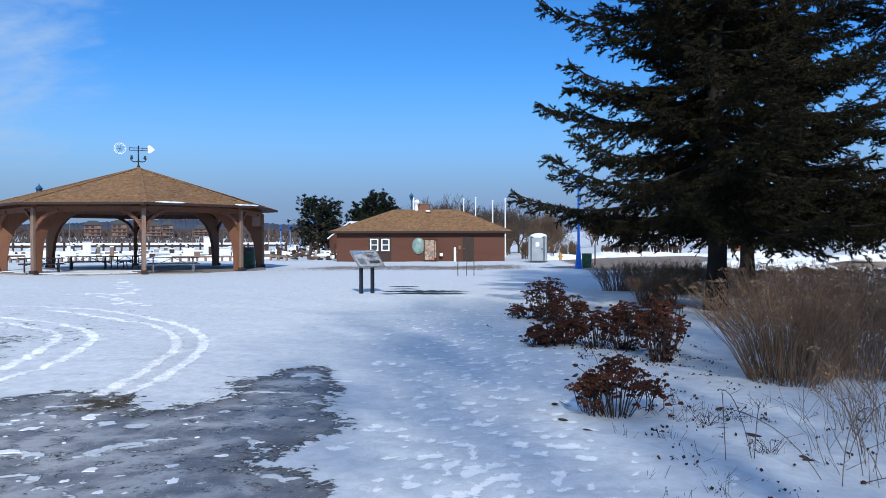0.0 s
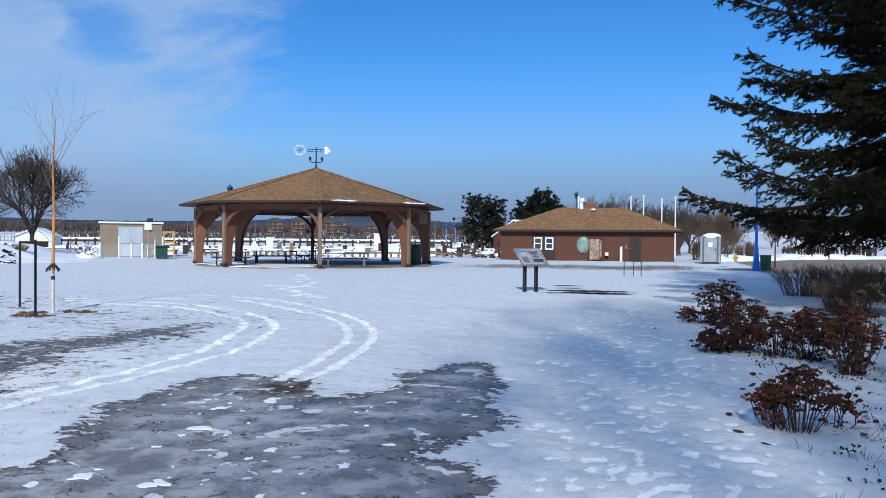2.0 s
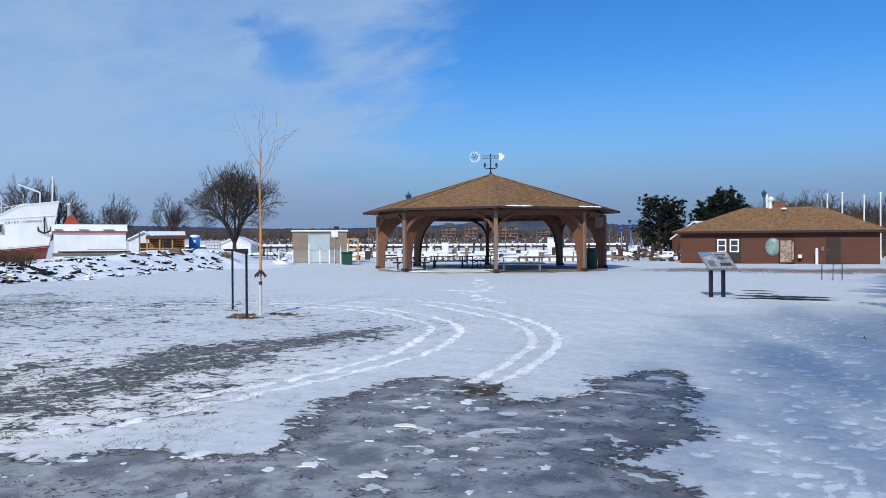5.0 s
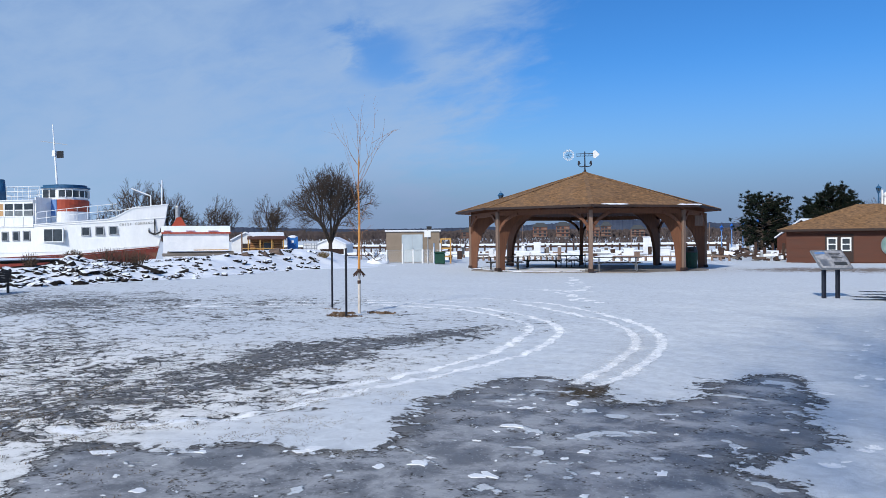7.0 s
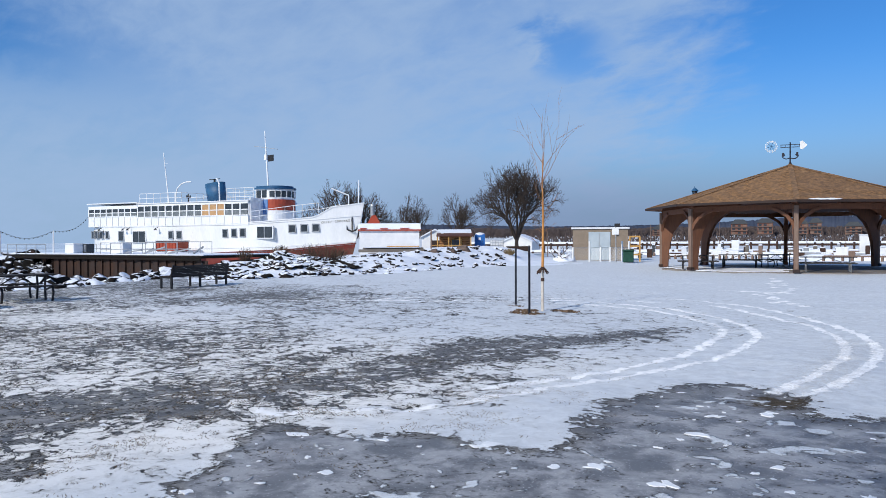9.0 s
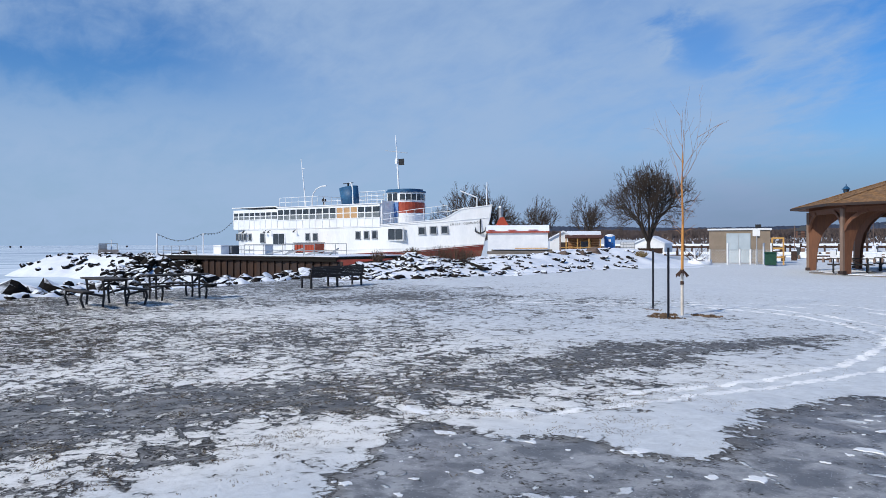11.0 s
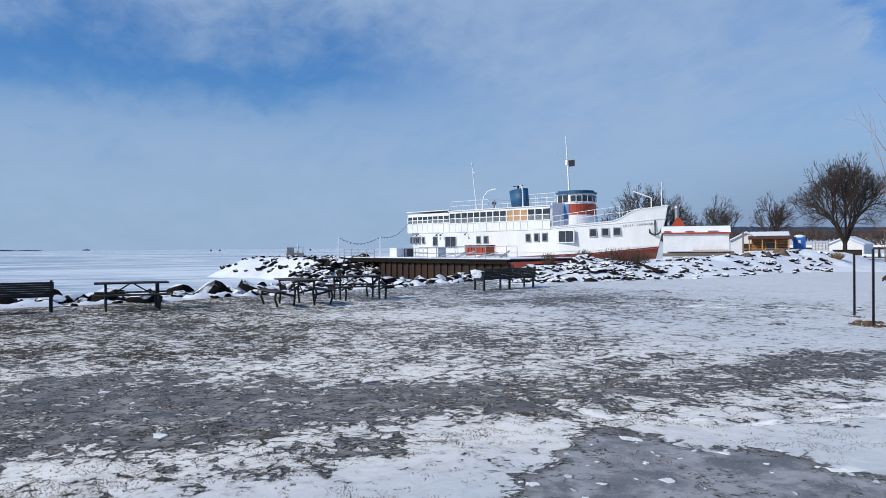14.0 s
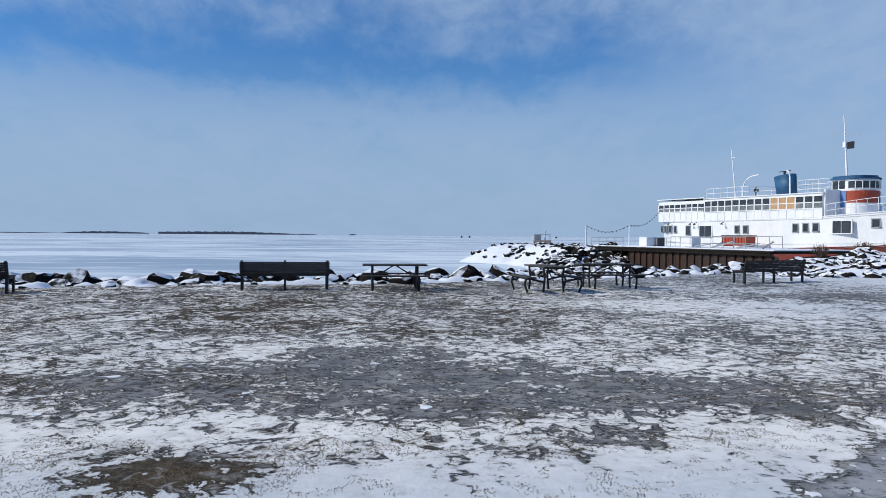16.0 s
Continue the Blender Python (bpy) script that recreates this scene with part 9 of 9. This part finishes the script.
def sedum_clump(place, r, h, n, seed, label, head=0.07, leafy=False):
    """Dried stonecrop: stems that spread from a crown, each with a flat dark-red head."""
    rs = np.random.RandomState(seed)
    t = thing("dried_flower_clump", place, 0, label, "shrub", "dried flower clumps")
    a, k = rs.rand(n) * 6.283, np.sqrt(rs.rand(n))
    top = np.stack([np.cos(a) * k * r, np.sin(a) * k * r, h * (1.0 - 0.45 * k**2) * rs.uniform(0.72, 1.1, n)], -1)
    foot = np.stack([np.cos(a) * k * r * 0.35, np.sin(a) * k * r * 0.35, np.full(n, -0.03)], -1)
    mid = foot * 0.45 + top * 0.55 + rs.normal(0, 0.02, top.shape)
    P, Q = np.concatenate([foot, mid]), np.concatenate([mid, top])
    extra = []
    for i in range(n):
        for _ in range(2):
            q = mid[i] + (top[i] - mid[i]) * rs.rand()
            extra.append((q, q + np.array([rs.normal(0, 0.07), rs.normal(0, 0.07), rs.uniform(0.02, 0.1)])))
    P, Q = np.concatenate([P, [e[0] for e in extra]]), np.concatenate([Q, [e[1] for e in extra]])
    w = np.concatenate([np.full(2 * n, 0.005), np.full(len(extra), 0.003)])
    part("stem", bars_mesh("stem", P, Q, w, w * 0.8, "dark_stem", 4), "dark_stem", t, kind="stuff")
    heads = np.concatenate([top, [e[1] for e in extra]])
    rad = np.concatenate([rs.uniform(0.6, 1.25, n) * head, rs.uniform(0.25, 0.5, len(extra)) * head])
    part("flower_head", cluster_mesh("flower_head", heads, rad, 46, 0.012, seed + 1, "sedum"), "sedum", t, kind="stuff")
    if leafy:
        # curled dead leaves all along the stems
        f = rs.rand(n * 3, 1)
        pick = rs.randint(0, n, n * 3)
        leaf = foot[pick] + (top[pick] - foot[pick]) * f + rs.normal(0, 0.04, (n * 3, 3))
        leaf[:, 2] = np.maximum(leaf[:, 2], 0.03)
        part("dead_leaf", cluster_mesh("dead_leaf", leaf, rs.uniform(0.015, 0.04, n * 3), 5, 0.019, seed + 2, "dark_leaf", 0.8), "dark_leaf", t, "curled dark brown leaves", kind="stuff")


SEDUMS = ((1.48, 6.85, 0.30, 0.52, 36, 0.075), (1.30, 6.95, 0.20, 0.36, 14, 0.07), (1.80, 7.05, 0.17, 0.32, 9, 0.05), (1.62, 11.2, 0.46, 0.46, 60, 0.06), (1.36, 11.1, 0.3, 0.32, 16, 0.05), (2.12, 11.0, 0.30, 0.62, 26, 0.055), (2.48, 10.9, 0.40, 0.68, 40, 0.05), (2.75, 9.95, 0.30, 0.90, 44, 0.045), (3.0, 10.6, 0.36, 0.8, 26, 0.05), (1.92, 15.0, 0.5, 0.85, 46, 0.10), (2.25, 13.9, 0.5, 0.55, 46, 0.08), (1.6, 15.4, 0.5, 0.3, 26, 0.07), (3.1, 12.6, 0.5, 0.55, 44, 0.06))
for i, (x, y, r, h, n, head) in enumerate(SEDUMS):
    sedum_clump((x, y, 0.0), r, h, n, 500 + i * 3, "dried clump of dark red-brown flower heads in the snow", head, i >= 3)


def tall_clump(place, rx, ry, h, n, seed, label, mat="straw", lean=0.35, thick=0.006, name="dry_shrub", heads=True):
    """Upright dry stems that fan outward, with pale seed heads."""
    rs = np.random.RandomState(seed)
    t = thing(name, place, 0, label, "shrub", "dry shrubs")
    a, k = rs.rand(n) * 6.283, np.sqrt(rs.rand(n))
    foot = np.stack([np.cos(a) * k * rx, np.sin(a) * k * ry, np.full(n, -0.04)], -1)
    hh = h * rs.uniform(0.62, 1.08, n) * (1 - 0.18 * k**2)
    out = np.stack([np.cos(a) * k, np.sin(a) * k, np.zeros(n)], -1)
    mid = foot + out * (hh * lean * 0.35)[:, None] + np.stack([rs.normal(0, 0.05, n), rs.normal(0, 0.05, n), hh * 0.55], -1)
    top = foot + out * (hh * lean)[:, None] + np.stack([rs.normal(0, 0.11, n), rs.normal(0, 0.11, n), hh], -1)
    P, Q, W = [foot, mid], [mid, top], [np.full(n, thick), np.full(n, thick * 0.8)]
    for _ in range(3):
        f = rs.uniform(0.2, 0.95, (n, 1))
        s = mid + (top - mid) * f
        e = s + np.stack([rs.normal(0, 0.09, n), rs.normal(0, 0.09, n), rs.uniform(0.06, 0.24, n)], -1)
        P.append(s), Q.append(e), W.append(np.full(n, thick * 0.55))
    P, Q, W = np.concatenate(P), np.concatenate(Q), np.concatenate(W)
    part("stem", bars_mesh("stem", P, Q, W, W * 0.7, mat, 3), mat, t, kind="stuff")
    if heads:
        sel = rs.rand(n) < 0.6
        part("seed_head", cluster_mesh("seed_head", top[sel], rs.uniform(0.03, 0.075, sel.sum()), 22, 0.009, seed + 1, mat, 0.5), mat, t, kind="stuff")


tall_clump((3.85, 8.7, 0), 0.42, 0.42, 1.28, 330, 601, "tall clump of dry tan stems with seed heads", lean=0.78, thick=0.0048)
tall_clump((4.75, 9.0, 0), 0.45, 0.45, 1.22, 260, 605, "tall clump of dry tan stems at the bed's end", lean=0.7, thick=0.0048)
tall_clump((4.6, 10.4, 0), 0.5, 0.5, 1.2, 160, 611, "tall clump of dry tan stems behind another", lean=0.6, thick=0.005)
tall_clump((5.6, 10.3, 0), 0.9, 0.8, 1.2, 150, 613, "tall clump of dry tan stems deep in the bed")
tall_clump((3.55, 6.3, 0), 0.4, 0.5, 0.72, 60, 617, "thin pale clump of broken stems near the path", "straw", 0.6, 0.0032)
tall_clump((3.0, 5.3, 0), 0.5, 0.5, 0.55, 44, 619, "sparse broken grey stems in the snow", "stem_grey", 0.7, 0.0028, heads=False)
for i, (x, y, r, h) in enumerate(((5.5, 24.3, 0.6, 0.95), (6.6, 24.0, 0.7, 1.0), (7.9, 24.2, 0.9, 1.0), (9.2, 24.6, 0.9, 0.95), (7.0, 22.8, 0.7, 0.8), (5.2, 19.0, 0.5, 0.8), (8.5, 21.0, 0.8, 0.9), (10.6, 22.0, 0.9, 1.0), (9.5, 17.5, 0.9, 1.1), (8.0, 13.5, 0.8, 1.1))):
    tall_clump((x, y, 0), r, r * 0.7, h, 210, 630 + i, "leafless tan shrub beyond the spruce", "straw", 0.6, 0.007, "leafless_shrub", i > 3)


def loose_stems():
    """Single long stems that arch and lie over the snow."""
    rs = np.random.RandomState(9)
    runs = [((1.92, 5.34), (1.90, 5.36), 0.52, (1.91, 5.4)), ((2.14, 5.41), (2.06, 5.5), 0.50, (1.98, 5.62)), ((2.14, 5.41), (2.16, 5.4), 0.42, (2.17, 5.38)), ((2.45, 5.0), (2.3, 5.25), 0.34, (2.05, 5.75)), ((2.5, 4.9), (2.62, 5.1), 0.44, (2.9, 5.3)), ((2.75, 5.1), (2.72, 5.2), 0.5, (2.66, 5.3)), ((2.9, 5.6), (3.0, 5.5), 0.5, (3.3, 5.35)), ((2.1, 7.7), (1.95, 7.9), 0.28, (1.8, 8.0)), ((1.95, 8.2), (1.9, 8.4), 0.22, (1.85, 8.6)), ((2.6, 5.0), (2.9, 4.8), 0.16, (3.2, 4.7)), ((1.78, 8.9), (1.7, 9.0), 0.3, (1.66, 9.1))]
    for i, (a, b, h, c) in enumerate(runs):
        a, b, c = Vector((a[0], a[1], -0.02)), Vector((b[0], b[1], h * 1.1)), Vector((c[0], c[1], h))
        pts = [a * (1 - f) ** 2 + b * 2 * f * (1 - f) + c * f * f for f in np.linspace(0, 1, 8)]
        bm = B()
        for p, q in zip(pts, pts[1:]):
            tube(bm, p, q, 0.0034, 0.003, 5)
        for k in (3, 5, 6):
            tube(bm, pts[k], pts[k] + Vector((rs.normal(0, 0.05), rs.normal(0, 0.05), rs.uniform(0.02, 0.07))), 0.002, 0.0015, 4)
        solo("bent_stem", bm, "stem_grey", "single bent dry stem over the snow", "stem", group="bent stems")
    for i in range(26):
        x, y = rs.uniform(1.1, 3.0), rs.uniform(4.0, 8.5)
        n = rs.randint(8, 22)
        P = np.stack([rs.normal(0, 0.05, n), rs.normal(0, 0.05, n), np.full(n, 0.0)], -1)
        Q = P + np.stack([rs.normal(0, 0.07, n), rs.normal(0, 0.07, n), rs.uniform(0.02, 0.14, n)], -1)
        me = bars_mesh("plant_stub", P, Q, np.full(n, 0.0022), np.full(n, 0.0014), "dark_stem", 3)
        solo("plant_stub", me, "dark_stem", "small stub of dead plant poking through snow", "plant", "stuff", place=pose(x, y, 0.01))
    for i in range(16):
        x, y = rs.uniform(0.6, 2.9), rs.uniform(4.2, 9.5)
        bm = B()
        bmesh.ops.create_icosphere(bm, subdivisions=2, radius=1.0, matrix=Matrix.Diagonal((rs.uniform(0.03, 0.08), rs.uniform(0.02, 0.05), 0.012, 1)))
        for v in bm.verts:
            v.co.z += 0.25 * v.co.x
        solo("fallen_leaf", bm, "dark_stem", "curled dark leaf lying on the snow", "leaf", group="fallen leaves", place=pose(x, y, 0.03, 0, 0, rs.uniform(0, 360)), smooth=True)


loose_stems()


def leaf_litter():
    """Dark scraps of leaf and stalk strewn over the snow of the bed."""
    rs = np.random.RandomState(61)
    n = 420
    y = rs.uniform(4.3, 17.5, n)
    x = 1.35 + 0.03 * y + np.abs(rs.normal(0, 0.9, n))
    x = np.where(rs.rand(n) < 0.45, rs.normal(2.5, 0.7, n), x)
    y = np.where((x > 1.6) & (rs.rand(n) < 0.4), rs.normal(10.6, 1.6, n), y)
    c = np.stack([x, y, ground_at(x, y) + 0.012], -1)
    me = cluster_mesh("leaf_litter", c, rs.uniform(0.03, 0.10, n), 4, 0.012, 62, "dark_leaf", 0.1)
    tagged(new("leaf_litter", me), "dark scraps of dead leaf strewn over the snowy bed", "leaves", kind="stuff")


leaf_litter()


def mulch_patch(x, y, r, seed):
    rs = np.random.RandomState(seed)
    n = 40
    a, k = rs.rand(n) * 6.283, rs.rand(n) ** 0.7
    c = np.stack([np.cos(a) * k * r * 1.3, np.sin(a) * k * r * 0.8, np.full(n, 0.004)], -1)
    me = cluster_mesh("mulch_patch", c, np.full(n, 0.05), 9, 0.02, seed, "mulch", 0.3)
    ob = tagged(new("mulch_patch", me), "brown mulch showing through snow at a stake", "mulch", kind="stuff")
    ob.location = (x, y, 0)


for i, (x, y, r) in enumerate(((-12.6, 14.2, 0.2), (-11.3, 13.0, 0.34), (-11.75, 13.5, 0.25), (-11.0, 14.0, 0.28))):
    mulch_patch(x, y, r, 700 + i)


def dead_grass():
    """Short dead blades that poke through the thin snow of the west lawn."""
    rs = np.random.RandomState(44)
    n = 260000
    b, d = np.radians(rs.uniform(30, 122, n)), 3.2 + 15 * rs.rand(n) ** 1.3
    x, y = -d * np.sin(b), d * np.cos(b)
    w = fbm(x, y, 811, 1.6, 3) * 0.5 + fbm(x, y, 821, 6.5, 3) * 0.5
    edge = smooth(x, -3.9, -6.0) * smooth(y, 10, 4)
    keep = (w + (rs.rand(n) - 0.5) * 0.05 > 0.585) & (rs.rand(n) < edge)
    x, y = x[keep], y[keep]
    n = len(x)
    P = np.stack([x, y, ground_at(x, y) - 0.004], -1)
    a, ln = rs.rand(n) * 6.283, rs.uniform(0.006, 0.02, n)
    Q = P + np.stack([np.cos(a) * ln, np.sin(a) * ln, rs.uniform(0.003, 0.010, n) + 0.004], -1)
    half = rs.rand(n) < 0.55
    for sel, mat, label in ((half, "dark_stem", "short dark dead grass poking through thin snow"), (~half, "grass", "short yellow dead grass poking through thin snow")):
        me = bars_mesh("dead_grass", P[sel], Q[sel], np.full(sel.sum(), 0.0028), np.full(sel.sum(), 0.0015), mat, 3)
        tagged(new("dead_grass", me), label, "grass", kind="stuff")


dead_grass()


# ---- flakes of snow crust left lying on the ice ----
def crust_flakes(count, seed):
    """Thin, broken plates with ragged outlines, scattered over the sheets of ice."""
    rs = np.random.RandomState(seed)
    V, F = [], []
    tries = 0
    while count > 0 and tries < 20000:
        tries += 1
        x, y = rs.uniform(-10, -0.6), rs.uniform(-4, 11)
        pt = (np.array([x]), np.array([y]))
        main = inside_dist(ice_main, *pt)[0]
        if not (main > 0.05 or (rs.rand() < 0.35 and max(inside_dist(ice_band, *pt)[0], inside_dist(ice_grey, *pt)[0]) > 0.1)):
            continue
        if main > 0.9 and rs.rand() < 0.45:
            continue
        r = min(0.08, 0.014 * math.exp(rs.exponential(0.7)))
        n = rs.randint(9, 15)
        a0, long, tilt = rs.rand() * 6.28, rs.uniform(1.0, 1.9), rs.rand() * 3.14
        z = float(ground_at(x, y))
        h = rs.uniform(0.003, 0.007)
        b = len(V)
        for lift, k in ((-0.004, 1.0), (h, 0.93)):
            prng = np.random.RandomState(int(tries))
            for m in range(n):
                a = a0 + 6.283 * (m + prng.uniform(-0.3, 0.3)) / n
                q = r * prng.uniform(0.4, 1.2) * k
                px, py = q * long * math.cos(a), q * math.sin(a)
                V.append((x + px * math.cos(tilt) - py * math.sin(tilt), y + px * math.sin(tilt) + py * math.cos(tilt), z + lift))
        F.append(tuple(range(b + n, b + 2 * n)))
        F += [(b + m, b + (m + 1) % n, b + n + (m + 1) % n, b + n + m) for m in range(n)]
        count -= 1
    me = bpy.data.meshes.new("snow_flakes")
    me.from_pydata(V, [], F)
    me.materials.append(M["flake"])
    return me


M["flake"] = material("snow_crust_flake", (0.72, 0.74, 0.77), (0.9, 0.91, 0.93), 8.0, 0.75, 0.2)
tagged(new("snow_flakes", crust_flakes(150, 17)), "broken white flakes of snow crust on the ice", "snow", kind="stuff")
